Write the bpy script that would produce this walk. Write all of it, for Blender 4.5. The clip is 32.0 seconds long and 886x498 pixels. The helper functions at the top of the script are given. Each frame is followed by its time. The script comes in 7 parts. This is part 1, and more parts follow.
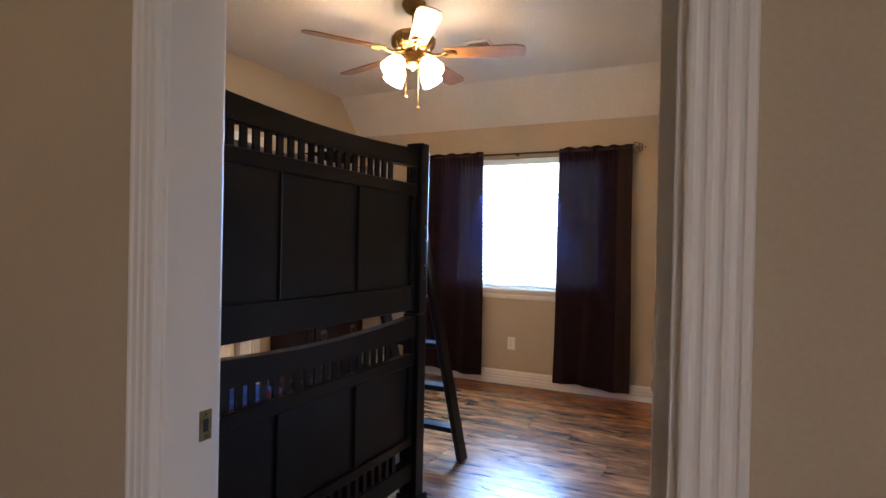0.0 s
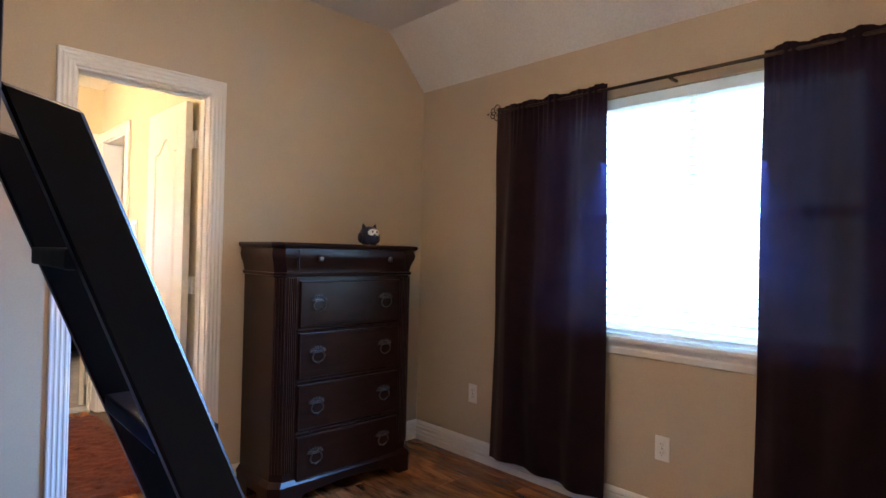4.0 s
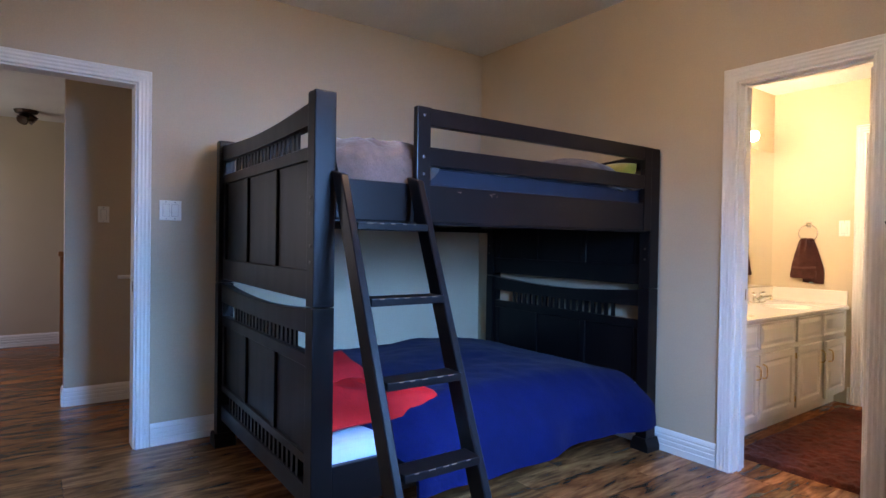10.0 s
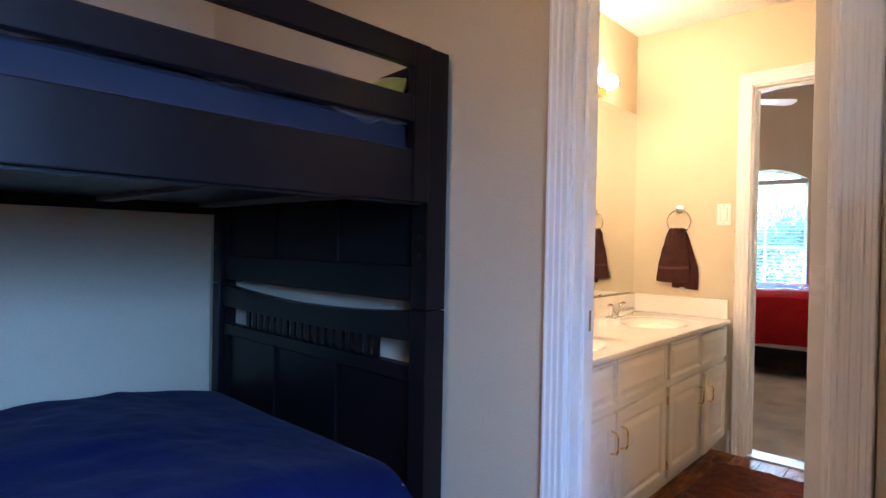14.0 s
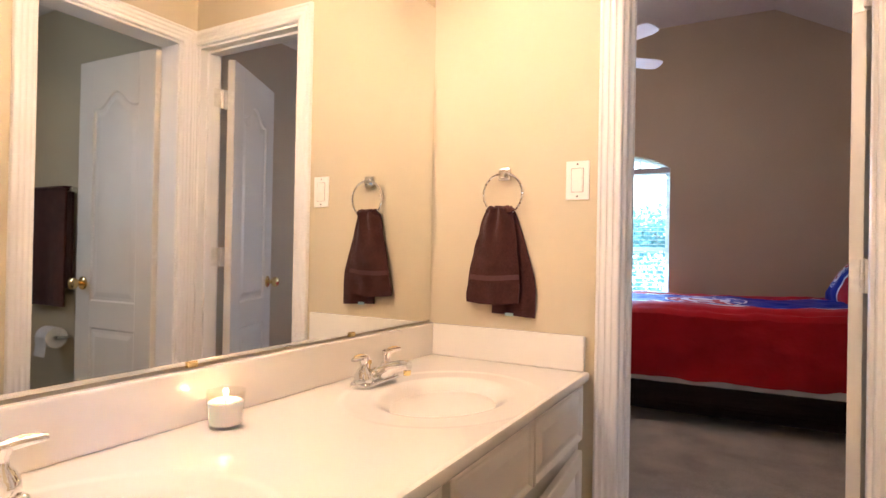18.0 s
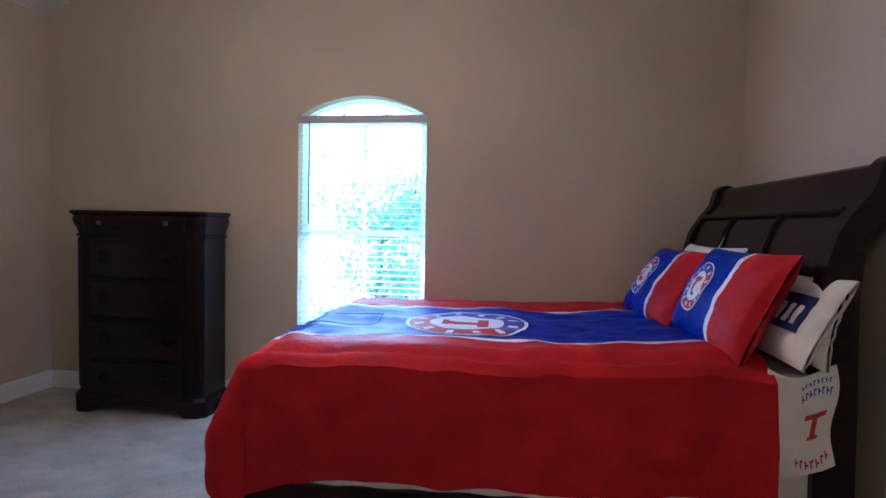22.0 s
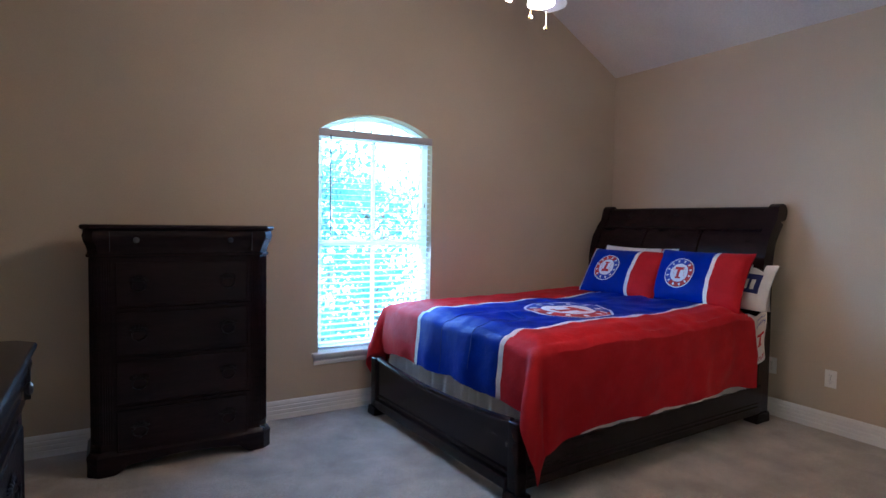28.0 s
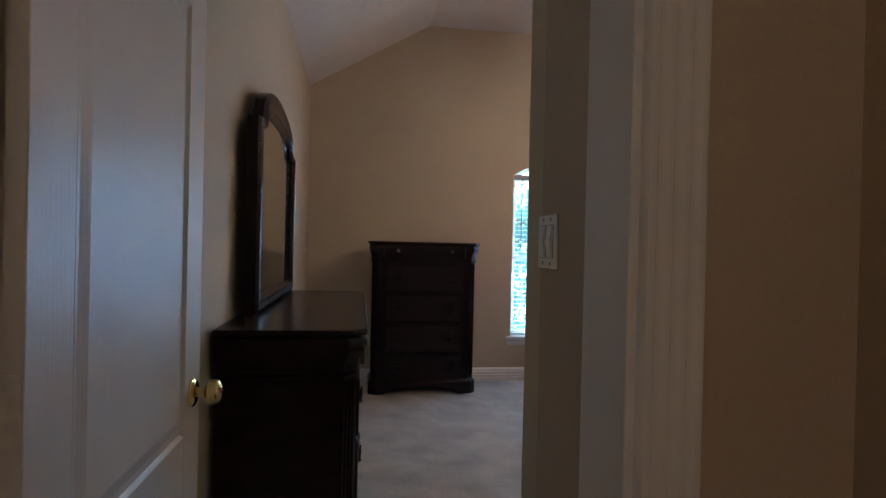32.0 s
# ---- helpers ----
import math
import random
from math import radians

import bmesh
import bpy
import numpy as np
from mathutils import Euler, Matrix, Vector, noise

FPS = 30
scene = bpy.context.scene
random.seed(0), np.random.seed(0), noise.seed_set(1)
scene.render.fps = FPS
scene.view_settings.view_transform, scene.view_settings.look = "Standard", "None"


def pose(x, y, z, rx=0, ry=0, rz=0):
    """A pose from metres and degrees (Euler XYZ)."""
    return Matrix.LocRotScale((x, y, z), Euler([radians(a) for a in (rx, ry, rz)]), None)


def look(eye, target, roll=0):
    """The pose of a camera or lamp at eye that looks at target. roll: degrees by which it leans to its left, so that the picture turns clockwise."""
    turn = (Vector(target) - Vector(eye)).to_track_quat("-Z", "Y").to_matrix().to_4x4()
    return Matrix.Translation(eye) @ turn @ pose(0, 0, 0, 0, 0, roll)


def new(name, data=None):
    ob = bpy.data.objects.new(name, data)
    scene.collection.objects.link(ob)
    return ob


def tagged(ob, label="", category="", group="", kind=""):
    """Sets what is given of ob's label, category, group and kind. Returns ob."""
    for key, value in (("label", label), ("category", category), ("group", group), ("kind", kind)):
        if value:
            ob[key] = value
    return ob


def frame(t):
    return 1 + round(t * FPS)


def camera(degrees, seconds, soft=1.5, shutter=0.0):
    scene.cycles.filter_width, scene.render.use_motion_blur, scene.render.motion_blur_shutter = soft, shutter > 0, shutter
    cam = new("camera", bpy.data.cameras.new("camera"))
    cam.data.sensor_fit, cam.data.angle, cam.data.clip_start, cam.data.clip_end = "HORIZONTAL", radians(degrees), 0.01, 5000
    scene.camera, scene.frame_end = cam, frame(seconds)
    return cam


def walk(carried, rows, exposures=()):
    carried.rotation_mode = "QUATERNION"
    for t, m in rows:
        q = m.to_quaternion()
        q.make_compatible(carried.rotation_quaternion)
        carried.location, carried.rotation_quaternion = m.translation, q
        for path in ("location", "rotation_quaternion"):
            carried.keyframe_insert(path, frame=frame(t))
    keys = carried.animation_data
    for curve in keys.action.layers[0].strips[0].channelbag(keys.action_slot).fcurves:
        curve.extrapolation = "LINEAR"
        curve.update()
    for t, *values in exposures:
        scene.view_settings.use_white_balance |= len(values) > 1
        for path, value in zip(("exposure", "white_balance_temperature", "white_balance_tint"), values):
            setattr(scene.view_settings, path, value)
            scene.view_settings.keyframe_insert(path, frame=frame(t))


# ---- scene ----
cam = camera(76.1, 32.0)
PATH = [
    (0, (-3.258, -0.485, 1.261), (-1.455, 0.379, 1.245), 1.2),
    (0.5, (-3.068, -0.379, 1.255), (-1.263, 0.481, 1.243), 1.4),
    (1, (-2.867, -0.234, 1.239), (-1.042, 0.584, 1.229), 1.4),
    (1.5, (-2.648, -0.182, 1.225), (-0.807, 0.598, 1.218), 1.5),
    (2, (-2.37, -0.154, 1.247), (-0.527, 0.621, 1.248), 1.5),
    (2.5, (-2.05, -0.105, 1.245), (-0.219, 0.7, 1.25), 1.4),
    (3, (-1.695, -0.062, 1.258), (0.078, 0.862, 1.264), 1.4),
    (3.5, (-1.335, -0.024, 1.252), (0.288, 1.143, 1.269), 1.4),
    (5.5, (0.305, 0.09, 1.259), (0.739, 2.042, 1.243), 1.1),
    (6, (0.596, 0.157, 1.25), (0.705, 2.154, 1.225), 1.1),
    (6.5, (0.887, 0.087, 1.265), (0.61, 2.067, 1.218), 0.7),
    (7, (1.047, 0.028, 1.248), (0.481, 1.946, 1.205), 0.9),
    (7.5, (1.127, -0.013, 1.236), (0.357, 1.832, 1.192), 0.9),
    (8, (1.135, -0.054, 1.236), (0.151, 1.687, 1.192), 0.9),
    (8.5, (1.132, -0.095, 1.232), (-0.075, 1.499, 1.19), 0.9),
    (9, (1.123, -0.108, 1.217), (-0.227, 1.368, 1.18), 0.9),
    (9.5, (1.125, -0.103, 1.205), (-0.357, 1.239, 1.172), 0.9),
    (10, (1.097, -0.09, 1.184), (-0.514, 1.095, 1.158), 0.9),
    (10.5, (1.047, -0.088, 1.172), (-0.665, 0.947, 1.146), 0.9),
    (11, (1.022, -0.066, 1.159), (-0.73, 0.899, 1.134), 1.0),
    (11.5, (0.947, 0.019, 1.142), (-0.809, 0.976, 1.117), 1.0),
    (12, (0.888, 0.212, 1.133), (-0.858, 1.188, 1.113), 1.0),
    (12.5, (0.78, 0.488, 1.122), (-0.92, 1.542, 1.107), 1.0),
    (13, (0.678, 0.82, 1.133), (-0.92, 2.023, 1.098), 1.2),
    (13.5, (0.538, 1.163, 1.131), (-0.941, 2.508, 1.109), 1.1),
    (14, (0.393, 1.518, 1.139), (-0.947, 3.002, 1.12), 1.1),
    (14.5, (0.276, 1.866, 1.14), (-0.913, 3.475, 1.135), 0.9),
    (15, (0.167, 2.173, 1.148), (-0.888, 3.872, 1.149), 1.1),
    (15.5, (0.071, 2.417, 1.167), (-0.887, 4.172, 1.169), 1.3),
    (17.5, (-0.021, 3.036, 1.081), (-1.04, 4.757, 1.094), 1.1),
    (18, (-0.08, 3.217, 1.102), (-1.056, 4.963, 1.114), 1.1),
    (18.5, (-0.082, 3.516, 1.093), (-0.965, 5.31, 1.108), 1.1),
    (19, (-0.076, 3.826, 1.099), (-0.804, 5.689, 1.116), 1.0),
    (19.5, (-0.088, 4.11, 1.095), (-0.663, 6.026, 1.117), 0.8),
    (20, (-0.09, 4.394, 1.137), (-0.493, 6.353, 1.154), 0.8),
    (20.5, (-0.042, 4.687, 1.145), (-0.367, 6.66, 1.167), 0.9),
    (21, (-0.049, 4.863, 1.161), (-0.335, 6.842, 1.131), 1.0),
    (21.5, (-0.09, 5.057, 1.215), (-0.367, 7.036, 1.132), 0.9),
    (22, (-0.157, 5.281, 1.225), (-0.455, 7.257, 1.145), 1.0),
    (22.5, (-0.215, 5.607, 1.189), (-0.523, 7.582, 1.115), 1.1),
    (23, (-0.347, 5.823, 1.188), (-0.608, 7.804, 1.097), 1.0),
    (23.5, (-0.565, 5.983, 1.195), (-0.681, 7.976, 1.074), 0.8),
    (24, (-0.843, 6.11, 1.239), (-0.809, 8.105, 1.103), 1.1),
    (24.5, (-1.118, 6.095, 1.298), (-0.779, 8.059, 1.136), 1.0),
    (25, (-1.419, 5.975, 1.297), (-0.919, 7.906, 1.141), 1.1),
    (25.5, (-1.714, 5.82, 1.302), (-1.126, 7.726, 1.157), 1.4),
    (27.5, (-2.839, 5.337, 1.289), (-1.829, 7.06, 1.181), 0.8),
    (28, (-2.928, 5.185, 1.327), (-1.91, 6.904, 1.232), 0.9),
    (28.5, (-3.07, 5.064, 1.362), (-2.039, 6.777, 1.307), 0.8),
    (29, (-3.134, 4.992, 1.361), (-2.098, 6.703, 1.332), 0.8),
    (29.5, (-3.189, 4.958, 1.337), (-2.147, 6.664, 1.319), 0.8),
    (30, (-3.181, 4.851, 1.296), (-2.205, 6.597, 1.289), 0.6),
    (30.5, (-3.153, 4.686, 1.291), (-2.444, 6.556, 1.28), 0.9),
    (31, (-3.149, 4.431, 1.286), (-2.652, 6.368, 1.273), 1.1),
    (31.5, (-3.161, 4.129, 1.283), (-2.79, 6.094, 1.27), 1.2),
    (32, (-3.132, 3.729, 1.265), (-2.838, 5.707, 1.252), 1.3),
]
EXPO = [(0.0, 2.00, 7900, 21), (1.0, 1.82, 8300, 23), (3.0, 2.10, 7100, 18), (6.0, 1.70, 6600, 20), (9.0, 1.76, 6900, 22), (11.0, 1.74, 7150, 23), (13.0, 1.64, 6600, 23), (14.0, 1.68, 6900, 25), (15.0, 1.66, 7100, 30), (18.0, 1.52, 6300, 30), (20.0, 1.60, 5600, 30), (20.6, 1.80, 5450, 20), (29.0, 1.76, 5500, 20), (31.0, 1.86, 6100, 19), (32.0, 1.52, 6300, 21)]
walk(cam, [(t, look(eye, target, roll)) for t, eye, target, roll in PATH], EXPO)

# ---- world, sun, sky ----
world = bpy.data.worlds.new("world")
scene.world = world
world.use_nodes = True
wn = world.node_tree
sky = wn.nodes.new("ShaderNodeTexSky")
sky.sky_type, sky.sun_disc = "NISHITA", False
sky.sun_elevation, sky.sun_rotation = radians(55), radians(249)
wn.links.new(sky.outputs[0], wn.nodes["Background"].inputs[0])
wn.nodes["Background"].inputs[1].default_value = 0.15
sun = new("sun", bpy.data.lights.new("sun", "SUN"))
sun.data.energy, sun.data.angle, sun.data.color = 5.0, radians(0.5), (1, 0.95, 0.88)
sun.matrix_world = look((0, 0, 20), (8.0, 3.0, 8.0))


def lamp(name, kind, m, watts, colour, size=0.03, size_y=None):
    ob = new(name, bpy.data.lights.new(name, kind))
    ob.data.energy, ob.data.color = watts, colour
    if kind == "AREA":
        ob.data.shape, ob.data.size, ob.data.size_y = "RECTANGLE", size, size_y or size
    else:
        ob.data.shadow_soft_size = size
    ob.matrix_world = m
    return ob


WARM, BULB = (1.0, 0.72, 0.42), (1.0, 0.74, 0.50)
DAY = (0.25, 0.53, 1.0)
lamp("window_light_east", "AREA", look((1.662, 1.10, 1.60), (0.6, 1.14, 0.86)), 36, (0.15, 0.43, 1.0), 0.74, 0.82).data.spread = radians(98)
lamp("window_light_north", "AREA", look((-1.26, 8.918, 1.2), (-1.26, 7.4, 0.6)), 9.3, DAY, 0.84, 1.45)
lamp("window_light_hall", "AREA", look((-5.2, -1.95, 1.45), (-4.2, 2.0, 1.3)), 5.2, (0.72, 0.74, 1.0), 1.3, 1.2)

# fill lamp added to brighten the far room, whose walls have no window
lamp("window_light_far", "AREA", look((-9.5, -2.15, 1.5), (-9.4, 0.0, 1.0)), 9, (1.0, 0.95, 0.85), 1.0, 1.2)
lamp("window_light_toilet", "AREA", look((1.72, 3.52, 1.67), (1.0, 4.4, 1.3)), 3.0, (0.7, 0.85, 1.0), 0.40, 0.70)
# unseen fill added to warm the corridor walls
lamp("hall_lamp", "POINT", pose(-3.08, 2.45, 2.28), 0.35, WARM, 0.08)


# ---- small building helpers ----
def part(name, bm, mat, parent=None, label="", smooth=False):
    bmesh.ops.recalc_face_normals(bm, faces=bm.faces[:])
    me = bpy.data.meshes.new(name)
    bm.to_mesh(me)
    bm.free()
    me.materials.append(mat)
    if smooth:
        for p in me.polygons:
            p.use_smooth = True
        me.set_sharp_from_angle(angle=radians(38))
    ob = new(name, me)
    if parent is not None:
        ob.parent = parent
    if label:
        ob["label"] = label
    return ob


def thing(name, m, label, category, group="", kind=""):
    ob = new(name)
    ob.empty_display_size = 0.1
    ob.matrix_world = m
    return tagged(ob, label, category, group, kind)


def box(bm, x0, x1, y0, y1, z0, z1, bevel=0.0, segments=2):
    vs = [bm.verts.new((x, y, z)) for x in (x0, x1) for y in (y0, y1) for z in (z0, z1)]
    fs = [bm.faces.new([vs[i] for i in q]) for q in ((0, 1, 3, 2), (4, 6, 7, 5), (0, 4, 5, 1), (2, 3, 7, 6), (0, 2, 6, 4), (1, 5, 7, 3))]
    if bevel > 0:
        es = list({e for f in fs for e in f.edges})
        bmesh.ops.bevel(bm, geom=es, offset=bevel, segments=segments, profile=0.6, affect="EDGES")
    return vs


def boxed(x0, x1, y0, y1, z0, z1, bevel=0.0, segments=2):
    bm = bmesh.new()
    box(bm, x0, x1, y0, y1, z0, z1, bevel, segments)
    return bm


def prism(bm, outline, axis, a, b):
    """Extrudes a 2D outline along axis from a to b. The outline lies in the other two axes, in their order."""
    def at(p, d):
        q = list(p)
        q.insert("xyz".index(axis), d)
        return bm.verts.new(q)
    lo, hi = [at(p, a) for p in outline], [at(p, b) for p in outline]
    n = len(outline)
    for i in range(n):
        bm.faces.new((lo[i], lo[(i + 1) % n], hi[(i + 1) % n], hi[i]))
    bm.faces.new(lo)
    bm.faces.new(hi)


def prismed(outline, axis, a, b):
    bm = bmesh.new()
    prism(bm, outline, axis, a, b)
    return bm


def lathe(bm, profile, m=None, segs=20):
    """Turns a profile of (radius, height) round z, then lays it by the pose m."""
    m = m or Matrix()
    rings = []
    for r, z in profile:
        rings.append([bm.verts.new(m @ Vector((r * math.cos(2 * math.pi * i / segs), r * math.sin(2 * math.pi * i / segs), z))) for i in range(segs)] if r > 1e-5 else [bm.verts.new(m @ Vector((0, 0, z)))])
    for a, b in zip(rings, rings[1:]):
        for i in range(segs):
            j = (i + 1) % segs
            q = [a[i % len(a)], a[j % len(a)], b[j % len(b)], b[i % len(b)]]
            q = list(dict.fromkeys(q))
            if len(q) > 2:
                bm.faces.new(q)
    for ring in (rings[0], rings[-1]):
        if len(ring) > 2:
            bm.faces.new(ring)


def lathed(profile, m=None, segs=20):
    bm = bmesh.new()
    lathe(bm, profile, m, segs)
    return bm


def tube(bm, pts, r, segs=8, closed=False):
    pts = [Vector(p) for p in pts]
    n, rings = len(pts), []
    up = Vector((0.13, 0.27, 0.95))
    for i, p in enumerate(pts):
        a = pts[(i - 1) % n] if closed or i else p
        b = pts[(i + 1) % n] if closed or i < n - 1 else p
        d = (b - a).normalized()
        u = d.cross(up)
        u = u.normalized() if u.length > 0.05 else d.cross(Vector((1, 0, 0))).normalized()
        v = d.cross(u)
        rr = r[i] if isinstance(r, (list, tuple)) else r
        rings.append([bm.verts.new(p + rr * (math.cos(2 * math.pi * k / segs) * u + math.sin(2 * math.pi * k / segs) * v)) for k in range(segs)])
    pairs = list(zip(rings, rings[1:])) + ([(rings[-1], rings[0])] if closed else [])
    for a, b in pairs:
        for k in range(segs):
            bm.faces.new((a[k], a[(k + 1) % segs], b[(k + 1) % segs], b[k]))
    if not closed:
        bm.faces.new(rings[0])
        bm.faces.new(rings[-1])


def tubed(pts, r, segs=8, closed=False):
    bm = bmesh.new()
    tube(bm, pts, r, segs, closed)
    return bm


def sheet(bm, fn, nu, nv, thick=0.0):
    """A sheet of fn(u, v), u and v in 0..1; thick: a second skin below it along its normals."""
    g = [[bm.verts.new(fn(i / nu, j / nv)) for j in range(nv + 1)] for i in range(nu + 1)]
    fs = [bm.faces.new((g[i][j], g[i + 1][j], g[i + 1][j + 1], g[i][j + 1])) for i in range(nu) for j in range(nv)]
    if thick:
        bm.normal_update()
        bmesh.ops.solidify(bm, geom=fs, thickness=thick)


def sheeted(fn, nu, nv, thick=0.0):
    bm = bmesh.new()
    sheet(bm, fn, nu, nv, thick)
    return bm


def wall(name, axis, a, b, u0, u1, z0, z1, holes, mat, label):
    """An upright wall between a and b along axis ('x' or 'y'), from u0 to u1 along the other, with holes (u0, u1, z0, z1) right through."""
    us = sorted({u0, u1, *[h[0] for h in holes], *[h[1] for h in holes]})
    zs = sorted({z0, z1, *[h[2] for h in holes], *[h[3] for h in holes]})
    full = [[not any(h[0] - 1e-6 < (p + q) / 2 < h[1] + 1e-6 and h[2] - 1e-6 < (r + s) / 2 < h[3] + 1e-6 for h in holes) for r, s in zip(zs, zs[1:])] for p, q in zip(us, us[1:])]
    bm = bmesh.new()
    seen = {}

    def v(d, i, j):
        k = (d, i, j)
        if k not in seen:
            w = b if d else a
            seen[k] = bm.verts.new((w, us[i], zs[j]) if axis == "x" else (us[i], w, zs[j]))
        return seen[k]
    for i in range(len(us) - 1):
        for j in range(len(zs) - 1):
            if not full[i][j]:
                continue
            for d in (0, 1):
                bm.faces.new((v(d, i, j), v(d, i + 1, j), v(d, i + 1, j + 1), v(d, i, j + 1)))
            for di, dj, p, q in ((-1, 0, (i, j), (i, j + 1)), (1, 0, (i + 1, j), (i + 1, j + 1)), (0, -1, (i, j), (i + 1, j)), (0, 1, (i, j + 1), (i + 1, j + 1))):
                k, l = i + di, j + dj
                if not (0 <= k < len(us) - 1 and 0 <= l < len(zs) - 1 and full[k][l]):
                    bm.faces.new((v(0, *p), v(1, *p), v(1, *q), v(0, *q)))
    return tagged(part(name, bm, mat), label, "wall", kind="structure")

def smooth(a, b, v):
    k = min(1.0, max(0.0, (v - a) / (b - a)))
    return k * k * (3 - 2 * k)


# ---- materials ----
def material(name, colour, rough=0.6, metal=0.0, spec=0.5, vary=0.0, scale=6.0, stretch=(1, 1, 1), fine=0.0, fine_scale=120.0, bump=0.0, bump_scale=200.0, bump_stretch=(1, 1, 1), coat=0.0, per_object=0.0, sheen=0.0, rough_vary=0.0, second=None, bump_deep=0.002):
    """A principled material with two scales of colour variation and a fine relief, in object space."""
    m = bpy.data.materials.new(name)
    m.use_nodes = True
    t = m.node_tree
    b = t.nodes["Principled BSDF"]
    b.inputs["Roughness"].default_value, b.inputs["Metallic"].default_value = rough, metal
    b.inputs["Specular IOR Level"].default_value = spec
    b.inputs["Coat Weight"].default_value = coat
    b.inputs["Coat Roughness"].default_value = 0.12
    b.inputs["Sheen Weight"].default_value = sheen
    b.inputs["Base Color"].default_value = (*colour, 1)
    co = t.nodes.new("ShaderNodeTexCoord")

    def noisy(s, st, detail=4.0):
        mp = t.nodes.new("ShaderNodeMapping")
        mp.inputs["Scale"].default_value = [s * k for k in st]
        t.links.new(co.outputs["Object"], mp.inputs["Vector"])
        n = t.nodes.new("ShaderNodeTexNoise")
        n.inputs["Scale"].default_value, n.inputs["Detail"].default_value = 1.0, detail
        t.links.new(mp.outputs[0], n.inputs["Vector"])
        return n.outputs["Fac"]

    def mix(fac, a, c2, kind="MIX"):
        x = t.nodes.new("ShaderNodeMix")
        x.data_type, x.blend_type = "RGBA", kind
        for sock, v in ((x.inputs["Factor"], fac), (x.inputs["A"], a), (x.inputs["B"], c2)):
            if hasattr(v, "links"):
                t.links.new(v, sock)
            else:
                sock.default_value = v
        return x.outputs["Result"]

    def spread(fac, lo, hi):
        r = t.nodes.new("ShaderNodeMapRange")
        r.inputs["From Min"].default_value, r.inputs["From Max"].default_value = 0.3, 0.7
        r.inputs["To Min"].default_value, r.inputs["To Max"].default_value = lo, hi
        t.links.new(fac, r.inputs["Value"])
        return r.outputs["Result"]

    out = None
    if vary or second:
        n = noisy(scale, stretch)
        if second:
            out = mix(spread(n, 0, 1), (*colour, 1), (*second, 1))
        else:
            lo, hi = [(*[min(1, c * k) for c in colour], 1) for k in (1 - vary, 1 + vary)]
            out = mix(spread(n, 0, 1), lo, hi)
    if fine:
        n2 = noisy(fine_scale, stretch, 2.0)
        c2 = t.nodes.new("ShaderNodeCombineColor")
        v = spread(n2, 1 - fine, 1 + fine)
        for s in c2.inputs:
            t.links.new(v, s)
        out = mix(1.0, out if out is not None else (*colour, 1), c2.outputs[0], "MULTIPLY")
    if per_object:
        oi = t.nodes.new("ShaderNodeObjectInfo")
        r = t.nodes.new("ShaderNodeMapRange")
        r.inputs["To Min"].default_value, r.inputs["To Max"].default_value = 1 - per_object, 1 + per_object
        t.links.new(oi.outputs["Random"], r.inputs["Value"])
        c3 = t.nodes.new("ShaderNodeCombineColor")
        for s in c3.inputs:
            t.links.new(r.outputs[0], s)
        out = mix(1.0, out if out is not None else (*colour, 1), c3.outputs[0], "MULTIPLY")
    if out is not None:
        t.links.new(out, b.inputs["Base Color"])
    if rough_vary:
        t.links.new(spread(noisy(scale * 1.7, stretch), max(0, rough - rough_vary), min(1, rough + rough_vary)), b.inputs["Roughness"])
    if bump:
        n3 = noisy(bump_scale, bump_stretch, 3.0)
        bp = t.nodes.new("ShaderNodeBump")
        bp.inputs["Strength"].default_value, bp.inputs["Distance"].default_value = bump, bump_deep
        t.links.new(n3, bp.inputs["Height"])
        t.links.new(bp.outputs[0], b.inputs["Normal"])
    return m


def glow(name, colour, strength):
    m = bpy.data.materials.new(name)
    m.use_nodes = True
    b = m.node_tree.nodes["Principled BSDF"]
    b.inputs["Base Color"].default_value = (*colour, 1)
    b.inputs["Emission Color"].default_value = (*colour, 1)
    b.inputs["Emission Strength"].default_value = strength
    return m


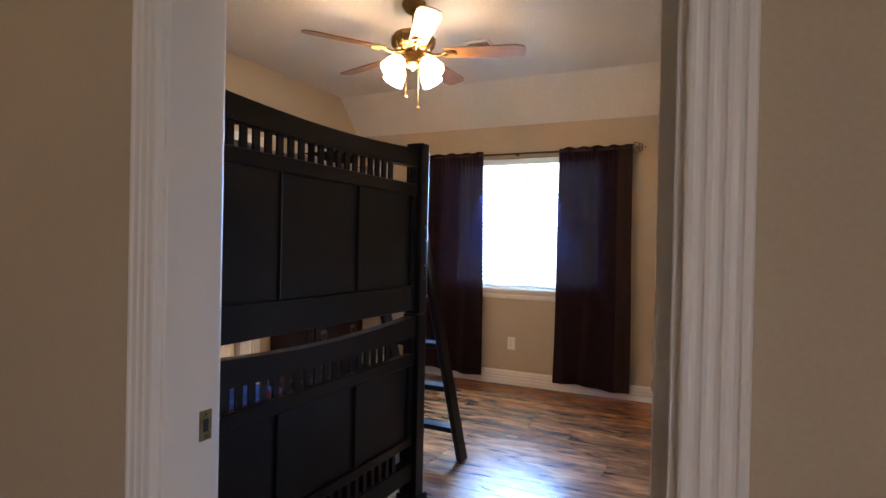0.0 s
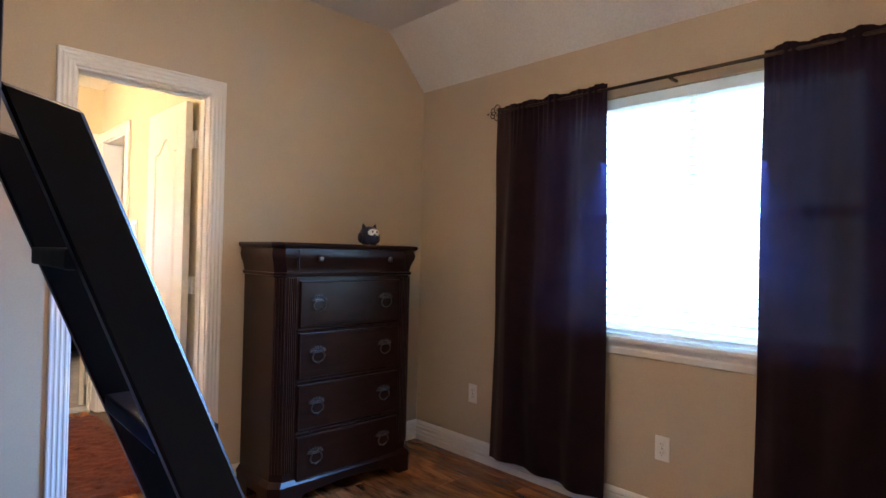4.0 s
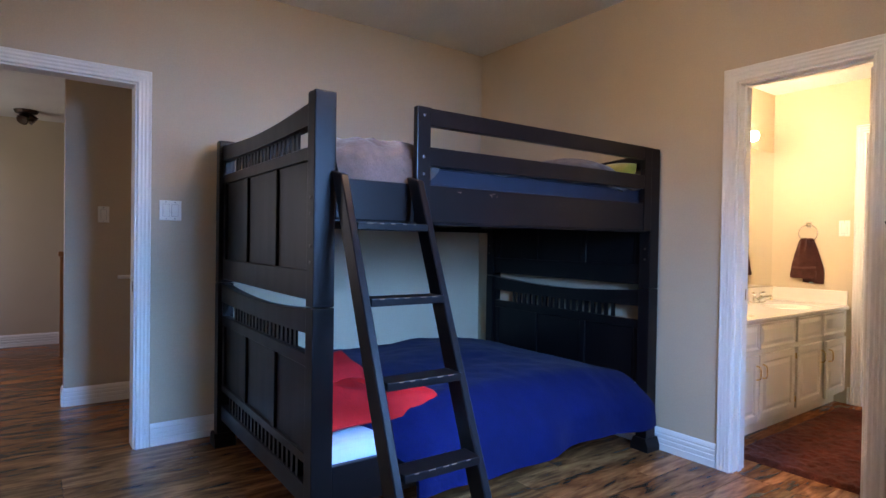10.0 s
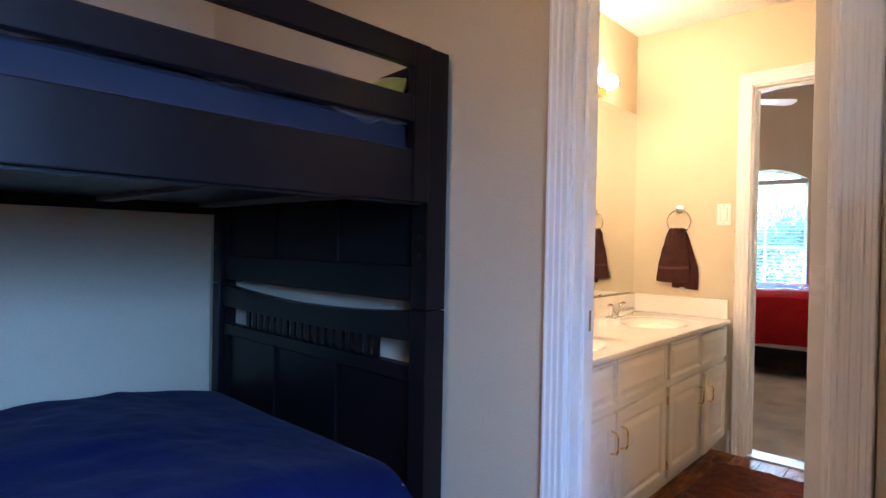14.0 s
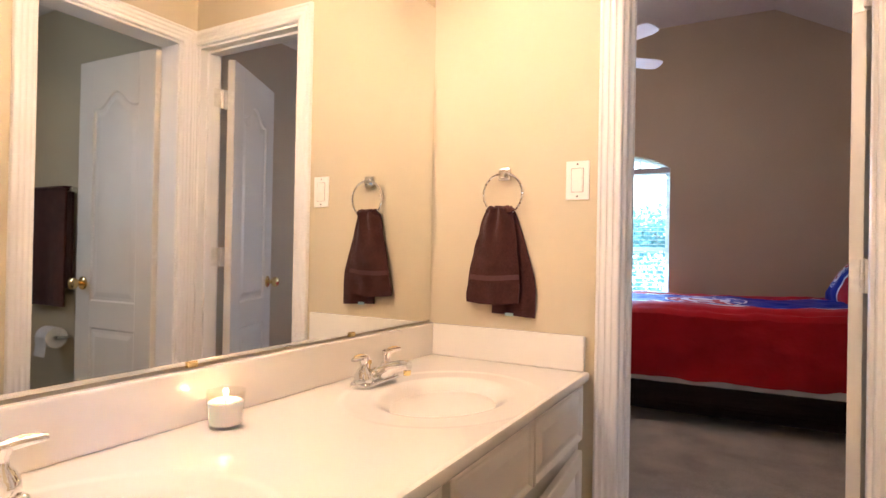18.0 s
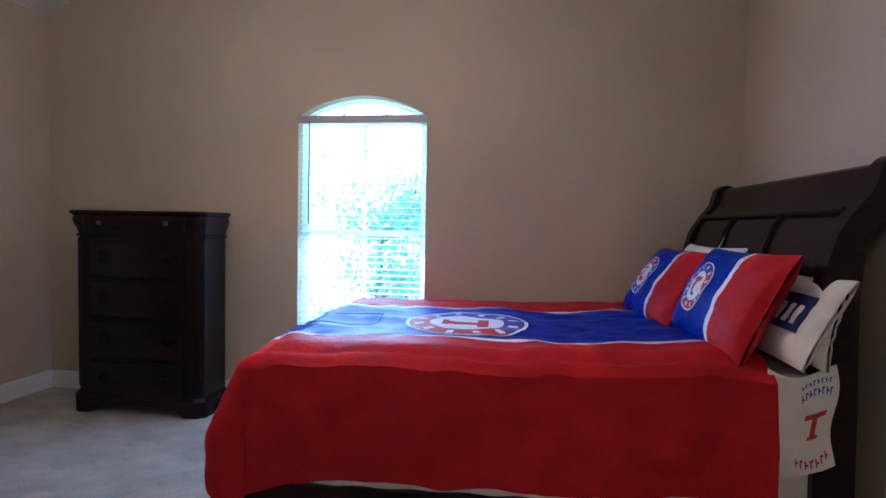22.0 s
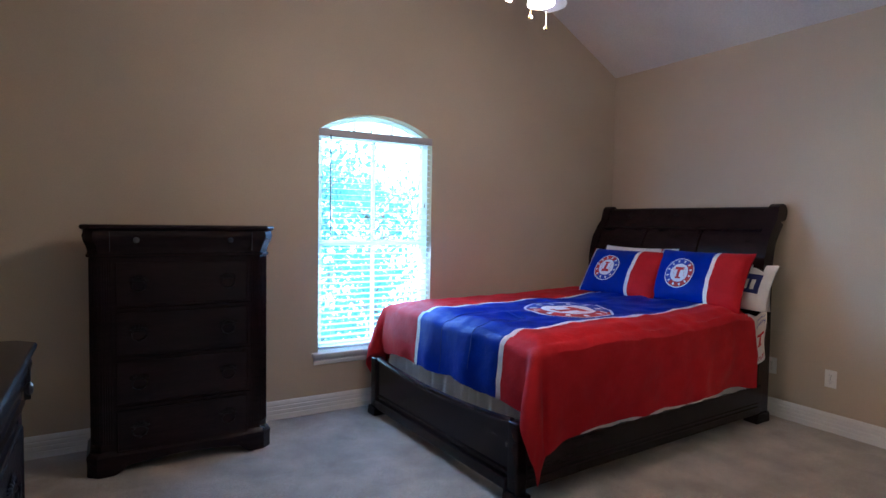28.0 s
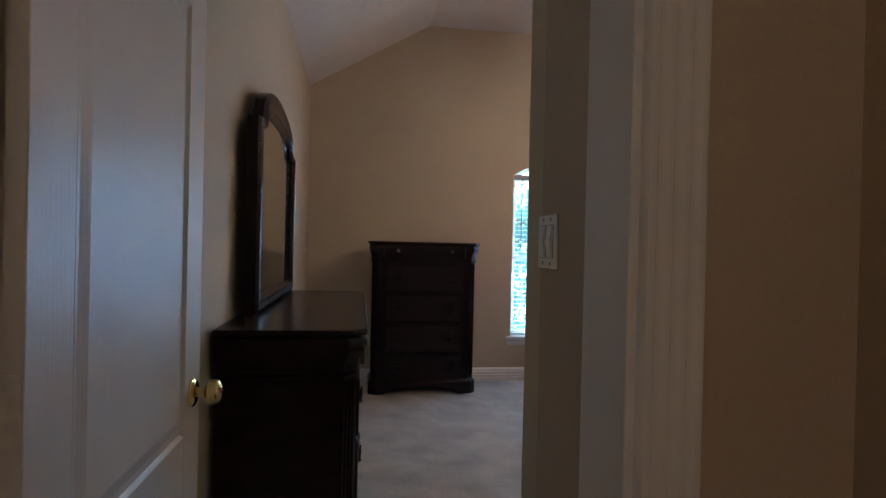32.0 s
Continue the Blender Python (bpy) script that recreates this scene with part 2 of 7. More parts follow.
def wood_floor():
    """Rustic laminate: long dark streaks along y, each board of its own tone."""
    m = material("laminate", (0.2, 0.1, 0.05), rough=0.27, spec=0.42)
    t = m.node_tree
    b = t.nodes["Principled BSDF"]
    g = t.nodes.new("ShaderNodeNewGeometry")
    oi = t.nodes.new("ShaderNodeObjectInfo")
    ofs = t.nodes.new("ShaderNodeVectorMath")
    ofs.operation = "MULTIPLY_ADD"
    ofs.inputs[1].default_value = (0, 0, 0)
    cx = t.nodes.new("ShaderNodeCombineXYZ")
    k = t.nodes.new("ShaderNodeMath")
    k.operation = "MULTIPLY"
    k.inputs[1].default_value = 37.0
    t.links.new(oi.outputs["Random"], k.inputs[0])
    t.links.new(k.outputs[0], cx.inputs[0])
    t.links.new(k.outputs[0], cx.inputs[1])
    add = t.nodes.new("ShaderNodeVectorMath")
    t.links.new(g.outputs["Position"], add.inputs[0])
    t.links.new(cx.outputs[0], add.inputs[1])

    def noisy(sx, sy, detail, dist=0.0):
        mp = t.nodes.new("ShaderNodeMapping")
        mp.inputs["Scale"].default_value = (sx, sy, 1)
        t.links.new(add.outputs[0], mp.inputs["Vector"])
        n = t.nodes.new("ShaderNodeTexNoise")
        n.inputs["Scale"].default_value, n.inputs["Detail"].default_value, n.inputs["Distortion"].default_value = 1, detail, dist
        t.links.new(mp.outputs[0], n.inputs["Vector"])
        return n.outputs["Fac"]
    ramp = t.nodes.new("ShaderNodeValToRGB")
    e = ramp.color_ramp.elements
    e[0].position, e[0].color = 0.33, (0.040, 0.014, 0.007, 1)
    e[1].position, e[1].color = 0.66, (0.42, 0.175, 0.060, 1)
    mid = ramp.color_ramp.elements.new(0.47)
    mid.color = (0.19, 0.070, 0.025, 1)
    mixf = t.nodes.new("ShaderNodeMath")
    mixf.operation = "MULTIPLY_ADD"
    mixf.inputs[1].default_value = 0.35
    t.links.new(noisy(42, 6, 4, 0.8), mixf.inputs[0])
    sc = t.nodes.new("ShaderNodeMath")
    sc.operation = "MULTIPLY_ADD"
    sc.inputs[1].default_value, sc.inputs[2].default_value = 0.65, 0.0
    t.links.new(noisy(9, 2.4, 5, 1.4), sc.inputs[0])
    t.links.new(sc.outputs[0], mixf.inputs[2])
    t.links.new(mixf.outputs[0], ramp.inputs[0])
    tone = t.nodes.new("ShaderNodeMapRange")
    tone.inputs["To Min"].default_value, tone.inputs["To Max"].default_value = 0.72, 1.28
    t.links.new(oi.outputs["Random"], tone.inputs["Value"])
    cc = t.nodes.new("ShaderNodeCombineColor")
    for s in cc.inputs:
        t.links.new(tone.outputs[0], s)
    x = t.nodes.new("ShaderNodeMix")
    x.data_type, x.blend_type = "RGBA", "MULTIPLY"
    x.inputs["Factor"].default_value = 1
    t.links.new(ramp.outputs[0], x.inputs["A"])
    t.links.new(cc.outputs[0], x.inputs["B"])
    t.links.new(x.outputs["Result"], b.inputs["Base Color"])
    bp = t.nodes.new("ShaderNodeBump")
    bp.inputs["Strength"].default_value, bp.inputs["Distance"].default_value = 0.25, 0.002
    t.links.new(noisy(60, 3, 2), bp.inputs["Height"])
    t.links.new(bp.outputs[0], b.inputs["Normal"])
    return m


PAINT = material("tan_wall_paint", (0.52, 0.425, 0.302), rough=0.75, spec=0.3, vary=0.05, scale=1.5, fine=0.03, fine_scale=140, bump=0.28, bump_scale=150)
BATH_PAINT = material("cream_wall_paint", (0.60, 0.515, 0.355), rough=0.7, spec=0.3, vary=0.04, scale=1.5, bump=0.2, bump_scale=150)
CEIL = material("ceiling_paint", (0.70, 0.67, 0.61), rough=0.85, spec=0.2, vary=0.05, scale=2.0, fine=0.06, fine_scale=90, bump=0.8, bump_scale=100)
TRIM = material("white_trim_paint", (0.78, 0.76, 0.71), rough=0.42, spec=0.3)
DOOR = material("white_door_paint", (0.68, 0.645, 0.57), rough=0.36, spec=0.30, vary=0.03, scale=4, bump=0.30, bump_scale=60, bump_stretch=(3, 3, 0.12))
LAMINATE = wood_floor()
SUBFLOOR = material("floor_joint", (0.03, 0.018, 0.01), rough=0.6)
CARPET = material("beige_carpet", (0.40, 0.345, 0.275), rough=0.95, spec=0.1, vary=0.20, scale=4.5, fine=0.25, fine_scale=200, bump=1.0, bump_scale=330, sheen=0.2)
ESPRESSO = material("espresso_stained_wood", (0.0055, 0.0042, 0.0048), rough=0.36, spec=0.19, vary=0.15, scale=9, stretch=(1, 1, 0.15), bump=0.04, bump_scale=150, bump_stretch=(1, 1, 0.1), rough_vary=0.03)
WORN = material("bare_scuffed_wood", (0.16, 0.10, 0.06), rough=0.7, vary=0.3, scale=40)
CHERRY = material("dark_cherry_wood", (0.021, 0.0078, 0.0052), rough=0.30, spec=0.22, vary=0.3, scale=7, stretch=(1, 1, 4), fine=0.2, fine_scale=60)
MAHOGANY = material("dark_mahogany_wood", (0.015, 0.0075, 0.007), rough=0.25, spec=0.20, vary=0.3, scale=7, stretch=(0.4, 1, 3), fine=0.15, fine_scale=50)
DARK_PULL = material("blackened_metal", (0.022, 0.018, 0.018), rough=0.45, metal=0.9, vary=0.2, scale=60)
PEWTER = material("antique_pewter", (0.13, 0.12, 0.12), rough=0.38, metal=1.0, vary=0.3, scale=60)
BRASS = material("polished_brass", (0.83, 0.63, 0.28), rough=0.16, metal=1.0, vary=0.08, scale=30)
CHROME = material("chrome", (0.78, 0.78, 0.78), rough=0.06, metal=1.0)
STEEL = material("painted_hinge_metal", (0.70, 0.67, 0.60), rough=0.35, metal=0.2, vary=0.1, scale=40)
IRON = material("bronze_iron", (0.05, 0.032, 0.022), rough=0.45, metal=0.8, vary=0.2, scale=50)
PLASTIC = material("white_plastic", (0.80, 0.78, 0.72), rough=0.35)
SLOT = material("dark_slot", (0.02, 0.02, 0.02), rough=0.6)
CURTAIN = material("brown_curtain_cloth", (0.0175, 0.0078, 0.0098), rough=0.9, spec=0.08, vary=0.2, scale=12, fine=0.25, fine_scale=400, sheen=0.08, bump=0.3, bump_scale=500)
NAVY = material("navy_comforter_cloth", (0.0018, 0.0070, 0.051), rough=0.9, spec=0.06, vary=0.15, scale=7, fine=0.1, fine_scale=300, sheen=0.03, bump=0.6, bump_scale=16, bump_deep=0.008)
RED = material("red_jersey_cloth", (0.47, 0.016, 0.020), rough=0.55, spec=0.08, vary=0.12, scale=6, fine=0.06, fine_scale=300, bump=0.7, bump_scale=11, bump_deep=0.012)
ROYAL = material("royal_blue_satin", (0.0022, 0.023, 0.285), rough=0.46, spec=0.08, vary=0.14, scale=8, bump=0.6, bump_scale=12, bump_deep=0.010)
MESH_WHITE = material("white_mesh_band", (0.72, 0.72, 0.74), rough=0.8, fine=0.25, fine_scale=420, vary=0.05)
LINEN = material("white_linen", (0.74, 0.72, 0.68), rough=0.85, vary=0.06, scale=9, bump=0.3, bump_scale=50)
MATTRESS_BLUE = material("blue_mattress_cloth", (0.007, 0.010, 0.023), rough=0.85, vary=0.15, scale=14, fine=0.15, fine_scale=300)
# strong colour variation of the fleece stands in for light and dark on its crumples
FLEECE = material("taupe_fleece", (0.082, 0.062, 0.058), rough=0.95, vary=0.5, scale=9, fine=0.15, fine_scale=150, sheen=0.25, bump=0.8, bump_scale=26, bump_deep=0.010)
TOWEL = material("brown_terry_cloth", (0.060, 0.020, 0.016), rough=0.95, spec=0.1, vary=0.2, scale=20, fine=0.35, fine_scale=380, sheen=0.1, bump=1.0, bump_scale=420)
RUG = material("rust_brown_shag", (0.088, 0.022, 0.012), rough=0.95, spec=0.05, vary=0.35, scale=9, fine=0.4, fine_scale=170, sheen=0.08, bump=1.0, bump_scale=200)
CULTURED = material("cream_cultured_marble", (0.80, 0.76, 0.68), rough=0.16, spec=0.5, vary=0.03, scale=3, coat=0.3)
CABINET = material("off_white_cabinet_paint", (0.77, 0.73, 0.65), rough=0.42, vary=0.03, scale=5)
MIRROR = material("mirror_glass", (0.86, 0.87, 0.84), rough=0.015, metal=1.0)
BLIND = material("white_blind_slat", (0.82, 0.82, 0.80), rough=0.45)
WINDOW_WHITE = material("white_window_vinyl", (0.80, 0.80, 0.78), rough=0.4)
FAN_OAK = material("oak_fan_blade", (0.26, 0.12, 0.045), rough=0.4, vary=0.3, scale=6, stretch=(1, 6, 6))
FAN_WHITE = material("white_fan_blade", (0.78, 0.77, 0.73), rough=0.35, vary=0.03)
ANTIQUE = material("antique_brass", (0.30, 0.19, 0.08), rough=0.3, metal=1.0, vary=0.25, scale=40)
BULB_GLASS = glow("lit_frosted_glass", (1.0, 0.86, 0.68), 6.0)
BULB_BATH = glow("lit_bath_globe", (1.0, 0.82, 0.60), 44.0)

# ---- the plan ----
X_W, X_E, Y_S, Y_N = -2.445, 1.66, -0.50, 2.88          # bunk room
Z_FLAT, Z_EAVE = 2.69, 2.35                                # its ceiling
T = 0.12                                                   # wall thickness
BX_W, BX_E, BY_S, BY_N, BZ = -1.098, 0.205, Y_N + T, 4.95, 2.45   # bathroom
RX_W, RX_E, RY_S, RY_N = -3.59, 1.10, 5.06, 8.92           # second bedroom
RZ_EAVE, RZ_FLAT = 2.67, 3.28
NOOK_X, NOOK_Y = -2.728, 4.42                               # entry nook of the second bedroom
DOOR_H = 2.04

SILL_1, HEAD_1 = 0.87, 2.06                                # east window
W1_Y0, W1_Y1 = 0.38, 1.80
W2_X0, W2_X1, SILL_2, SPRING_2, CROWN_2 = -1.70, -0.825, 0.42, 1.94, 2.075

wall("wall_bunk_room_west", "x", X_W - T, X_W, Y_S - T, Y_N + T, 0, 2.9, [(-0.458, 0.405, -0.01, DOOR_H)], PAINT, "tan painted wall with an open doorway to the hall")
wall("wall_bunk_room_north", "y", Y_N, Y_N + T, X_W, X_E + T, 0, 2.9, [(-0.38, 0.222, -0.01, DOOR_H)], PAINT, "tan painted wall with a doorway to the bathroom")
wall("wall_bunk_room_east", "x", X_E, X_E + T, Y_S - T, Y_N, 0, 2.9, [(W1_Y0, W1_Y1, SILL_1, HEAD_1)], PAINT, "tan painted wall with a wide window")
wall("wall_bunk_room_south", "y", Y_S - T, Y_S, X_W, X_E, 0, 2.9, [(-1.24, -0.45, -0.01, DOOR_H), (0.36, 1.15, -0.01, DOOR_H)], PAINT, "tan painted wall with two closet doors")
tagged(part("wall_closet_back", boxed(X_W, X_E, Y_S - T - 0.5, Y_S - T - 0.42, 0, 2.9), PAINT), "tan painted wall at the back of the closets", "wall", kind="structure")
tagged(part("wall_chase", boxed(1.325, X_E, Y_S, -0.14, 0, 2.75), PAINT), "tan painted boxed corner beside the window", "wall", kind="structure")

wall("wall_bath_west", "x", BX_W - T, BX_W, BY_S, BY_N, 0, 2.6, [], BATH_PAINT, "cream painted bathroom wall behind the mirror")
wall("wall_bath_north", "y", BY_N, RY_S, NOOK_X, 1.78, 0, 3.4, [(-0.445, 0.191, -0.01, DOOR_H)], BATH_PAINT, "painted wall between bathroom and bedroom, with a doorway")
wall("wall_bath_east", "x", BX_E, BX_E + T, BY_S, BY_N, 0, 2.6, [(4.27, 4.87, -0.01, DOOR_H)], BATH_PAINT, "cream painted bathroom wall with a doorway to the toilet")
wall("wall_toilet_room", "x", 1.66, 1.78, BY_S, BY_N, 0, 2.6, [(3.30, 3.75, 1.30, 2.05)], BATH_PAINT, "cream painted wall of the toilet room with a small window")

wall("wall_bedroom_west", "x", RX_W - T, RX_W, 0.12, RY_N + T, 0, 3.4, [], PAINT, "tan painted wall behind the long dresser")
bw = wall("wall_bedroom_north", "y", RY_N, RY_N + T, RX_W, RX_E + T, 0, 3.4, [(W2_X0, W2_X1, SILL_2, CROWN_2)], PAINT, "tan painted gable wall with an arched window")
wall("wall_bedroom_east", "x", RX_E, RX_E + T, RY_S, RY_N, 0, 3.4, [], PAINT, "tan painted wall behind the bed head")
wall("wall_nook_east", "x", NOOK_X, NOOK_X + T, NOOK_Y, BY_N, 0, 3.4, [], PAINT, "tan painted nook wall with a light switch")
wall("wall_nook_south", "y", NOOK_Y - T, NOOK_Y, RX_W, X_W, 0, 3.4, [(-3.545, -2.83, -0.01, DOOR_H)], PAINT, "tan painted wall with the bedroom doorway")

# arch of the bedroom window
def arc_z(x):
    u = (x - (W2_X0 + W2_X1) / 2) / ((W2_X1 - W2_X0) / 2)
    return SPRING_2 + (CROWN_2 - SPRING_2) * (math.sqrt(max(0.0, 1.56 ** 2 - u * u)) - 1.1976) / (1.56 - 1.1976)


ARC = [(W2_X0 + (W2_X1 - W2_X0) * i / 20, arc_z(W2_X0 + (W2_X1 - W2_X0) * i / 20)) for i in range(21)]
for half in (ARC[:11], ARC[10:]):
    side = W2_X0 if half[0][0] == W2_X0 else W2_X1
    part("arch_infill", prismed([*half, (side, CROWN_2)] if side == W2_X0 else [*half, (W2_X1, CROWN_2), ], "y", RY_N, RY_N + T), PAINT, bw)

wall("wall_hall_east", "x", X_W - T, X_W, Y_N + T, NOOK_Y - T, 0, 2.9, [], PAINT, "tan painted hall wall")
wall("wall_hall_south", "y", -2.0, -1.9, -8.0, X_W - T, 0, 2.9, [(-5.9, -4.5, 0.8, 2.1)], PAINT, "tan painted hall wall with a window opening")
wall("wall_hall_southeast", "x", X_W - T, X_W, -2.0, Y_S - T, 0, 2.9, [], PAINT, "tan painted hall wall")
wall("wall_hall_far", "x", -6.52, -6.40, -0.38, 2.2, 0, 2.9, [], PAINT, "tan painted wall at the far end of the hall")
wall("wall_hall_north", "y", 2.2, 2.32, -6.52, RX_W - T, 0, 2.9, [], PAINT, "tan painted wall beyond the stairs")
tagged(part("wall_hall_slant", prismed([(-6.40, -0.38), (-6.52, -0.38), (-6.775, -0.625), (-6.69, -0.67)], "z", 0, 2.9), PAINT), "lilac-lit slanted hall wall with a thermostat", "wall", kind="structure")
tagged(part("wall_hall_header", prismed([(-6.69, -0.67), (-6.775, -0.625), (-7.32, -1.16), (-7.2, -1.18)], "z", 2.01, 2.9), PAINT), "tan painted header over the hall passage", "wall", kind="structure")
wall("wall_hall_west", "x", -8.1, -8.0, -2.0, -0.38, 0, 2.9, [(-1.0, -0.46, -0.01, 2.0)], PAINT, "tan painted hall wall with a doorway to a far room")
# far room beyond the hall passage
FAR_PAINT = material("pale_far_paint", (0.60, 0.56, 0.48), rough=0.8, vary=0.06, scale=3)
for nm, b in (("wall_far_back", (-10.7, -10.6, -2.3, 0.7, 0, 2.6)), ("wall_far_south", (-10.6, -8.1, -2.3, -2.2, 0, 2.6)), ("wall_far_north", (-10.6, -8.1, 0.6, 0.7, 0, 2.6)), ("ceiling_far", (-10.7, -8.1, -2.3, 0.7, 2.6, 2.7)), ("floor_far", (-10.7, -8.0, -2.3, 0.7, -0.1, 0.0))):
    tagged(part(nm, boxed(*b), FAR_PAINT), "pale painted surface of the far room", nm.split("_")[0], kind="structure")
wall("wall_hall_back", "y", -0.44, -0.38, -8.0, -6.52, 0, 2.9, [], PAINT, "tan painted hall wall")

# ceilings
def ceiling(name, outline, axis, a, b, label):
    return tagged(part(name, prismed(outline, axis, a, b), CEIL), label, "ceiling", kind="structure")


ceiling("ceiling_bunk_room", [(X_W - T, Z_FLAT), (1.345, Z_FLAT), (X_E + T, Z_EAVE - 0.125), (X_E + T, 3.0), (X_W - T, 3.0)], "y", Y_S - T, Y_N + T / 2, "off-white textured ceiling, coved down to the window wall")
ceiling("ceiling_bathroom", [(BX_W - T, BZ), (2.4, BZ), (2.4, BZ + 0.1), (BX_W - T, BZ + 0.1)], "y", BY_S - T / 2, BY_N, "cream textured bathroom ceiling")
ceiling("ceiling_bedroom", [(RX_W - T, RZ_EAVE - 0.068), (-2.53, RZ_FLAT), (0.01, RZ_FLAT), (RX_E + T, RZ_EAVE - 0.068), (RX_E + T, 3.5), (RX_W - T, 3.5)], "y", NOOK_Y - T / 2, RY_N + T, "pale textured vaulted ceiling with two slopes")
ceiling("ceiling_hall", [(-8.1, 2.42), (X_W - T, 2.42), (X_W - T, 2.6), (-8.1, 2.6)], "y", -2.0, NOOK_Y - T, "off-white hall ceiling")

# trim: fluted casing, jambs, baseboards
def fluted(w, t):
    """Outline of a casing board: w wide, t thick, with three flutes."""
    pts = [(0, 0), (0, t * 0.60), (w * 0.035, t * 0.92), (w * 0.075, t)]
    for k in (0.24, 0.5, 0.76):
        pts += [(w * (k - 0.095), t), (w * (k - 0.06), t * 0.89), (w * k, t * 0.85), (w * (k + 0.06), t * 0.89), (w * (k + 0.095), t)]
    return pts + [(w * 0.925, t), (w * 0.965, t * 0.92), (w, t * 0.60), (w, 0)]


CW, CT = 0.072, 0.018


def door_frame(name, axis, a, b, u0, u1, label, sides=(-1, 1), stop=0.0):
    """Jambs, head and casings of a doorway through the wall between a and b, from u0 to u1."""
    top = tagged(new(name), label, "door frame", kind="structure")
    j = 0.016

    def xy(u, d, z):
        return (d, u, z) if axis == "x" else (u, d, z)

    def slab(nm, ua, ub, da, db, za, zb, bev=0.002):
        p, q = xy(ua, da, za), xy(ub, db, zb)
        lo, hi = [min(k) for k in zip(p, q)], [max(k) for k in zip(p, q)]
        part(nm, boxed(lo[0], hi[0], lo[1], hi[1], lo[2], hi[2], bev, 1), TRIM, top)
    slab("jamb", u0, u0 + j, a - 0.002, b + 0.002, 0, DOOR_H - j)
    slab("jamb", u1 - j, u1, a - 0.002, b + 0.002, 0, DOOR_H - j)
    slab("head_jamb", u0, u1, a - 0.002, b + 0.002, DOOR_H - j, DOOR_H)
    if stop:
        d0, d1 = stop, stop + 0.03
        slab("door_stop", u0 + j, u0 + j + 0.011, d0, d1, 0, DOOR_H - j)
        slab("door_stop", u1 - j - 0.011, u1 - j, d0, d1, 0, DOOR_H - j)
        slab("door_stop", u0 + j + 0.011, u1 - j - 0.011, d0, d1, DOOR_H - j - 0.011, DOOR_H - j)
    r = 0.006
    for s in sides:
        face = b if s > 0 else a
        prof = fluted(CW, CT)
        # corners mitred at 45 degrees
        for nm, sgn, u in (("casing", -1, u0 + r), ("casing", 1, u1 - r)):
            bm = bmesh.new()
            lo = [bm.verts.new(xy(u + sgn * p, face + s * q, 0)) for p, q in prof]
            hi = [bm.verts.new(xy(u + sgn * p, face + s * q, DOOR_H - r + p)) for p, q in prof]
            for i in range(len(prof)):
                k = (i + 1) % len(prof)
                bm.faces.new((lo[i], lo[k], hi[k], hi[i]))
            bm.faces.new(lo)
            bm.faces.new(hi)
            part(nm, bm, TRIM, top)
        bm = bmesh.new()
        lo = [bm.verts.new(xy(u0 + r - p, face + s * q, DOOR_H - r + p)) for p, q in prof]
        hi = [bm.verts.new(xy(u1 - r + p, face + s * q, DOOR_H - r + p)) for p, q in prof]
        for i in range(len(prof)):
            k = (i + 1) % len(prof)
            bm.faces.new((lo[i], lo[k], hi[k], hi[i]))
        bm.faces.new(lo)
        bm.faces.new(hi)
        part("head_casing", bm, TRIM, top)
    return top


door_frame("door_frame_1", "x", X_W - T, X_W, -0.458, 0.405, "white fluted casing round the hall doorway")
door_frame("door_frame_8", "x", -8.1, -8.0, -1.0, -0.46, "white casing of a far room doorway", sides=(1,))
frame_bath = door_frame("door_frame_2", "y", Y_N, Y_N + T, -0.38, 0.222, "white fluted casing round the bathroom doorway", stop=Y_N + 0.045)
frame_bed = door_frame("door_frame_3", "y", BY_N, RY_S, -0.445, 0.191, "white fluted casing of the doorway between bathroom and bedroom", stop=BY_N + 0.035)
door_frame("door_frame_4", "y", Y_S - T, Y_S, -1.24, -0.45, "white fluted casing round a closet door", sides=(1,))
door_frame("door_frame_5", "y", Y_S - T, Y_S, 0.36, 1.15, "white fluted casing round a closet door beside the window", sides=(1,))
door_frame("door_frame_6", "x", BX_E, BX_E + T, 4.27, 4.87, "white fluted casing of the toilet room doorway")
door_frame("door_frame_7", "y", NOOK_Y - T, NOOK_Y, -3.545, -2.83, "white fluted casing of the bedroom doorway")

BASE = [(0, 0), (0.015, 0), (0.015, 0.036), (0.0105, 0.041), (0.015, 0.046), (0.015, 0.064), (0.0105, 0.069), (0.015, 0.074), (0.015, 0.090), (0.0100, 0.096), (0.0135, 0.102), (0.010, 0.114), (0.004, 0.125), (0, 0.127)]


def baseboard(axis, d, s, u0, u1):
    """A moulded baseboard on the face d of a wall, standing out by s (+1 or -1)."""
    pts = [(d + s * p, z) for p, z in BASE]
    bm = prismed(pts, "y" if axis == "x" else "x", u0, u1)
    return tagged(part("baseboard", bm, TRIM), "white moulded baseboard along a tan wall", "baseboard", kind="structure")


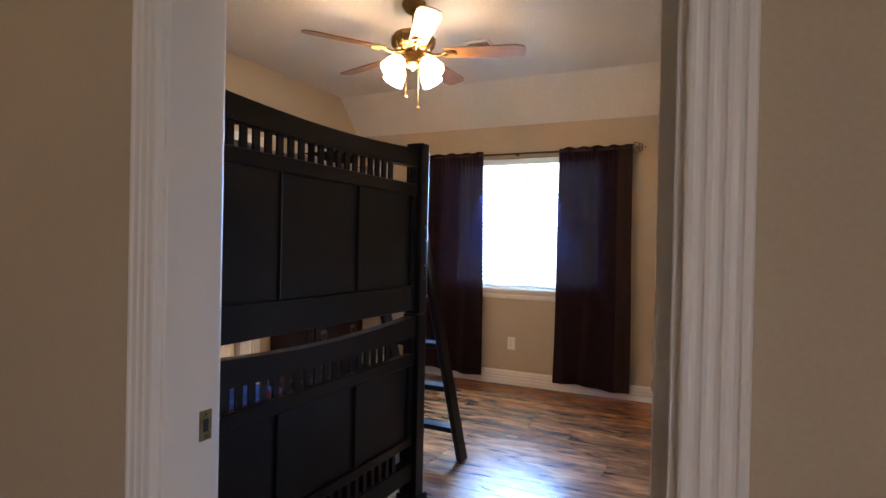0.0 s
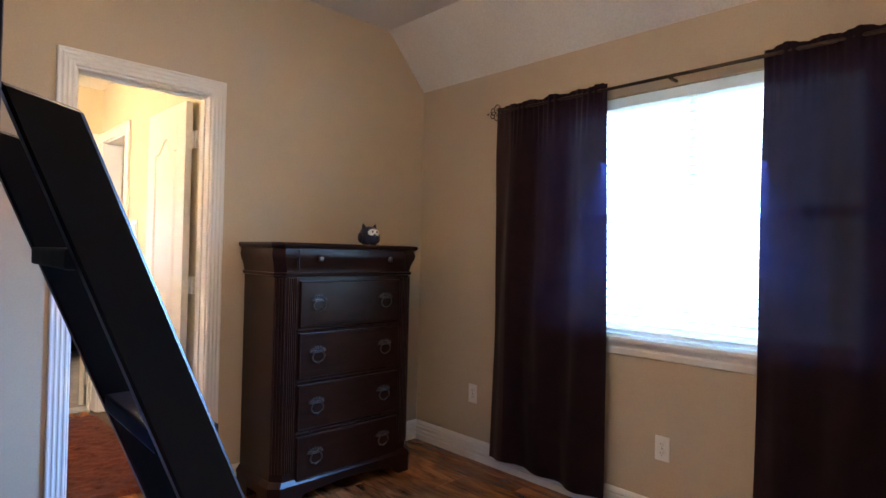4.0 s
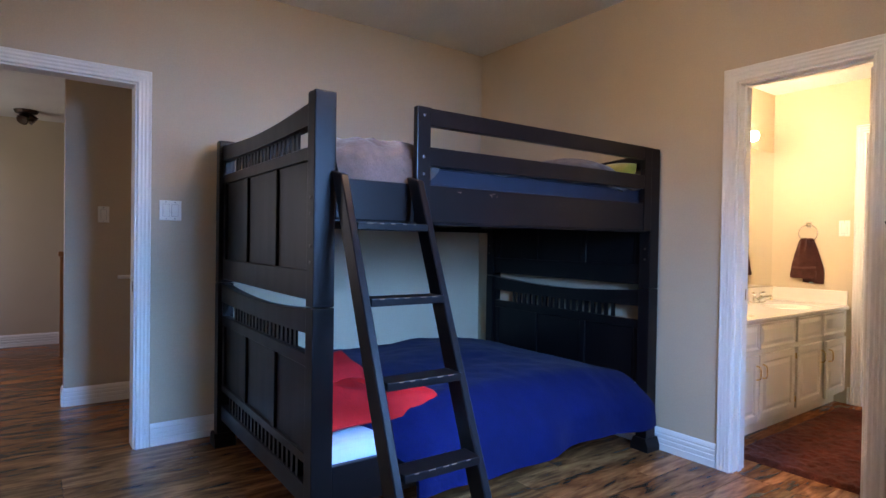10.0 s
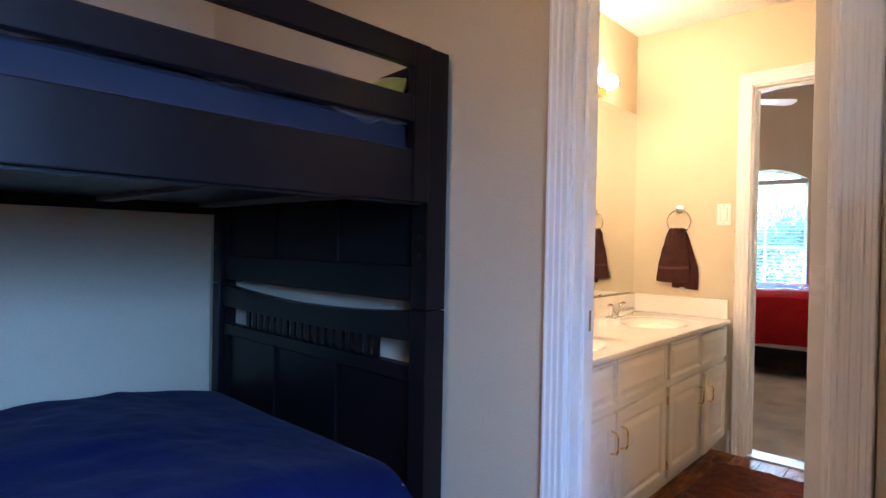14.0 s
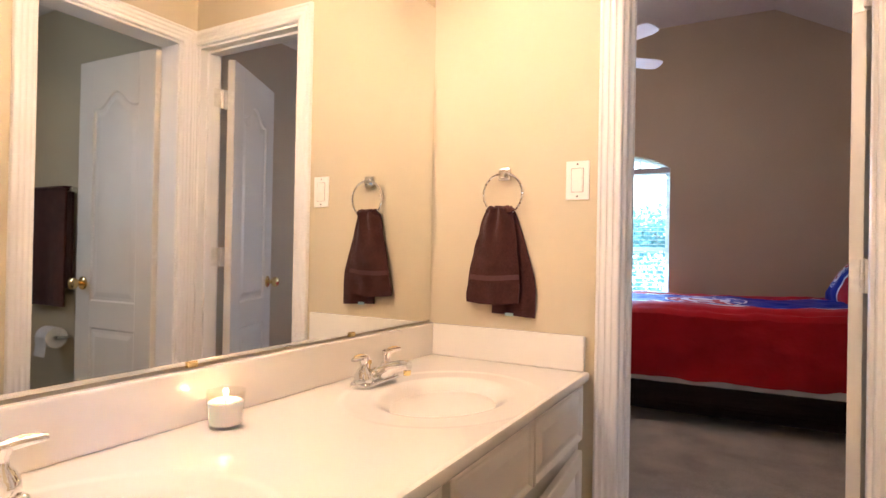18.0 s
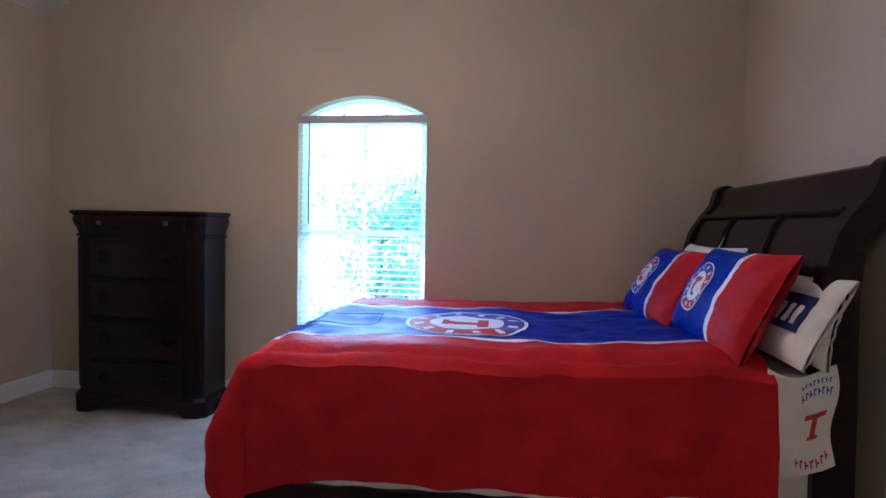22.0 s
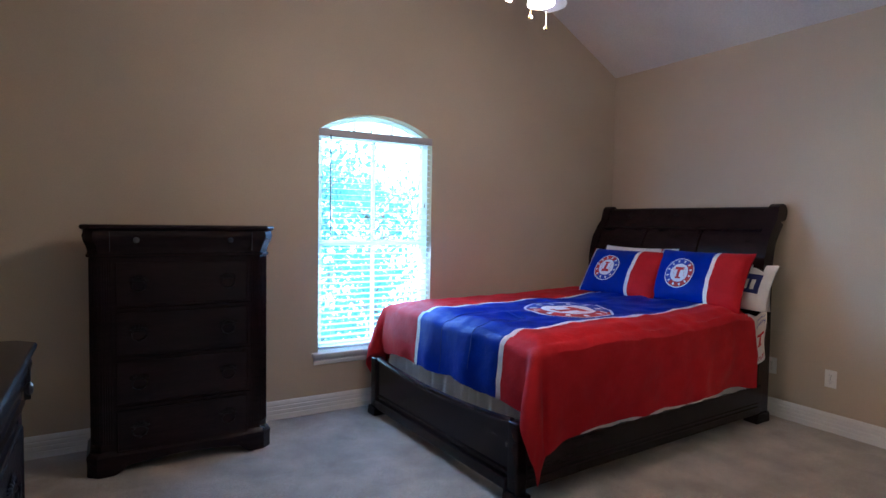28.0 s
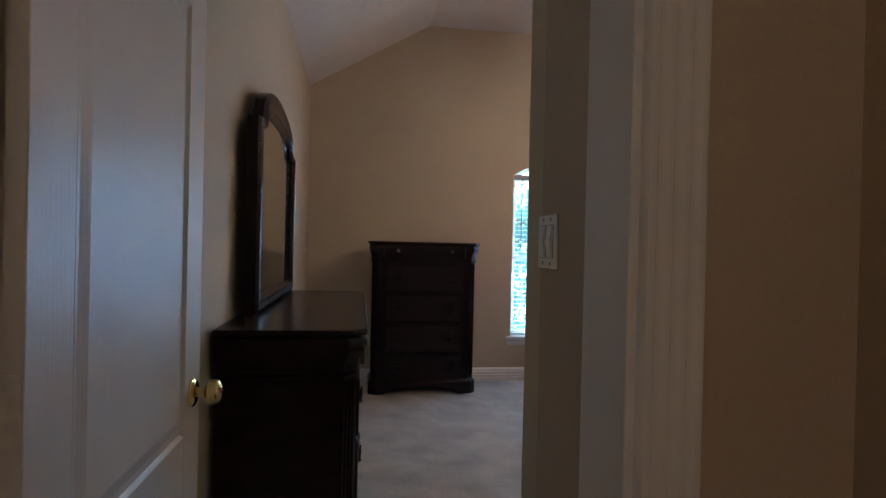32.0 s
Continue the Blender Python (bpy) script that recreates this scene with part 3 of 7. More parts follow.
for axis, d, s, u0, u1 in (
    ("x", X_W, 1, 0.475, Y_N), ("y", Y_N, -1, X_W, -0.45), ("y", Y_N, -1, 0.292, X_E), ("x", X_E, -1, -0.14, Y_N - 0.014),
    ("y", -0.14, 1, 1.311, X_E - 0.014), ("x", 1.325, -1, Y_S, -0.14), ("y", Y_S, 1, 1.22, 1.311), ("y", Y_S, 1, -0.38, 0.29), ("y", Y_S, 1, X_W, -1.31),
    ("y", BY_N, -1, -0.53, -0.515), ("x", BX_E, -1, BY_S, 4.20),
    ("x", RX_W, 1, NOOK_Y, RY_N), ("y", RY_N, -1, RX_W + 0.014, RX_E), ("x", RX_E, -1, RY_S, RY_N - 0.014), ("y", RY_S, 1, NOOK_X, -0.52), ("y", RY_S, 1, 0.235, RX_E),
    ("x", NOOK_X, -1, NOOK_Y, RY_S), ("x", RX_W, 1, 0.12, NOOK_Y - T), ("y", 0.12, -1, RX_W - T, RX_W), ("x", X_W - T, -1, 0.475, NOOK_Y - T), ("x", X_W - T, -1, -1.9, -0.52), ("x", -6.40, 1, -0.38, 2.2),
):
    baseboard(axis, d, s, u0, u1)
slant = prismed([(0, 0), (0.014, 0), (0.012, 0.1), (0, 0.127)], "y", 0, 0.40)
ob = tagged(part("baseboard", slant, TRIM), "white moulded baseboard along a slanted hall wall", "baseboard", kind="structure")
ob.matrix_world = pose(-6.69, -0.67, 0, 0, 0, -45)

# floors
tagged(part("floor_slab", boxed(-8.1, 2.4, -2.0, RY_N + T, -0.2, -0.012), SUBFLOOR), "dark subfloor under boards and carpet", "floor", kind="structure")
bm = bmesh.new()
for x0, x1, y0, y1, nu, nv in ((RX_W, RX_E, RY_S - 0.005, RY_N, 150, 130), (RX_W, NOOK_X, NOOK_Y - 0.06, RY_S - 0.005, 70, 30)):
    sheet(bm, lambda u, v: (lambda x, y: (x, y, 0.004 + 0.004 * noise.noise((x * 6.4, y * 6.4, 0)) + 0.003 * noise.noise((x * 16, y * 16, 4))))(x0 + u * (x1 - x0), y0 + v * (y1 - y0)), nu, nv)
tagged(part("carpet_floor", bm, CARPET), "beige cut-pile carpet with footprints and soft wear", "carpet", kind="structure")
tagged(part("threshold", prismed([(BY_N - 0.01, -0.012), (BY_N - 0.005, 0.008), (RY_S + 0.005, 0.010), (RY_S + 0.012, -0.012)], "x", -0.43, 0.175), material("pale_metal_strip", (0.6, 0.6, 0.58), rough=0.3, metal=0.6)), "pale metal threshold strip between boards and carpet", "threshold", kind="structure")


# doors
def arch_top(u, w):
    """Height of the eyebrow arch of a door panel at u across its width w."""
    k = abs(u / w - 0.5) * 2
    return 0.075 * (0.5 + 0.5 * math.cos(math.pi * min(1.0, k * 1.25))) if k < 0.8 else 0.0


def door(name, m, w, label, hand=1, knob_far=0.06, hinges=True):
    """A two-panel door with an eyebrow arch, hinged at its origin and reaching along +x."""
    d = thing(name, m, label, "door", kind="structure")
    z0, z1, th = 0.012, DOOR_H - 0.022, 0.0175
    st, mid0, mid1, bot, top = 0.115, 0.70, 0.83, 0.22, z1 - 0.24
    core = th - 0.008
    n = 18
    part("panel_board", boxed(st - 0.01, w - st + 0.01, -core, core, bot - 0.01, z1 - 0.14), DOOR, d)
    for x0, x1 in ((0.002, st), (w - st, w)):
        part("stile", boxed(x0, x1, -th, th, z0, z1, 0.0015, 1), DOOR, d)
    part("bottom_rail", boxed(st, w - st, -th, th, z0, bot), DOOR, d)
    part("lock_rail", boxed(st, w - st, -th, th, mid0, mid1), DOOR, d)
    pw = w - 2 * st
    arc = [(st + pw * i / n, top + arch_top(pw * i / n, pw)) for i in range(n + 1)]
    part("top_rail", prismed([*arc, (w - st, z1), (st, z1)], "y", -th, th), DOOR, d)
    # mouldings and raised fields on both faces
    for s in (-1, 1):
        for kind in ("low", "high"):
            if kind == "low":
                out = [(st, bot), (w - st, bot), (w - st, mid0), (st, mid0)]
            else:
                out = [(st, mid1), (w - st, mid1), *reversed(arc)]
            cx = sum(p[0] for p in out) / len(out)
            lo_z = min(p[1] for p in out)

            def inset(k):
                res = []
                for px, pz in out:
                    ux = max(-1, min(1, (px - w / 2) / (pw / 2)))
                    nx = px - k * ux
                    nz = pz + k if pz - lo_z < 0.01 else pz - k
                    res.append((nx, nz))
                return res
            bm = bmesh.new()
            rings = []
            for k, dep in ((0.0, th - 0.0005), (0.008, core + 0.001), (0.022, core + 0.0015), (0.045, th - 0.002)):
                rings.append([bm.verts.new((px, s * dep, pz)) for px, pz in inset(k)])
            for a, b in zip(rings, rings[1:]):
                for i in range(len(out)):
                    k = (i + 1) % len(out)
                    bm.faces.new((a[i], a[k], b[k], b[i]))
            bm.faces.new(rings[-1])
            part("raised_panel", bm, DOOR, d)
    for s in (-1, 1):
        kn = part("knob", lathed([(0.012, 0.0), (0.011, 0.02), (0.013, 0.026), (0.026, 0.034), (0.029, 0.045), (0.027, 0.056), (0.016, 0.063), (0.0, 0.064)], pose(w - knob_far, s * (th + 0.004), 0.915, -90 * s), 20), BRASS, d, "polished brass knob", True)
        part("rosette", lathed([(0.033, -0.004), (0.033, 0.001), (0.028, 0.005), (0.013, 0.007), (0.0, 0.007)], pose(w - knob_far, s * (th + 0.004), 0.915, -90 * s), 20), BRASS, kn, "", True)
    part("latch_plate", boxed(w, w + 0.0015, -0.0125, 0.0125, 0.885, 0.945), BRASS, d, "brass latch plate")
    if hinges:
        for z in (0.22, 1.06, 1.82):
            h = part("hinge", lathed([(0.0, -0.047), (0.0065, -0.045), (0.0065, 0.045), (0.0, 0.047)], pose(-0.004, hand * (th + 0.004), z), 10), STEEL, d, "painted steel hinge")
            part("hinge_leaf", boxed(-0.0005, 0.0018, hand * th - 0.033 if hand > 0 else hand * th, hand * th if hand > 0 else hand * th + 0.033, z - 0.045, z + 0.045, 0.0008, 1), STEEL, h)
    return d


door("door_1", pose(-2.408, -0.428, 0, 0, 0, -0.6), 0.735, "white two-panel door standing open to the bunk room wall", hand=-1)
door("door_2", pose(-1.222, Y_S - 0.02, 0), 0.754, "closed white two-panel closet door with brass knob", hand=1)
door("door_3", pose(1.132, Y_S - 0.02, 0, 0, 0, 180), 0.754, "closed white closet door near the window", hand=-1)
door("door_4", pose(0.166, BY_S + 0.036, 0, 0, 0, 91.2), 0.56, "white two-panel bathroom door standing open against the wall", hand=-1)
door("door_5", pose(0.148, RY_S + 0.042, 0, 0, 0, 62.8), 0.57, "white two-panel door standing open into the bedroom", hand=-1)
for z in (0.22, 1.06, 1.82):
    part("hinge_plate", boxed(0.1725, 0.1752, RY_S - 0.036, RY_S + 0.003, z - 0.045, z + 0.045, 0.0006, 1), STEEL, frame_bed, "painted steel hinge plate")
    part("hinge_plate", boxed(0.163, 0.1755, RY_S + 0.003, RY_S + 0.0055, z - 0.045, z + 0.045, 0.0006, 1), STEEL, frame_bed)
    part("hinge_plate", boxed(0.163, 0.1655, RY_S + 0.0055, RY_S + 0.030, z - 0.045, z + 0.045, 0.0006, 1), STEEL, frame_bed)
    for k in range(5):
        zk = z - 0.045 + 0.018 * k
        part("hinge_knuckle", lathed([(0.0, 0.0), (0.0052, 0.0), (0.0060, 0.0008), (0.0060, 0.0164), (0.0052, 0.0172), (0.0, 0.0172)], pose(0.1585, RY_S + 0.006, zk), 12), STEEL, frame_bed)
for z in (0.22, 1.06, 1.82):
    part("hinge_plate", boxed(0.2035, 0.2062, BY_S - 0.036, BY_S + 0.003, z - 0.045, z + 0.045, 0.0006, 1), STEEL, frame_bath, "painted steel hinge plate")
    part("hinge_plate", boxed(0.186, 0.2065, BY_S + 0.003, BY_S + 0.0055, z - 0.045, z + 0.045, 0.0006, 1), STEEL, frame_bath)
    part("hinge_plate", boxed(0.186, 0.1885, BY_S + 0.0055, BY_S + 0.030, z - 0.045, z + 0.045, 0.0006, 1), STEEL, frame_bath)
door("door_6", pose(-3.527, NOOK_Y + 0.020, 0, 0, 0, 89.5), 0.715, "white two-panel bedroom door open against the wall", hand=1)
door("door_7", pose(BX_E + T + 0.012, 4.852, 0, 0, 0, -3), 0.565, "white two-panel toilet room door standing half open", hand=1)

# ---- windows, blinds, curtains, outdoors ----
def window(name, m, w, h, label, arch=None, mullion=True):
    """A sash window in local x (width) and z (height), glass at y = 0, the room on the -y side."""
    o = thing(name, m, label, "window", kind="structure")
    f = 0.045
    part("window_frame", boxed(0, f, -0.02, 0.03, 0, h), WINDOW_WHITE, o)
    part("window_frame", boxed(w - f, w, -0.02, 0.03, 0, h), WINDOW_WHITE, o)
    part("window_frame", boxed(f, w - f, -0.02, 0.03, 0, f), WINDOW_WHITE, o)
    part("window_frame", boxed(f, w - f, -0.02, 0.03, h - f, h), WINDOW_WHITE, o)
    part("meeting_rail", boxed(f, w - f, -0.025, 0.025, h * 0.48, h * 0.48 + 0.04), WINDOW_WHITE, o)
    if mullion:
        part("muntin", boxed(w / 2 - 0.012, w / 2 + 0.012, -0.008, 0.012, f, h * 0.48), WINDOW_WHITE, o)
        part("muntin", boxed(w / 2 - 0.012, w / 2 + 0.012, -0.008, 0.012, h * 0.48 + 0.04, h - f), WINDOW_WHITE, o)
    return o


def blind(name, m, w, h, label, n, tilt, head=0.05):
    """A two-inch slat blind hanging from its top at local z = 0."""
    o = thing(name, m, label, "blind")
    part("headrail", boxed(0, w, -0.028, 0.028, -head, 0, 0.003, 1), BLIND, o)
    bm = bmesh.new()
    prism(bm, [(-0.024, -0.0008), (-0.008, 0.0012), (0.008, 0.0012), (0.024, -0.0008), (0.024, -0.003), (0.008, -0.001), (-0.008, -0.001), (-0.024, -0.003)], "x", 0.006, w - 0.006)
    slat = None
    pitch = (h - head - 0.03) / n
    for i in range(n):
        if slat is None:
            slat = part("slat", bm, BLIND, o)
            s = slat
        else:
            s = new("slat", slat.data)
            s.parent = o
        s.matrix_basis = pose(0, 0, -head - pitch * (i + 0.6), tilt + random.uniform(-1.2, 1.2))
    part("bottom_rail", boxed(0.004, w - 0.004, -0.025, 0.025, -h, -h + 0.018, 0.003, 1), BLIND, o)
    for x in (0.12 * w, 0.88 * w):
        part("ladder_cord", tubed([(x, -0.025, -head), (x, -0.025, -h + 0.01)], 0.0011, 5), BLIND, o)
        part("ladder_cord", tubed([(x, 0.025, -head), (x, 0.025, -h + 0.01)], 0.0011, 5), BLIND, o)
    return o


window("window_1", pose(X_E + 0.09, W1_Y1, SILL_1, 0, 0, -90), W1_Y1 - W1_Y0, HEAD_1 - SILL_1, "white sash window behind slat blinds")
b1 = blind("window_blind", pose(X_E + 0.035, W1_Y1 - 0.01, HEAD_1 - 0.005, 0, 0, -90), W1_Y1 - W1_Y0 - 0.02, HEAD_1 - SILL_1 - 0.02, "white two-inch slat blind, lowered and open", 26, 12)
sill = tagged(new("window_sill_1"), "white moulded sill and apron under the wide window", "window sill", kind="structure")
part("stool", boxed(X_E - 0.045, X_E + 0.07, W1_Y0 - 0.05, W1_Y1 + 0.05, SILL_1 - 0.022, SILL_1 + 0.001, 0.006, 2), TRIM, sill)
part("apron", prismed([(X_E, SILL_1 - 0.09), (X_E - 0.012, SILL_1 - 0.085), (X_E - 0.016, SILL_1 - 0.06), (X_E - 0.012, SILL_1 - 0.05), (X_E - 0.022, SILL_1 - 0.03), (X_E - 0.022, SILL_1 - 0.022), (X_E, SILL_1 - 0.022)], "y", W1_Y0 - 0.03, W1_Y1 + 0.03), TRIM, sill)

win2 = window("window_2", pose(W2_X0, RY_N + 0.09, SILL_2, 0, 0, 0), W2_X1 - W2_X0, SPRING_2 - SILL_2, "white arched-top sash window behind slat blinds")
part("arch_frame", tubed([(x, 0.0, z) for x, z in [(x - W2_X0, z - SILL_2 - 0.02) for x, z in ARC[1:-1]]], 0.018, 6), WINDOW_WHITE, win2)
for k in (0.33, 0.67):
    x = W2_X0 + (W2_X1 - W2_X0) * k
    part("muntin", boxed(x - W2_X0 - 0.009, x - W2_X0 + 0.009, -0.008, 0.012, SPRING_2 - SILL_2, arc_z(x) - SILL_2), WINDOW_WHITE, win2)
b2 = blind("window_blind", pose(W2_X0 + 0.006, RY_N + 0.03, SPRING_2 + 0.005), W2_X1 - W2_X0 - 0.012, SPRING_2 - SILL_2 - 0.01, "white two-inch slat blind, lowered and open", 35, 4, 0.045)
DARK_VALANCE = material("grey_valance", (0.42, 0.38, 0.36), rough=0.5)
part("valance", boxed(-0.004, W2_X1 - W2_X0 - 0.008, -0.036, -0.028, -0.046, 0.003), DARK_VALANCE, b2, "grey valance strip")
part("tilt_wand", tubed([(0.075, -0.04, -0.04), (0.073, -0.045, -0.72)], 0.004, 8), material("smoky_wand", (0.10, 0.10, 0.11), rough=0.2), b2, "smoky tilt wand")
part("lift_cord", tubed([(0.80, -0.04, -0.04), (0.803, -0.042, -0.48)], 0.0018, 6), BLIND, b2)
part("cord_tassel", lathed([(0.0, 0), (0.005, -0.004), (0.008, -0.03), (0.0, -0.034)], pose(0.803, -0.042, -0.48), 10), DARK_VALANCE, b2)
sill2 = tagged(new("window_sill_2"), "white moulded sill and apron under the arched window", "window sill", kind="structure")
part("stool", boxed(W2_X0 - 0.045, W2_X1 + 0.045, RY_N - 0.045, RY_N + 0.07, SILL_2 - 0.022, SILL_2 + 0.001, 0.006, 2), TRIM, sill2)
part("apron", prismed([(RY_N, SILL_2 - 0.085), (RY_N - 0.012, SILL_2 - 0.08), (RY_N - 0.016, SILL_2 - 0.06), (RY_N - 0.012, SILL_2 - 0.05), (RY_N - 0.022, SILL_2 - 0.03), (RY_N - 0.022, SILL_2 - 0.022), (RY_N, SILL_2 - 0.022)], "x", W2_X0 - 0.03, W2_X1 + 0.03), TRIM, sill2)

# curtains on a scrolled rod
def let_through(mat, colour, share):
    """Lets some light through a thin sheet."""
    t = mat.node_tree
    k = t.nodes.new("ShaderNodeBsdfTranslucent")
    k.inputs[0].default_value = (*colour, 1)
    x = t.nodes.new("ShaderNodeMixShader")
    x.inputs[0].default_value = share
    t.links.new(t.nodes["Principled BSDF"].outputs[0], x.inputs[1])
    t.links.new(k.outputs[0], x.inputs[2])
    t.links.new(x.outputs[0], t.nodes["Material Output"].inputs[0])


# blue window daylight is put into the brown cloth's see-through colour
let_through(CURTAIN, (0.07, 0.065, 0.20), 0.035)


def sheer(mat, share):
    """Opens the weave of a cloth, so that bright things behind it show."""
    t = mat.node_tree
    last = t.nodes["Material Output"].inputs[0].links[0].from_socket
    k, x = t.nodes.new("ShaderNodeBsdfTransparent"), t.nodes.new("ShaderNodeMixShader")
    x.inputs[0].default_value = share
    t.links.new(last, x.inputs[1])
    t.links.new(k.outputs[0], x.inputs[2])
    t.links.new(x.outputs[0], t.nodes["Material Output"].inputs[0])


sheer(CURTAIN, 0.0016)
let_through(WINDOW_WHITE, (0.9, 0.95, 0.97), 0.5)
let_through(BLIND, (0.88, 0.94, 0.96), 0.35)
LINING = material("lighter_brown_lining", (0.040, 0.022, 0.020), rough=0.9, spec=0.1, vary=0.12, scale=14, fine=0.2, fine_scale=420, sheen=0.1)
ROD_X, ROD_Z = X_E - 0.075, 2.085
rod = thing("curtain_rod", pose(ROD_X, 1.13, ROD_Z), "dark bronze curtain rod with scrolled wire finials", "curtain rod")
part("rod", tubed([(0, -0.98, 0), (0, 0.98, 0)], 0.008, 10), IRON, rod)
for s in (-1, 1):
    fin = part("finial", lathed([(0.0, -0.012), (0.012, -0.01), (0.012, 0.004), (0.006, 0.012), (0.0, 0.014)], pose(0, s * 0.985, 0, -90 * s), 10), IRON, rod)
    for k in (-1, 1):
        for r0, cz in ((0.026, 0.024), (0.017, 0.015)):
            pts = [(0, s * (1.02 + (0.035 if r0 < 0.02 else 0.0) + r0 * math.cos(a * 0.42) * (1 - a * 0.045)), k * (cz + r0 * math.sin(a * 0.42) * (1 - a * 0.045))) for a in range(-3, 15)]
            part("scroll", tubed(pts, 0.0028, 6), IRON, fin)
    part("scroll_tip", lathed([(0.0, 0), (0.006, 0.006), (0.0, 0.022)], pose(0, s * 1.085, 0, -90 * s), 8), IRON, fin)
for y in (-0.92, 0.0, 0.92):
    part("bracket", boxed(0.0, 0.075, y - 0.006, y + 0.006, -0.012, -0.002), IRON, rod)


def curtain(y0, y1, edge, label):
    """A gathered panel from y0 to y1; edge: the y where the lighter lining begins."""
    o = thing("curtain", pose(ROD_X, (y0 + y1) / 2, 0), label, "curtain", "curtains at the wide window")
    ya, mid = min(y0, y1), (y0 + y1) / 2
    w = abs(y1 - y0)

    def cloth(f):
        def at(u, v):
            y = f(u)
            k = (y - ya) / w
            z = 2.115 - v * 2.04 + 0.006 * math.sin(31 * k) * (1 - v) - 0.012 * v * math.sin(5 * k + 1)
            fold = 0.020 * math.sin(2 * math.pi * (3.1 * k + 0.16 * math.sin(2.5 * v + 1.3 * mid)) + mid) + 0.011 * noise.noise((k * 5.5, v * 2.2, mid * 3)) + 0.007 * noise.noise((k * 13, v * 4, mid))
            fold += 0.009 * math.sin(2 * math.pi * 19 * k + 2 * math.sin(9 * k)) * max(0, 1 - v * 7)
            spreadk = (k - 0.5) * 0.05 * v + 0.01 * math.sin(6 * v + 7 * k) * v
            pinch = math.exp(-((v - 0.018) / 0.012) ** 2)
            return (fold * (0.55 + 0.45 * min(1, v * 4)) * (1 - 0.4 * pinch), y - mid + spreadk * w, z)
        return at
    a, b = (y0, edge) if abs(y0 - edge) > abs(y1 - edge) else (edge, y1)
    part("panel", sheeted(cloth(lambda u: a + (b - a) * u), 110, 70), CURTAIN, o, "", True)
    c, d = (edge, y1) if (a, b) == (y0, edge) else (y0, edge)
    part("lining", sheeted(cloth(lambda u: c + (d - c) * u), 26, 70), LINING, o, "lighter brown outer strip", True)
    return o


curtain(1.445, 2.15, 2.045, "dark brown gathered curtain panel, partly sheer, hanging to the floor")
curtain(0.745, 0.135, 0.25, "dark brown gathered curtain panel with lighter outer strip")

# outdoors: ground, sky-lit backdrop, shrubs and trees at the window's height
GRASS = material("lawn_grass", (0.07, 0.12, 0.03), rough=0.9, vary=0.4, scale=0.6, fine=0.3, fine_scale=8)
tagged(part("ground", boxed(-400, 400, -400, 400, -3.3, -3.2), GRASS), "green lawn below the upper floor windows", "ground", kind="structure")
# teal leaves and pale bark carry the washed-out daylight in their colour
LEAF = material("tree_leaf", (0.05, 0.13, 0.13), rough=0.5, vary=0.45, scale=3, spec=0.4)
let_through(LEAF, (0.24, 0.58, 0.62), 0.6)
BARK = material("tree_bark", (0.24, 0.21, 0.18), rough=0.9, vary=0.3, scale=9)


def tree(x, y, height, spread, leaves, label, seed):
    rng = random.Random(seed)
    o = thing("tree", pose(x, y, -3.2), label, "tree", "trees outside the windows")
    bm = bmesh.new()
    tube(bm, [(0, 0, 0), (0.05, 0.02, height * 0.35), (-0.04, 0.05, height * 0.7), (0, 0, height * 0.95)], [0.16, 0.13, 0.08, 0.02], 9)
    tips = []
    for k in range(26):
        h = height * rng.uniform(0.28, 0.9)
        a = rng.uniform(0, 6.28)
        r = spread * (0.55 + 0.45 * rng.random()) * (1.05 - 0.55 * abs(h / height - 0.45))
        tip = Vector((r * math.cos(a), r * math.sin(a), h + 0.35 * r))
        tube(bm, [(0, 0, h - 0.15), tip * 0.5 + Vector((0, 0, h * 0.47)), tip], [0.035, 0.022, 0.006], 5)
        tips.append((Vector((0, 0, h)), tip))
    part("trunk", bm, BARK, o)
    verts, faces = [], []
    for k in range(leaves):
        b, t = rng.choice(tips)
        p = b.lerp(t, rng.uniform(0.3, 1.05)) + Vector([rng.gauss(0, 0.22) for _ in range(3)])
        m = Euler([rng.uniform(0, 6.28) for _ in range(3)]).to_matrix()
        s = rng.uniform(0.035, 0.075)
        q = [p + m @ Vector(c) * s for c in ((-1, 0, 0), (0, -0.45, 0.1), (1, 0, 0), (0, 0.45, 0.1))]
        n = len(verts)
        verts += [tuple(c) for c in q]
        faces.append((n, n + 1, n + 2, n + 3))
    me = bpy.data.meshes.new("crown")
    me.from_pydata(verts, [], faces)
    me.materials.append(LEAF)
    cr = new("crown", me)
    cr.parent = o
    cr["kind"] = "stuff"
    return o


tree(-0.85, 13.2, 5.6, 1.5, 9000, "leafy tree close to the bedroom window, washed out by daylight", 3)
tree(-2.6, 14.5, 5.0, 1.5, 7000, "leafy tree beyond the bedroom window, washed out by daylight", 5)
tree(1.2, 14.6, 5.4, 1.6, 7000, "leafy tree beside the bedroom window, washed out by daylight", 8)
HAZE = glow("bright_hazy_sky", (0.62, 0.93, 1.0), 2.3)
HAZE_EAST = glow("pale_hazy_sky", (0.52, 0.80, 1.0), 0.46)
for nm, m, w, h, hz in (("backdrop_north", pose(-1.0, 18, 0), 26, 16, HAZE), ("backdrop_east", pose(8, 1.5, 0, 0, 0, -90), 26, 16, HAZE_EAST)):
    ob = tagged(part(nm, boxed(-w / 2, w / 2, 0, 0.05, -3.2, h), hz), "bright overcast distance beyond the window", "backdrop", kind="structure")
    ob.matrix_world = m

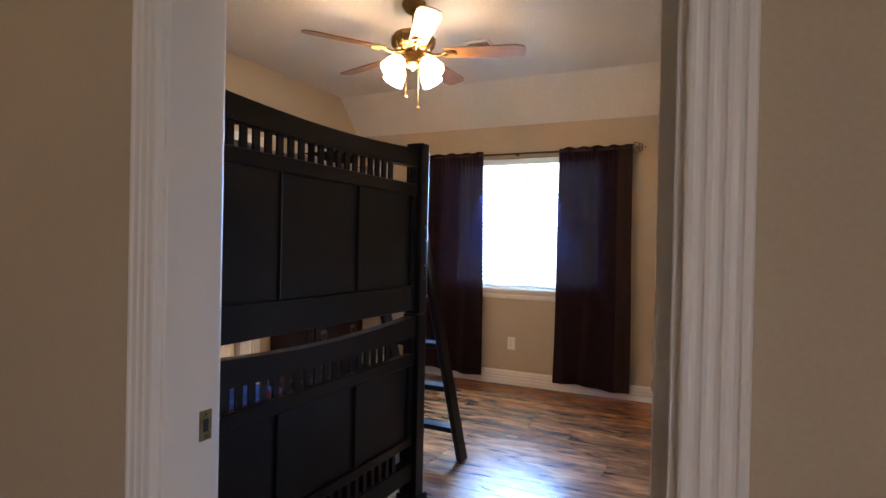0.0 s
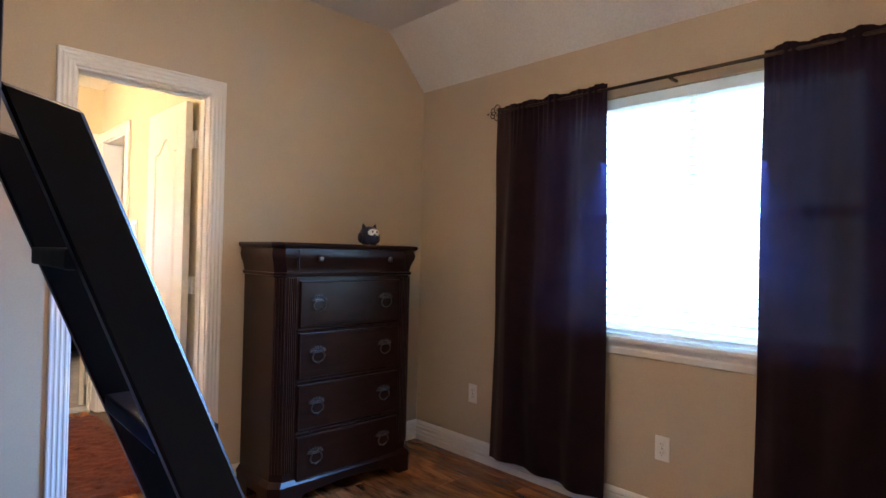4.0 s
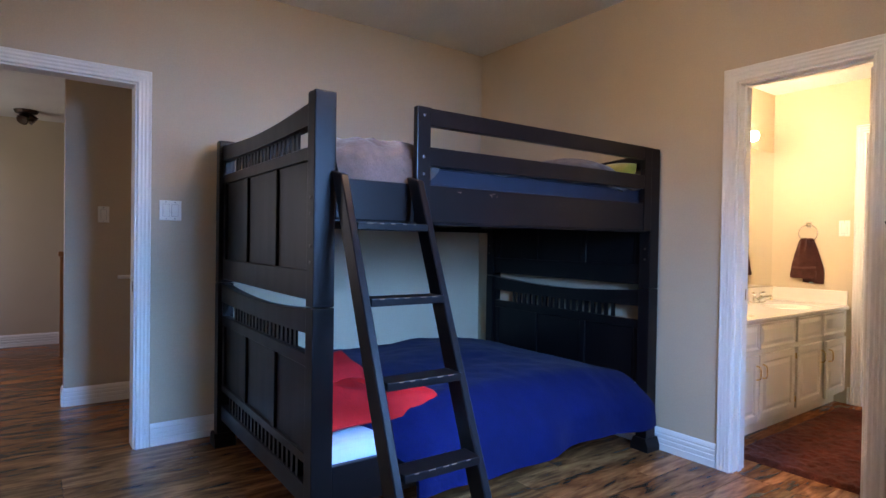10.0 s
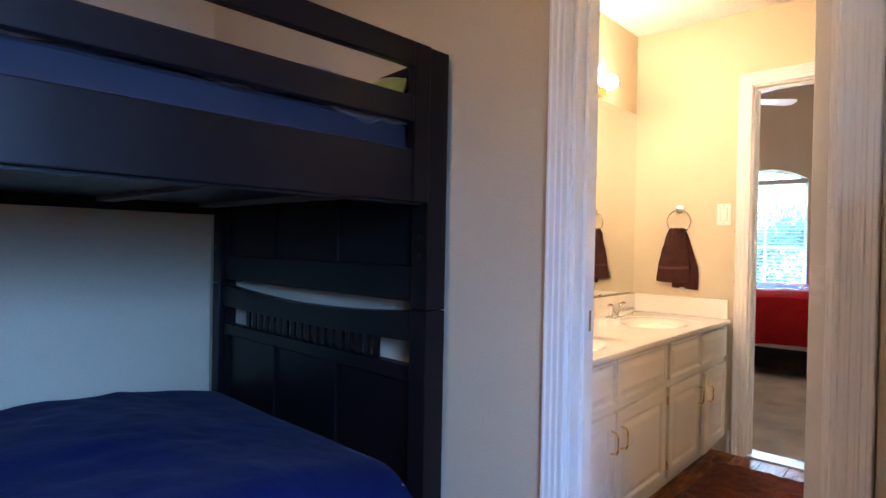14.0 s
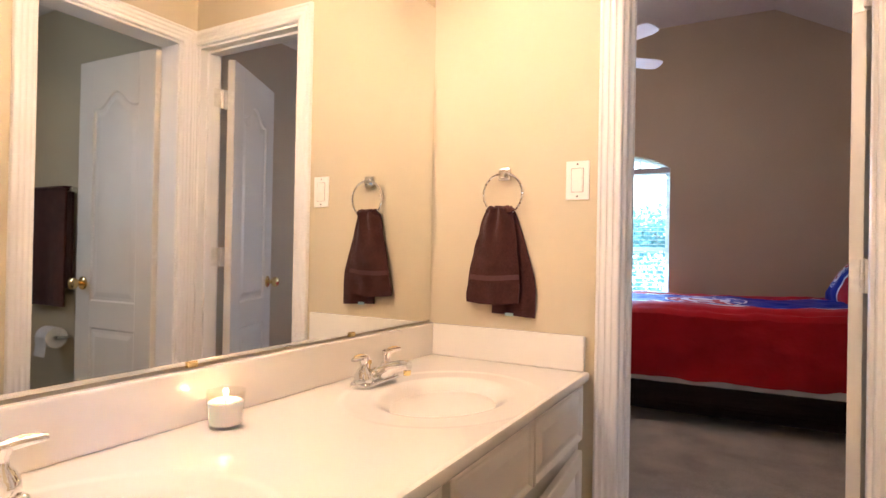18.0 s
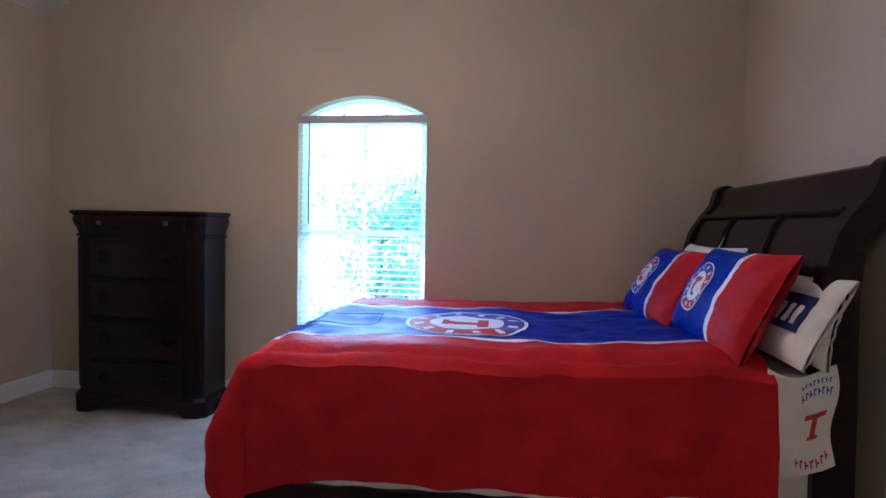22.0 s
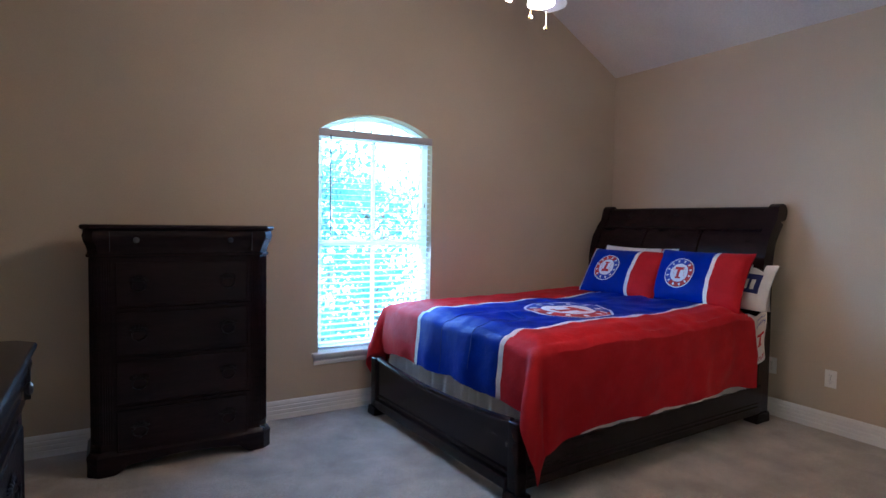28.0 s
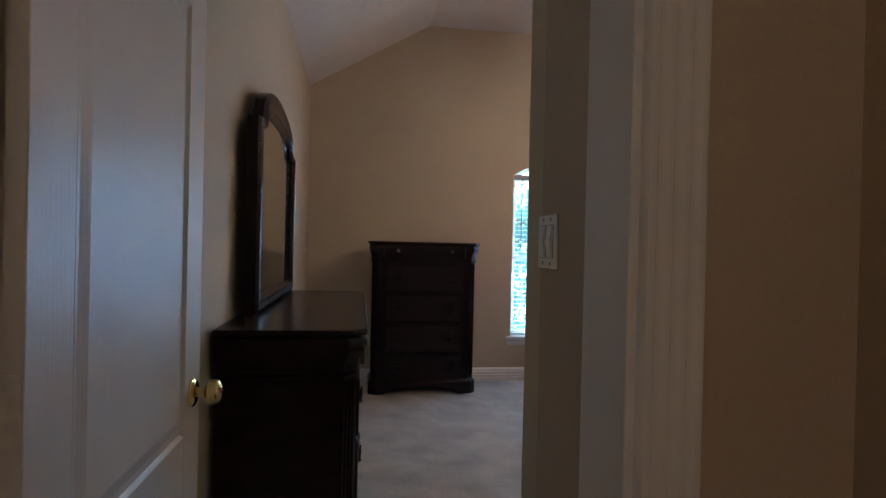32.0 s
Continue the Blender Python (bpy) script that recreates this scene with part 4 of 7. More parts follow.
# ---- bunk room: bunk bed ----
def bunk_bed():
    W, L, P = 1.47, 2.10, 0.085
    hw, hl = W / 2, L / 2
    o = thing("bunk_bed", pose(-1.548, 1.818, 0, 0, 0, -1.25), "espresso-stained wooden bunk bed with panelled ends and a leaning ladder", "bunk bed")

    def end(y0, y1, yi):
        """A panelled end between y0 and y1."""
        for sx in (-1, 1):
            x0, x1 = sorted((sx * (hw - 0.009), sx * (hw - P + 0.004)))
            part("post", boxed(x0, x1, y0, y1, 0.03, 0.929, 0.004, 2), ESPRESSO, o)
            part("post", boxed(x0, x1, y0, y1, 0.932, 1.735, 0.006, 2), ESPRESSO, o)
            part("foot", prismed([(x0 - 0.022, 0), (x1 + 0.022, 0), (x1 + 0.022, 0.03), (x1 + 0.004, 0.075), (x0 - 0.004, 0.075), (x0 - 0.022, 0.03)], "y", y0 - 0.015, y1 + 0.015), ESPRESSO, o)
        a, b = -hw + P - 0.004, hw - P + 0.004
        ya, yb = y0 + 0.022, y1 - 0.022
        n = 24

        def sag(z, depth):
            return [(a + (b - a) * i / n, z - depth * math.sin(math.pi * i / n)) for i in range(n + 1)]
        for lo, hi, tz, dep in ((1.540, 1.622, 1.706, 0.028), (0.744, 0.826, 0.922, 0.032)):
            top = sag(tz, dep)
            under = sag(hi, 0.012)
            part("curved_top_rail", prismed([*top, *reversed(under)], "y", ya - 0.004, yb + 0.004), ESPRESSO, o)
            # slats with a wide gap at either side
            k = 18
            g0, g1 = -0.447, 0.447
            for i in range(k):
                x = g0 + (g1 - g0) * i / (k - 1)
                part("slat", boxed(x - 0.0134, x + 0.0134, (ya + yb) / 2 - 0.005, (ya + yb) / 2 + 0.005, lo - 0.004, hi - 0.004), ESPRESSO, o)
            part("rail", boxed(a, b, ya, yb, lo - 0.052, lo, 0.003, 1), ESPRESSO, o)
            for x0, x1 in ((a, a + 0.012), (b - 0.012, b)):
                part("end_stile", boxed(x0, x1, ya + 0.001, yb - 0.001, lo, hi - 0.008, 0.002, 1), ESPRESSO, o)
        for z0, z1 in ((1.066, 1.488), (0.355, 0.692)):
            part("panel_board", boxed(a, b, (ya + yb) / 2 - 0.006, (ya + yb) / 2 + 0.006, z0 - 0.02, z1 + 0.02), ESPRESSO, o)
            for x in (a + (b - a) / 3, a + 2 * (b - a) / 3):
                part("muntin", boxed(x - 0.022, x + 0.022, ya + 0.002, yb - 0.002, z0, z1, 0.003, 1), ESPRESSO, o)
            for x0, x1 in ((a, a + 0.045), (b - 0.045, b)):
                part("stile", boxed(x0, x1, ya + 0.001, yb - 0.001, z0, z1, 0.003, 1), ESPRESSO, o)
        part("rail", boxed(a, b, ya, yb, 0.952, 1.066, 0.003, 1), ESPRESSO, o)
        part("rail", boxed(a, b, ya, yb, 0.315, 0.355, 0.003, 1), ESPRESSO, o)
        part("rail", boxed(a, b, ya, yb, 0.15, 0.235, 0.003, 1), ESPRESSO, o)
        for i in range(19):
            x = a + 0.15 + (b - a - 0.30) * i / 18
            part("slat", boxed(x - 0.0125, x + 0.0125, ya + 0.008, yb - 0.008, 0.233, 0.317), ESPRESSO, o)
        for sx in (-1, 1):
            for z in (1.28, 1.34, 1.10, 1.16):
                part("bolt", lathed([(0.0, 0.0), (0.006, 0.0), (0.006, 0.003), (0.0, 0.004)], pose(sx * (hw - 0.04), y0, z, 90), 8), PEWTER, o)
    end(-hl, -hl + P, 1)
    end(hl - P, hl, -1)
    # upper and lower side rails
    ye = hl - P
    for sx in (-1, 1):
        x0, x1 = sorted((sx * (hw - 0.010), sx * (hw - 0.042)))
        part("upper_side_rail", boxed(x0, x1, -ye, ye, 1.262, 1.418, 0.004, 2), ESPRESSO, o)
        part("lower_side_rail", boxed(x0, x1, -ye, ye, 0.17, 0.33, 0.004, 2), ESPRESSO, o)
        part("ledger", boxed(sx * (hw - 0.042) - 0.02, sx * (hw - 0.042) + 0.02, -ye, ye, 1.255, 1.285), ESPRESSO, o)
    pine = material("bare_pine", (0.19, 0.15, 0.115), rough=0.7, vary=0.15, scale=8)
    for y in (-ye + 0.02, -ye + 0.42, -ye + 0.92, -ye + 1.42, ye - 0.09):
        part("support_slat", boxed(-hw + 0.045, hw - 0.045, y, y + 0.065, 1.287, 1.303), pine, o)
    part("deck_board", boxed(-hw + 0.05, hw - 0.05, -ye, ye, 1.304, 1.318), ESPRESSO, o)
    # guard rail on the open side
    gx0, gx1 = hw - 0.035, hw - 0.004
    g = -hl + 0.43
    part("guard_upright", boxed(gx0 + 0.012, gx1 + 0.012, g, g + 0.066, 1.262, 1.735, 0.004, 2), ESPRESSO, o)
    part("guard_upright", boxed(gx0, gx1, ye - 0.065, ye, 1.262, 1.735, 0.004, 2), ESPRESSO, o)
    part("guard_top_rail", boxed(gx0, gx1, g + 0.066, ye - 0.065, 1.662, 1.735, 0.004, 2), ESPRESSO, o)
    part("guard_mid_rail", boxed(gx0, gx1, g + 0.066, ye - 0.065, 1.498, 1.575, 0.004, 2), ESPRESSO, o)
    for y, z in ((g + 0.033, 1.70), (g + 0.033, 1.53), (g + 0.033, 1.46)):
        part("bolt", lathed([(0.0, 0.0), (0.006, 0.0), (0.006, 0.003), (0.0, 0.004)], pose(gx1 + 0.012, y, z, 0, 90), 8), PEWTER, o)
    for y, z, w, h in ((g + 0.22, 1.396, 0.022, 0.003), (g + 0.232, 1.394, 0.006, 0.005), (g + 0.40, 1.394, 0.012, 0.004), (g + 0.415, 1.40, 0.016, 0.003), (g + 0.41, 1.386, 0.004, 0.008), (g + 0.44, 1.389, 0.005, 0.003), (g - 0.006, 1.405, 0.008, 0.012), (g - 0.003, 1.36, 0.004, 0.02)):
        part("scuff", boxed(hw - 0.0105, hw - 0.0092, y, y + w, z, z + h), WORN, o)
    # ladder leaning on the side rail
    lad = thing("bunk_ladder", pose(-1.548, 1.818, 0, 0, 0, -1.25), "espresso-stained wooden ladder with scuffed rungs leaning on the bunk", "ladder")
    top, foot = Vector((hw - 0.008, 0, 1.432)), Vector((1.348, 0, 0.0))
    for y in (-0.985, -0.66):
        bm = bmesh.new()
        vs = []
        for yy in (y, y + 0.03):
            for p, sk in ((top + Vector((0.0, 0, 0.01)), 0), (top + Vector((0.085, 0, -0.01)), 0), (foot + Vector((0.05, 0, 0)), 0.0), (foot + Vector((-0.045, 0, 0)), 0.0)):
                vs.append(bm.verts.new((p.x, yy + sk, p.z)))
        for q in ((0, 1, 2, 3), (4, 5, 6, 7), (0, 1, 5, 4), (1, 2, 6, 5), (2, 3, 7, 6), (3, 0, 4, 7)):
            bm.faces.new([vs[i] for i in q])
        bmesh.ops.bevel(bm, geom=bm.edges[:], offset=0.004, segments=1, affect="EDGES")
        part("stringer", bm, ESPRESSO, lad)
    for z in (1.235, 0.975, 0.715, 0.458, 0.195):
        k = (1.432 - z) / 1.432
        x = top.x + (foot.x - top.x) * k + 0.035
        t = part("rung", boxed(x - 0.045, x + 0.045, -0.955, -0.66, z - 0.014, z + 0.014, 0.004, 2), ESPRESSO, lad)
        for j in range(5):
            y = -0.93 + 0.05 * j + 0.02 * random.random()
            part("scuff", boxed(x + 0.0435, x + 0.0455, y, y + 0.006 + 0.02 * random.random(), z + 0.009, z + 0.0125), WORN, t)
    return o


bunk_bed()
BM = pose(-1.548, 1.818, 0, 0, 0, -1.25)


def cushion(u, v, w, l, h, k=0.35):
    """Upper half of a soft cushion over the unit square."""
    s = (math.sin(math.pi * min(max(u, 0), 1)) * math.sin(math.pi * min(max(v, 0), 1))) ** k
    return ((u - 0.5) * w, (v - 0.5) * l, h * s)


def mattress(name, m, w, l, z0, z1, mat, label):
    o = thing(name, m, label, "mattress")
    part("ticking", boxed(-w / 2, w / 2, -l / 2, l / 2, z0, z1, 0.045, 4), mat, o, "", True)
    for z in (z0 + 0.03, z1 - 0.03):
        part("piping", tubed([(-w / 2 + 0.03, -l / 2 - 0.001, z), (w / 2 - 0.03, -l / 2 - 0.001, z), (w / 2 + 0.001, -l / 2 + 0.03, z), (w / 2 + 0.001, l / 2 - 0.03, z), (w / 2 - 0.03, l / 2 + 0.001, z), (-w / 2 + 0.03, l / 2 + 0.001, z), (-w / 2 - 0.001, l / 2 - 0.03, z), (-w / 2 - 0.001, -l / 2 + 0.03, z)], 0.006, 6, True), mat, o)
    return o


mattress("upper_mattress", BM, 1.36, 1.90, 1.319, 1.525, MATTRESS_BLUE, "blue covered mattress on the upper bunk")
mattress("lower_mattress", BM, 1.36, 1.92, 0.20, 0.40, material("pale_blue_ticking", (0.34, 0.38, 0.44), rough=0.85, vary=0.08, scale=9, bump=0.3, bump_scale=50), "pale blue-grey mattress on the lower bunk")

# fleece blanket over the foot half of the upper bunk, folded roll near the ladder
fl = thing("fleece_blanket", BM, "crumpled taupe fleece blanket on the upper bunk", "blanket")


def fleece(u, v):
    y = -0.945 + 1.86 * v
    drape = max(min(1.0, max(0.0, (-0.44 - y) * 8)), 0.20 + 0.14 * noise.noise((y * 3.0, 2.0, 8.0)))
    q = -0.66 + (1.325 + 0.135 * drape) * u
    x = min(q, 0.672)
    n1 = noise.noise((q * 3.2, y * 3.2, 1.0)) * 0.022 + noise.noise((q * 9, y * 7, 4.0)) * 0.016 + noise.noise((q * 22, y * 18, 2.0)) * 0.006 + 0.055 * (0.2 - abs(noise.noise((q * 6 + 2 * y, y * 5, 11.0)))) + 0.028 * (0.2 - abs(noise.noise((q * 15, y * 13 + q, 17.0))))
    crease = 0.014 * math.sin(26 * (y + 0.6 * q)) * math.exp(-(((y + 0.60) / 0.22) ** 2)) * max(0, u - 0.4)
    lift = 0.030 * math.exp(-(((y + 0.70) / 0.42) ** 4)) * (0.6 + 0.4 * u)
    over = max(0.0, q - 0.66)
    edge = min(1.0, v * 25) ** 0.5 * (min(1.0, max(0.0, 0.672 - q) * 10 + 0.25) ** 0.5)
    return (x + 0.016 * min(1, over * 20) + 0.05 * over, y, 1.498 + (0.050 + lift + n1 + crease) * edge - over * 0.9)


part("fleece", sheeted(fleece, 100, 130, -0.012), FLEECE, fl, "", True)
pw = thing("pillow", BM @ pose(0.28, 0.72, 1.535, 0, 0, 6), "taupe fleece pillow at the head of the upper bunk", "pillow")
part("case", sheeted(lambda u, v: (lambda c: (c[0], c[1], c[2] + 0.004 * noise.noise((u * 9, v * 9, 2))))(cushion(u, v, 0.62, 0.42, 0.14)), 30, 24, -0.02), FLEECE, pw, "", True)
YELLOW = material("yellow_plush", (0.55, 0.42, 0.05), rough=0.9, vary=0.15, scale=20, sheen=0.3)
yl = thing("plush_cushion", BM @ pose(0.50, 0.90, 1.545, 55, 0, 0), "small yellow plush cushion in the upper bunk corner", "cushion")
part("case", sheeted(lambda u, v: cushion(u, v, 0.26, 0.20, 0.06, 0.4), 14, 14, -0.03), YELLOW, yl, "", True)

# navy comforter on the lower bunk
cf = thing("navy_comforter", BM, "rumpled navy blue comforter spread over the lower bunk", "comforter")


def comforter(u, v):
    q = -0.70 + 1.92 * u                     # unfolded across; the foot corner is drawn back
    back = min(1.0, max(0.0, (q - 0.20) / 0.75))
    y0 = -0.94 + 0.30 * back * back * (3 - 2 * back)
    y = y0 + (0.94 - y0) * v
    over = max(0.0, q - 0.68)
    n1 = noise.noise((q * 2.3, y * 2.3, 7.0)) * 0.026 + noise.noise((q * 6.5, y * 6.5, 3.0)) * 0.009 + noise.noise((q * 14, y * 12, 5.0)) * 0.005
    puff = 0.078 + n1 + 0.03 * math.exp(-(((y - 0.15) / 0.55) ** 2)) * math.sin(math.pi * min(1, max(0, (q + 0.7) / 1.4)))
    ends = min(1.0, v * 9) ** 0.5 * (0.15 + 0.85 * min(1.0, (1 - v) * 4.5) ** 0.7)
    top = 0.395 + puff * ends * min(1.0, (q + 0.70) * 9) ** 0.5
    if over <= 0:
        roll = max(0.0, q - 0.54)
        return (q, y, top - roll * roll * 3.0)
    base = top - 0.059
    fall = min(1.0, over / 0.54) * (base - 0.165 - 0.03 * smooth(0.2, 0.95, y) - 0.02 * math.sin(5 * y))
    wav = 0.020 * math.sin(8.5 * y + 1) + 0.012 * math.sin(17 * y)
    x = 0.68 + 0.085 * math.sin(min(1.0, over * 4) * 1.57) + wav * min(1, over * 3) + 0.08 * fall
    return (x, y, max(0.03, base - fall))


part("cover", sheeted(comforter, 96, 96, -0.02), NAVY, cf, "", True)
part("hem_seam", tubed([tuple(Vector(comforter(0.985, 0.02 + 0.96 * k / 60)) + Vector((0.004, 0, 0))) for k in range(61)], 0.004, 6), NAVY, cf)
part("end_seam", tubed([tuple(Vector(comforter(0.05 + 0.90 * k / 60, 0.985)) + Vector((0, 0, 0.004))) for k in range(61)], 0.004, 6), NAVY, cf)

# red blanket heaped at the ladder end, in two rolls
rb = thing("red_blanket", BM, "bright red fleece blanket heaped on the navy comforter", "blanket")


def heap(u, v):
    """The upper part: a rounded heap against the bed end."""
    x = -0.20 + 0.52 * u
    y = -0.955 + (0.34 + 0.10 * u) * v
    body = math.sin(math.pi * min(1, max(0, 0.06 + 0.90 * u))) ** 0.6
    f = noise.noise((x * 5, y * 5, 2)) * 0.024 + noise.noise((x * 13, y * 9, 5)) * 0.012 + 0.02 * (0.2 - abs(noise.noise((x * 7 + y, y * 8, 9))))
    edge = min(1.0, (1 - v) * 4) ** 0.6
    return (x, y, 0.47 + (0.135 * body + f + 0.015) * edge)


def fold(u, v):
    """The lower part: a flat fold that runs out to a point along the bed."""
    x = 0.20 + 0.44 * u
    reach = 0.34 + 0.30 * smooth(0.15, 0.95, u) * (1 - 0.25 * smooth(0.9, 1.0, u))
    y = -0.955 + reach * v
    f = noise.noise((x * 6, y * 6, 7)) * 0.016 + 0.030 * (0.2 - abs(noise.noise((x * 8 - 3 * y, y * 7, 3))))
    edge = min(1.0, (1 - v) * 4) ** 0.6 * min(1.0, (1 - u) * 6 + 0.35) ** 0.6
    return (x, y, 0.475 + (0.050 * math.sin(math.pi * min(1, 0.25 + 0.6 * u)) + f + 0.012) * edge - 1.1 * max(0.0, x - 0.50) ** 1.5)


part("upper_roll", sheeted(heap, 36, 40, -0.015), RED, rb, "", True)
part("lower_fold", sheeted(fold, 36, 44, -0.015), RED, rb, "", True)
ws = thing("white_sheet", BM, "pale sheet showing at the foot of the lower bunk", "sheet")
def draped(u, v):
    q, y = 0.15 + 0.72 * u, -0.962 + 0.50 * v
    over = max(0.0, q - 0.60)
    return (min(q, 0.60) + 0.095 * math.sin(min(1.57, over * 14)), y, 0.412 + 0.006 * noise.noise((q * 5, y * 5, 0)) - 0.75 * max(0.0, over - 0.03) - 0.3 * min(over, 0.03))


part("cloth", sheeted(draped, 40, 26, -0.006), material("pale_blue_sheet", (0.36, 0.41, 0.48), rough=0.85, vary=0.06, scale=8), ws, "", True)

# ---- chests of drawers ----
def bail_pull(parent, x, y, z, s=1.0):
    """An ornate ring pull on a leafy back plate, facing -y."""
    metal = PEWTER if parent.data.materials[0] == CHERRY else DARK_PULL
    pl = part("handle_plate", boxed(x - 0.03 * s, x + 0.03 * s, y - 0.004, y, z + 0.012 * s, z + 0.026 * s, 0.003, 1), metal, parent, "antique pewter ring pull")
    for k in range(9):
        a = math.pi * k / 8
        part("leaf", lathed([(0.0, -0.002), (0.006 * s, 0.0), (0.004 * s, 0.010 * s), (0.0, 0.018 * s)], pose(x + 0.032 * s * math.cos(a), y - 0.003, z + 0.020 * s + 0.012 * s * math.sin(a), 0, 90 - math.degrees(a), 0), 6), metal, pl)
    part("ring", tubed([(x + 0.034 * s * math.cos(a), y - 0.012 - 0.003 * math.sin(a), z - 0.006 * s + 0.028 * s * math.sin(a)) for a in [math.pi * (0.75 + 1.5 * i / 22) for i in range(23)]], 0.0038 * s, 6), metal, pl)
    part("drop", lathed([(0.0, -0.006), (0.007 * s, 0.0), (0.0, 0.006)], pose(x, y - 0.013, z - 0.035 * s), 8), metal, pl)


def rosette_knob(parent, x, y, z):
    k = part("knob", lathed([(0.006, 0), (0.006, 0.010), (0.015, 0.014), (0.016, 0.020), (0.010, 0.026), (0.0, 0.027)], pose(x, y, z, 90), 12), PEWTER, parent, "antique pewter rosette knob", True)
    for a in range(8):
        part("petal", lathed([(0.0, 0.0), (0.004, 0.002), (0.0, 0.006)], pose(x + 0.012 * math.cos(a * 0.785), y - 0.019, z + 0.012 * math.sin(a * 0.785), 90), 6), PEWTER, k)


def cant(x0, x1, y0, y1, c):
    """A plan outline with the two front (-y) corners canted."""
    return [(x0, y1), (x0, y0 + c), (x0 + c, y0), (x1 - c, y0), (x1, y0 + c), (x1, y1)]


def moulded_ring(w, d, c, steps):
    """A moulding round three sides of a chest: steps of (z, how far it stands out)."""
    bm = bmesh.new()
    rings = []
    for z, e in steps:
        rings.append([bm.verts.new((x, y, z)) for x, y in cant(-w / 2 - e, w / 2 + e, -e, d, c)])
    for a, b in zip(rings, rings[1:]):
        for i in range(6):
            k = (i + 1) % 6
            bm.faces.new((a[i], a[k], b[k], b[i]))
    bm.faces.new(rings[0])
    bm.faces.new(rings[-1])
    return bm


def chest(name, m, w, d, h, mat, label, rows, group=""):
    """A tall chest: bracket base, canted fluted corners, drawers with ring pulls, a bombe frieze drawer and a top. Front faces -y, back at y = d."""
    o = thing(name, m, label, "chest of drawers", group)
    c = 0.045
    b0, f0, t0 = 0.115, h - 0.155, h - 0.024
    part("carcass", prismed(cant(-w / 2, w / 2, 0, d, c), "z", b0, f0), mat, o)
    # base with bracket feet
    part("base_moulding", moulded_ring(w, d, c, [(b0 - 0.025, 0.020), (b0 - 0.010, 0.020), (b0, 0.013), (b0 + 0.012, 0.004), (b0 + 0.014, 0.0)]), mat, o)
    n = 24

    def apron(u):
        k = abs(u - 0.5) * 2
        return 0.0 if k > 0.78 else 0.055 * min(1.0, (0.78 - k) / 0.10) ** 0.6 + 0.012 * math.cos(math.pi * k)
    fw = w / 2 + 0.018 - c
    low = [(-fw + 2 * fw * i / n, max(0.0, apron(i / n))) for i in range(n + 1)]
    part("front_apron", prismed([*low, (fw, b0 - 0.02), (-fw, b0 - 0.02)], "y", -0.018, 0.012), mat, o)
    for s in (-1, 1):
        part("bracket_foot", prismed([(s * fw, -0.018), (s * (w / 2 + 0.018), c - 0.018), (s * (w / 2 + 0.018), c + 0.09), (s * (w / 2 - 0.01), c + 0.09), (s * (w / 2 - 0.03), c), (s * (fw - 0.005), 0.012)], "z", 0, b0 - 0.02), mat, o)
        part("bracket_foot", boxed(min(s * (w / 2 + 0.016), s * (w / 2 - 0.02)), max(s * (w / 2 + 0.016), s * (w / 2 - 0.02)), d - 0.12, d, 0, b0 - 0.02), mat, o)
        part("side_skirt", boxed(min(s * (w / 2 + 0.014), s * (w / 2 - 0.01)), max(s * (w / 2 + 0.014), s * (w / 2 - 0.01)), c + 0.09, d - 0.12, 0.05, b0 - 0.02), mat, o)
        # fluted cants
        for i in range(4):
            k = (i + 0.5) / 4
            x, y = s * (w / 2 - c + c * k), c * k
            part("flute", tubed([(x + s * 0.0015, y - 0.0015, b0 + 0.30 if i < 0 else b0 + 0.05), (x + s * 0.0015, y - 0.0015, f0 - 0.02)], 0.0052, 6), mat, o)
        # fluted pilaster strips beside the drawers
        for i in range(5):
            x = s * (w / 2 - c - 0.008 - 0.0105 * i)
            part("reed", tubed([(x, -0.0005, b0 + 0.05), (x, -0.0005, f0 - 0.02)], 0.0046, 6), mat, o)
    # drawers
    dw = w / 2 - c - 0.068
    z = f0 - 0.035
    for hh in rows:
        dr = part("drawer_front", boxed(-dw, dw, -0.012, 0.004, z - hh, z, 0.004, 2), mat, o)
        for s in (-1, 1):
            part("drawer_bead", tubed([(s * (dw - 0.006), -0.0125, z - hh + 0.006), (s * (dw - 0.006), -0.0125, z - 0.006)], 0.003, 6), mat, dr)
        for zz in (z - hh + 0.006, z - 0.006):
            part("drawer_bead", tubed([(-dw + 0.006, -0.0125, zz), (dw - 0.006, -0.0125, zz)], 0.003, 6), mat, dr)
        for s in (-1, 1):
            bail_pull(dr, s * dw * 0.67, -0.012, z - hh * 0.50)
        z -= hh
        part("divider_bead", tubed([(-dw - 0.01, -0.004, z - 0.014), (dw + 0.01, -0.004, z - 0.014)], 0.007, 6), mat, o)
        z -= 0.028
    # bombe frieze with a hidden drawer, and the top
    part("frieze", moulded_ring(w, d, c, [(f0 - 0.012, 0.0), (f0 - 0.008, 0.010), (f0 + 0.004, 0.012), (f0 + 0.008, 0.004), (f0 + 0.018, 0.004), (f0 + 0.045, 0.010), (f0 + 0.075, 0.022), (f0 + 0.100, 0.027), (f0 + 0.118, 0.022), (f0 + 0.126, 0.022), (t0, 0.030)]), mat, o, "", True)
    part("top", moulded_ring(w, d, c, [(t0, 0.030), (t0 + 0.006, 0.036), (t0 + 0.014, 0.038), (h - 0.002, 0.034), (h, 0.030)]), mat, o)
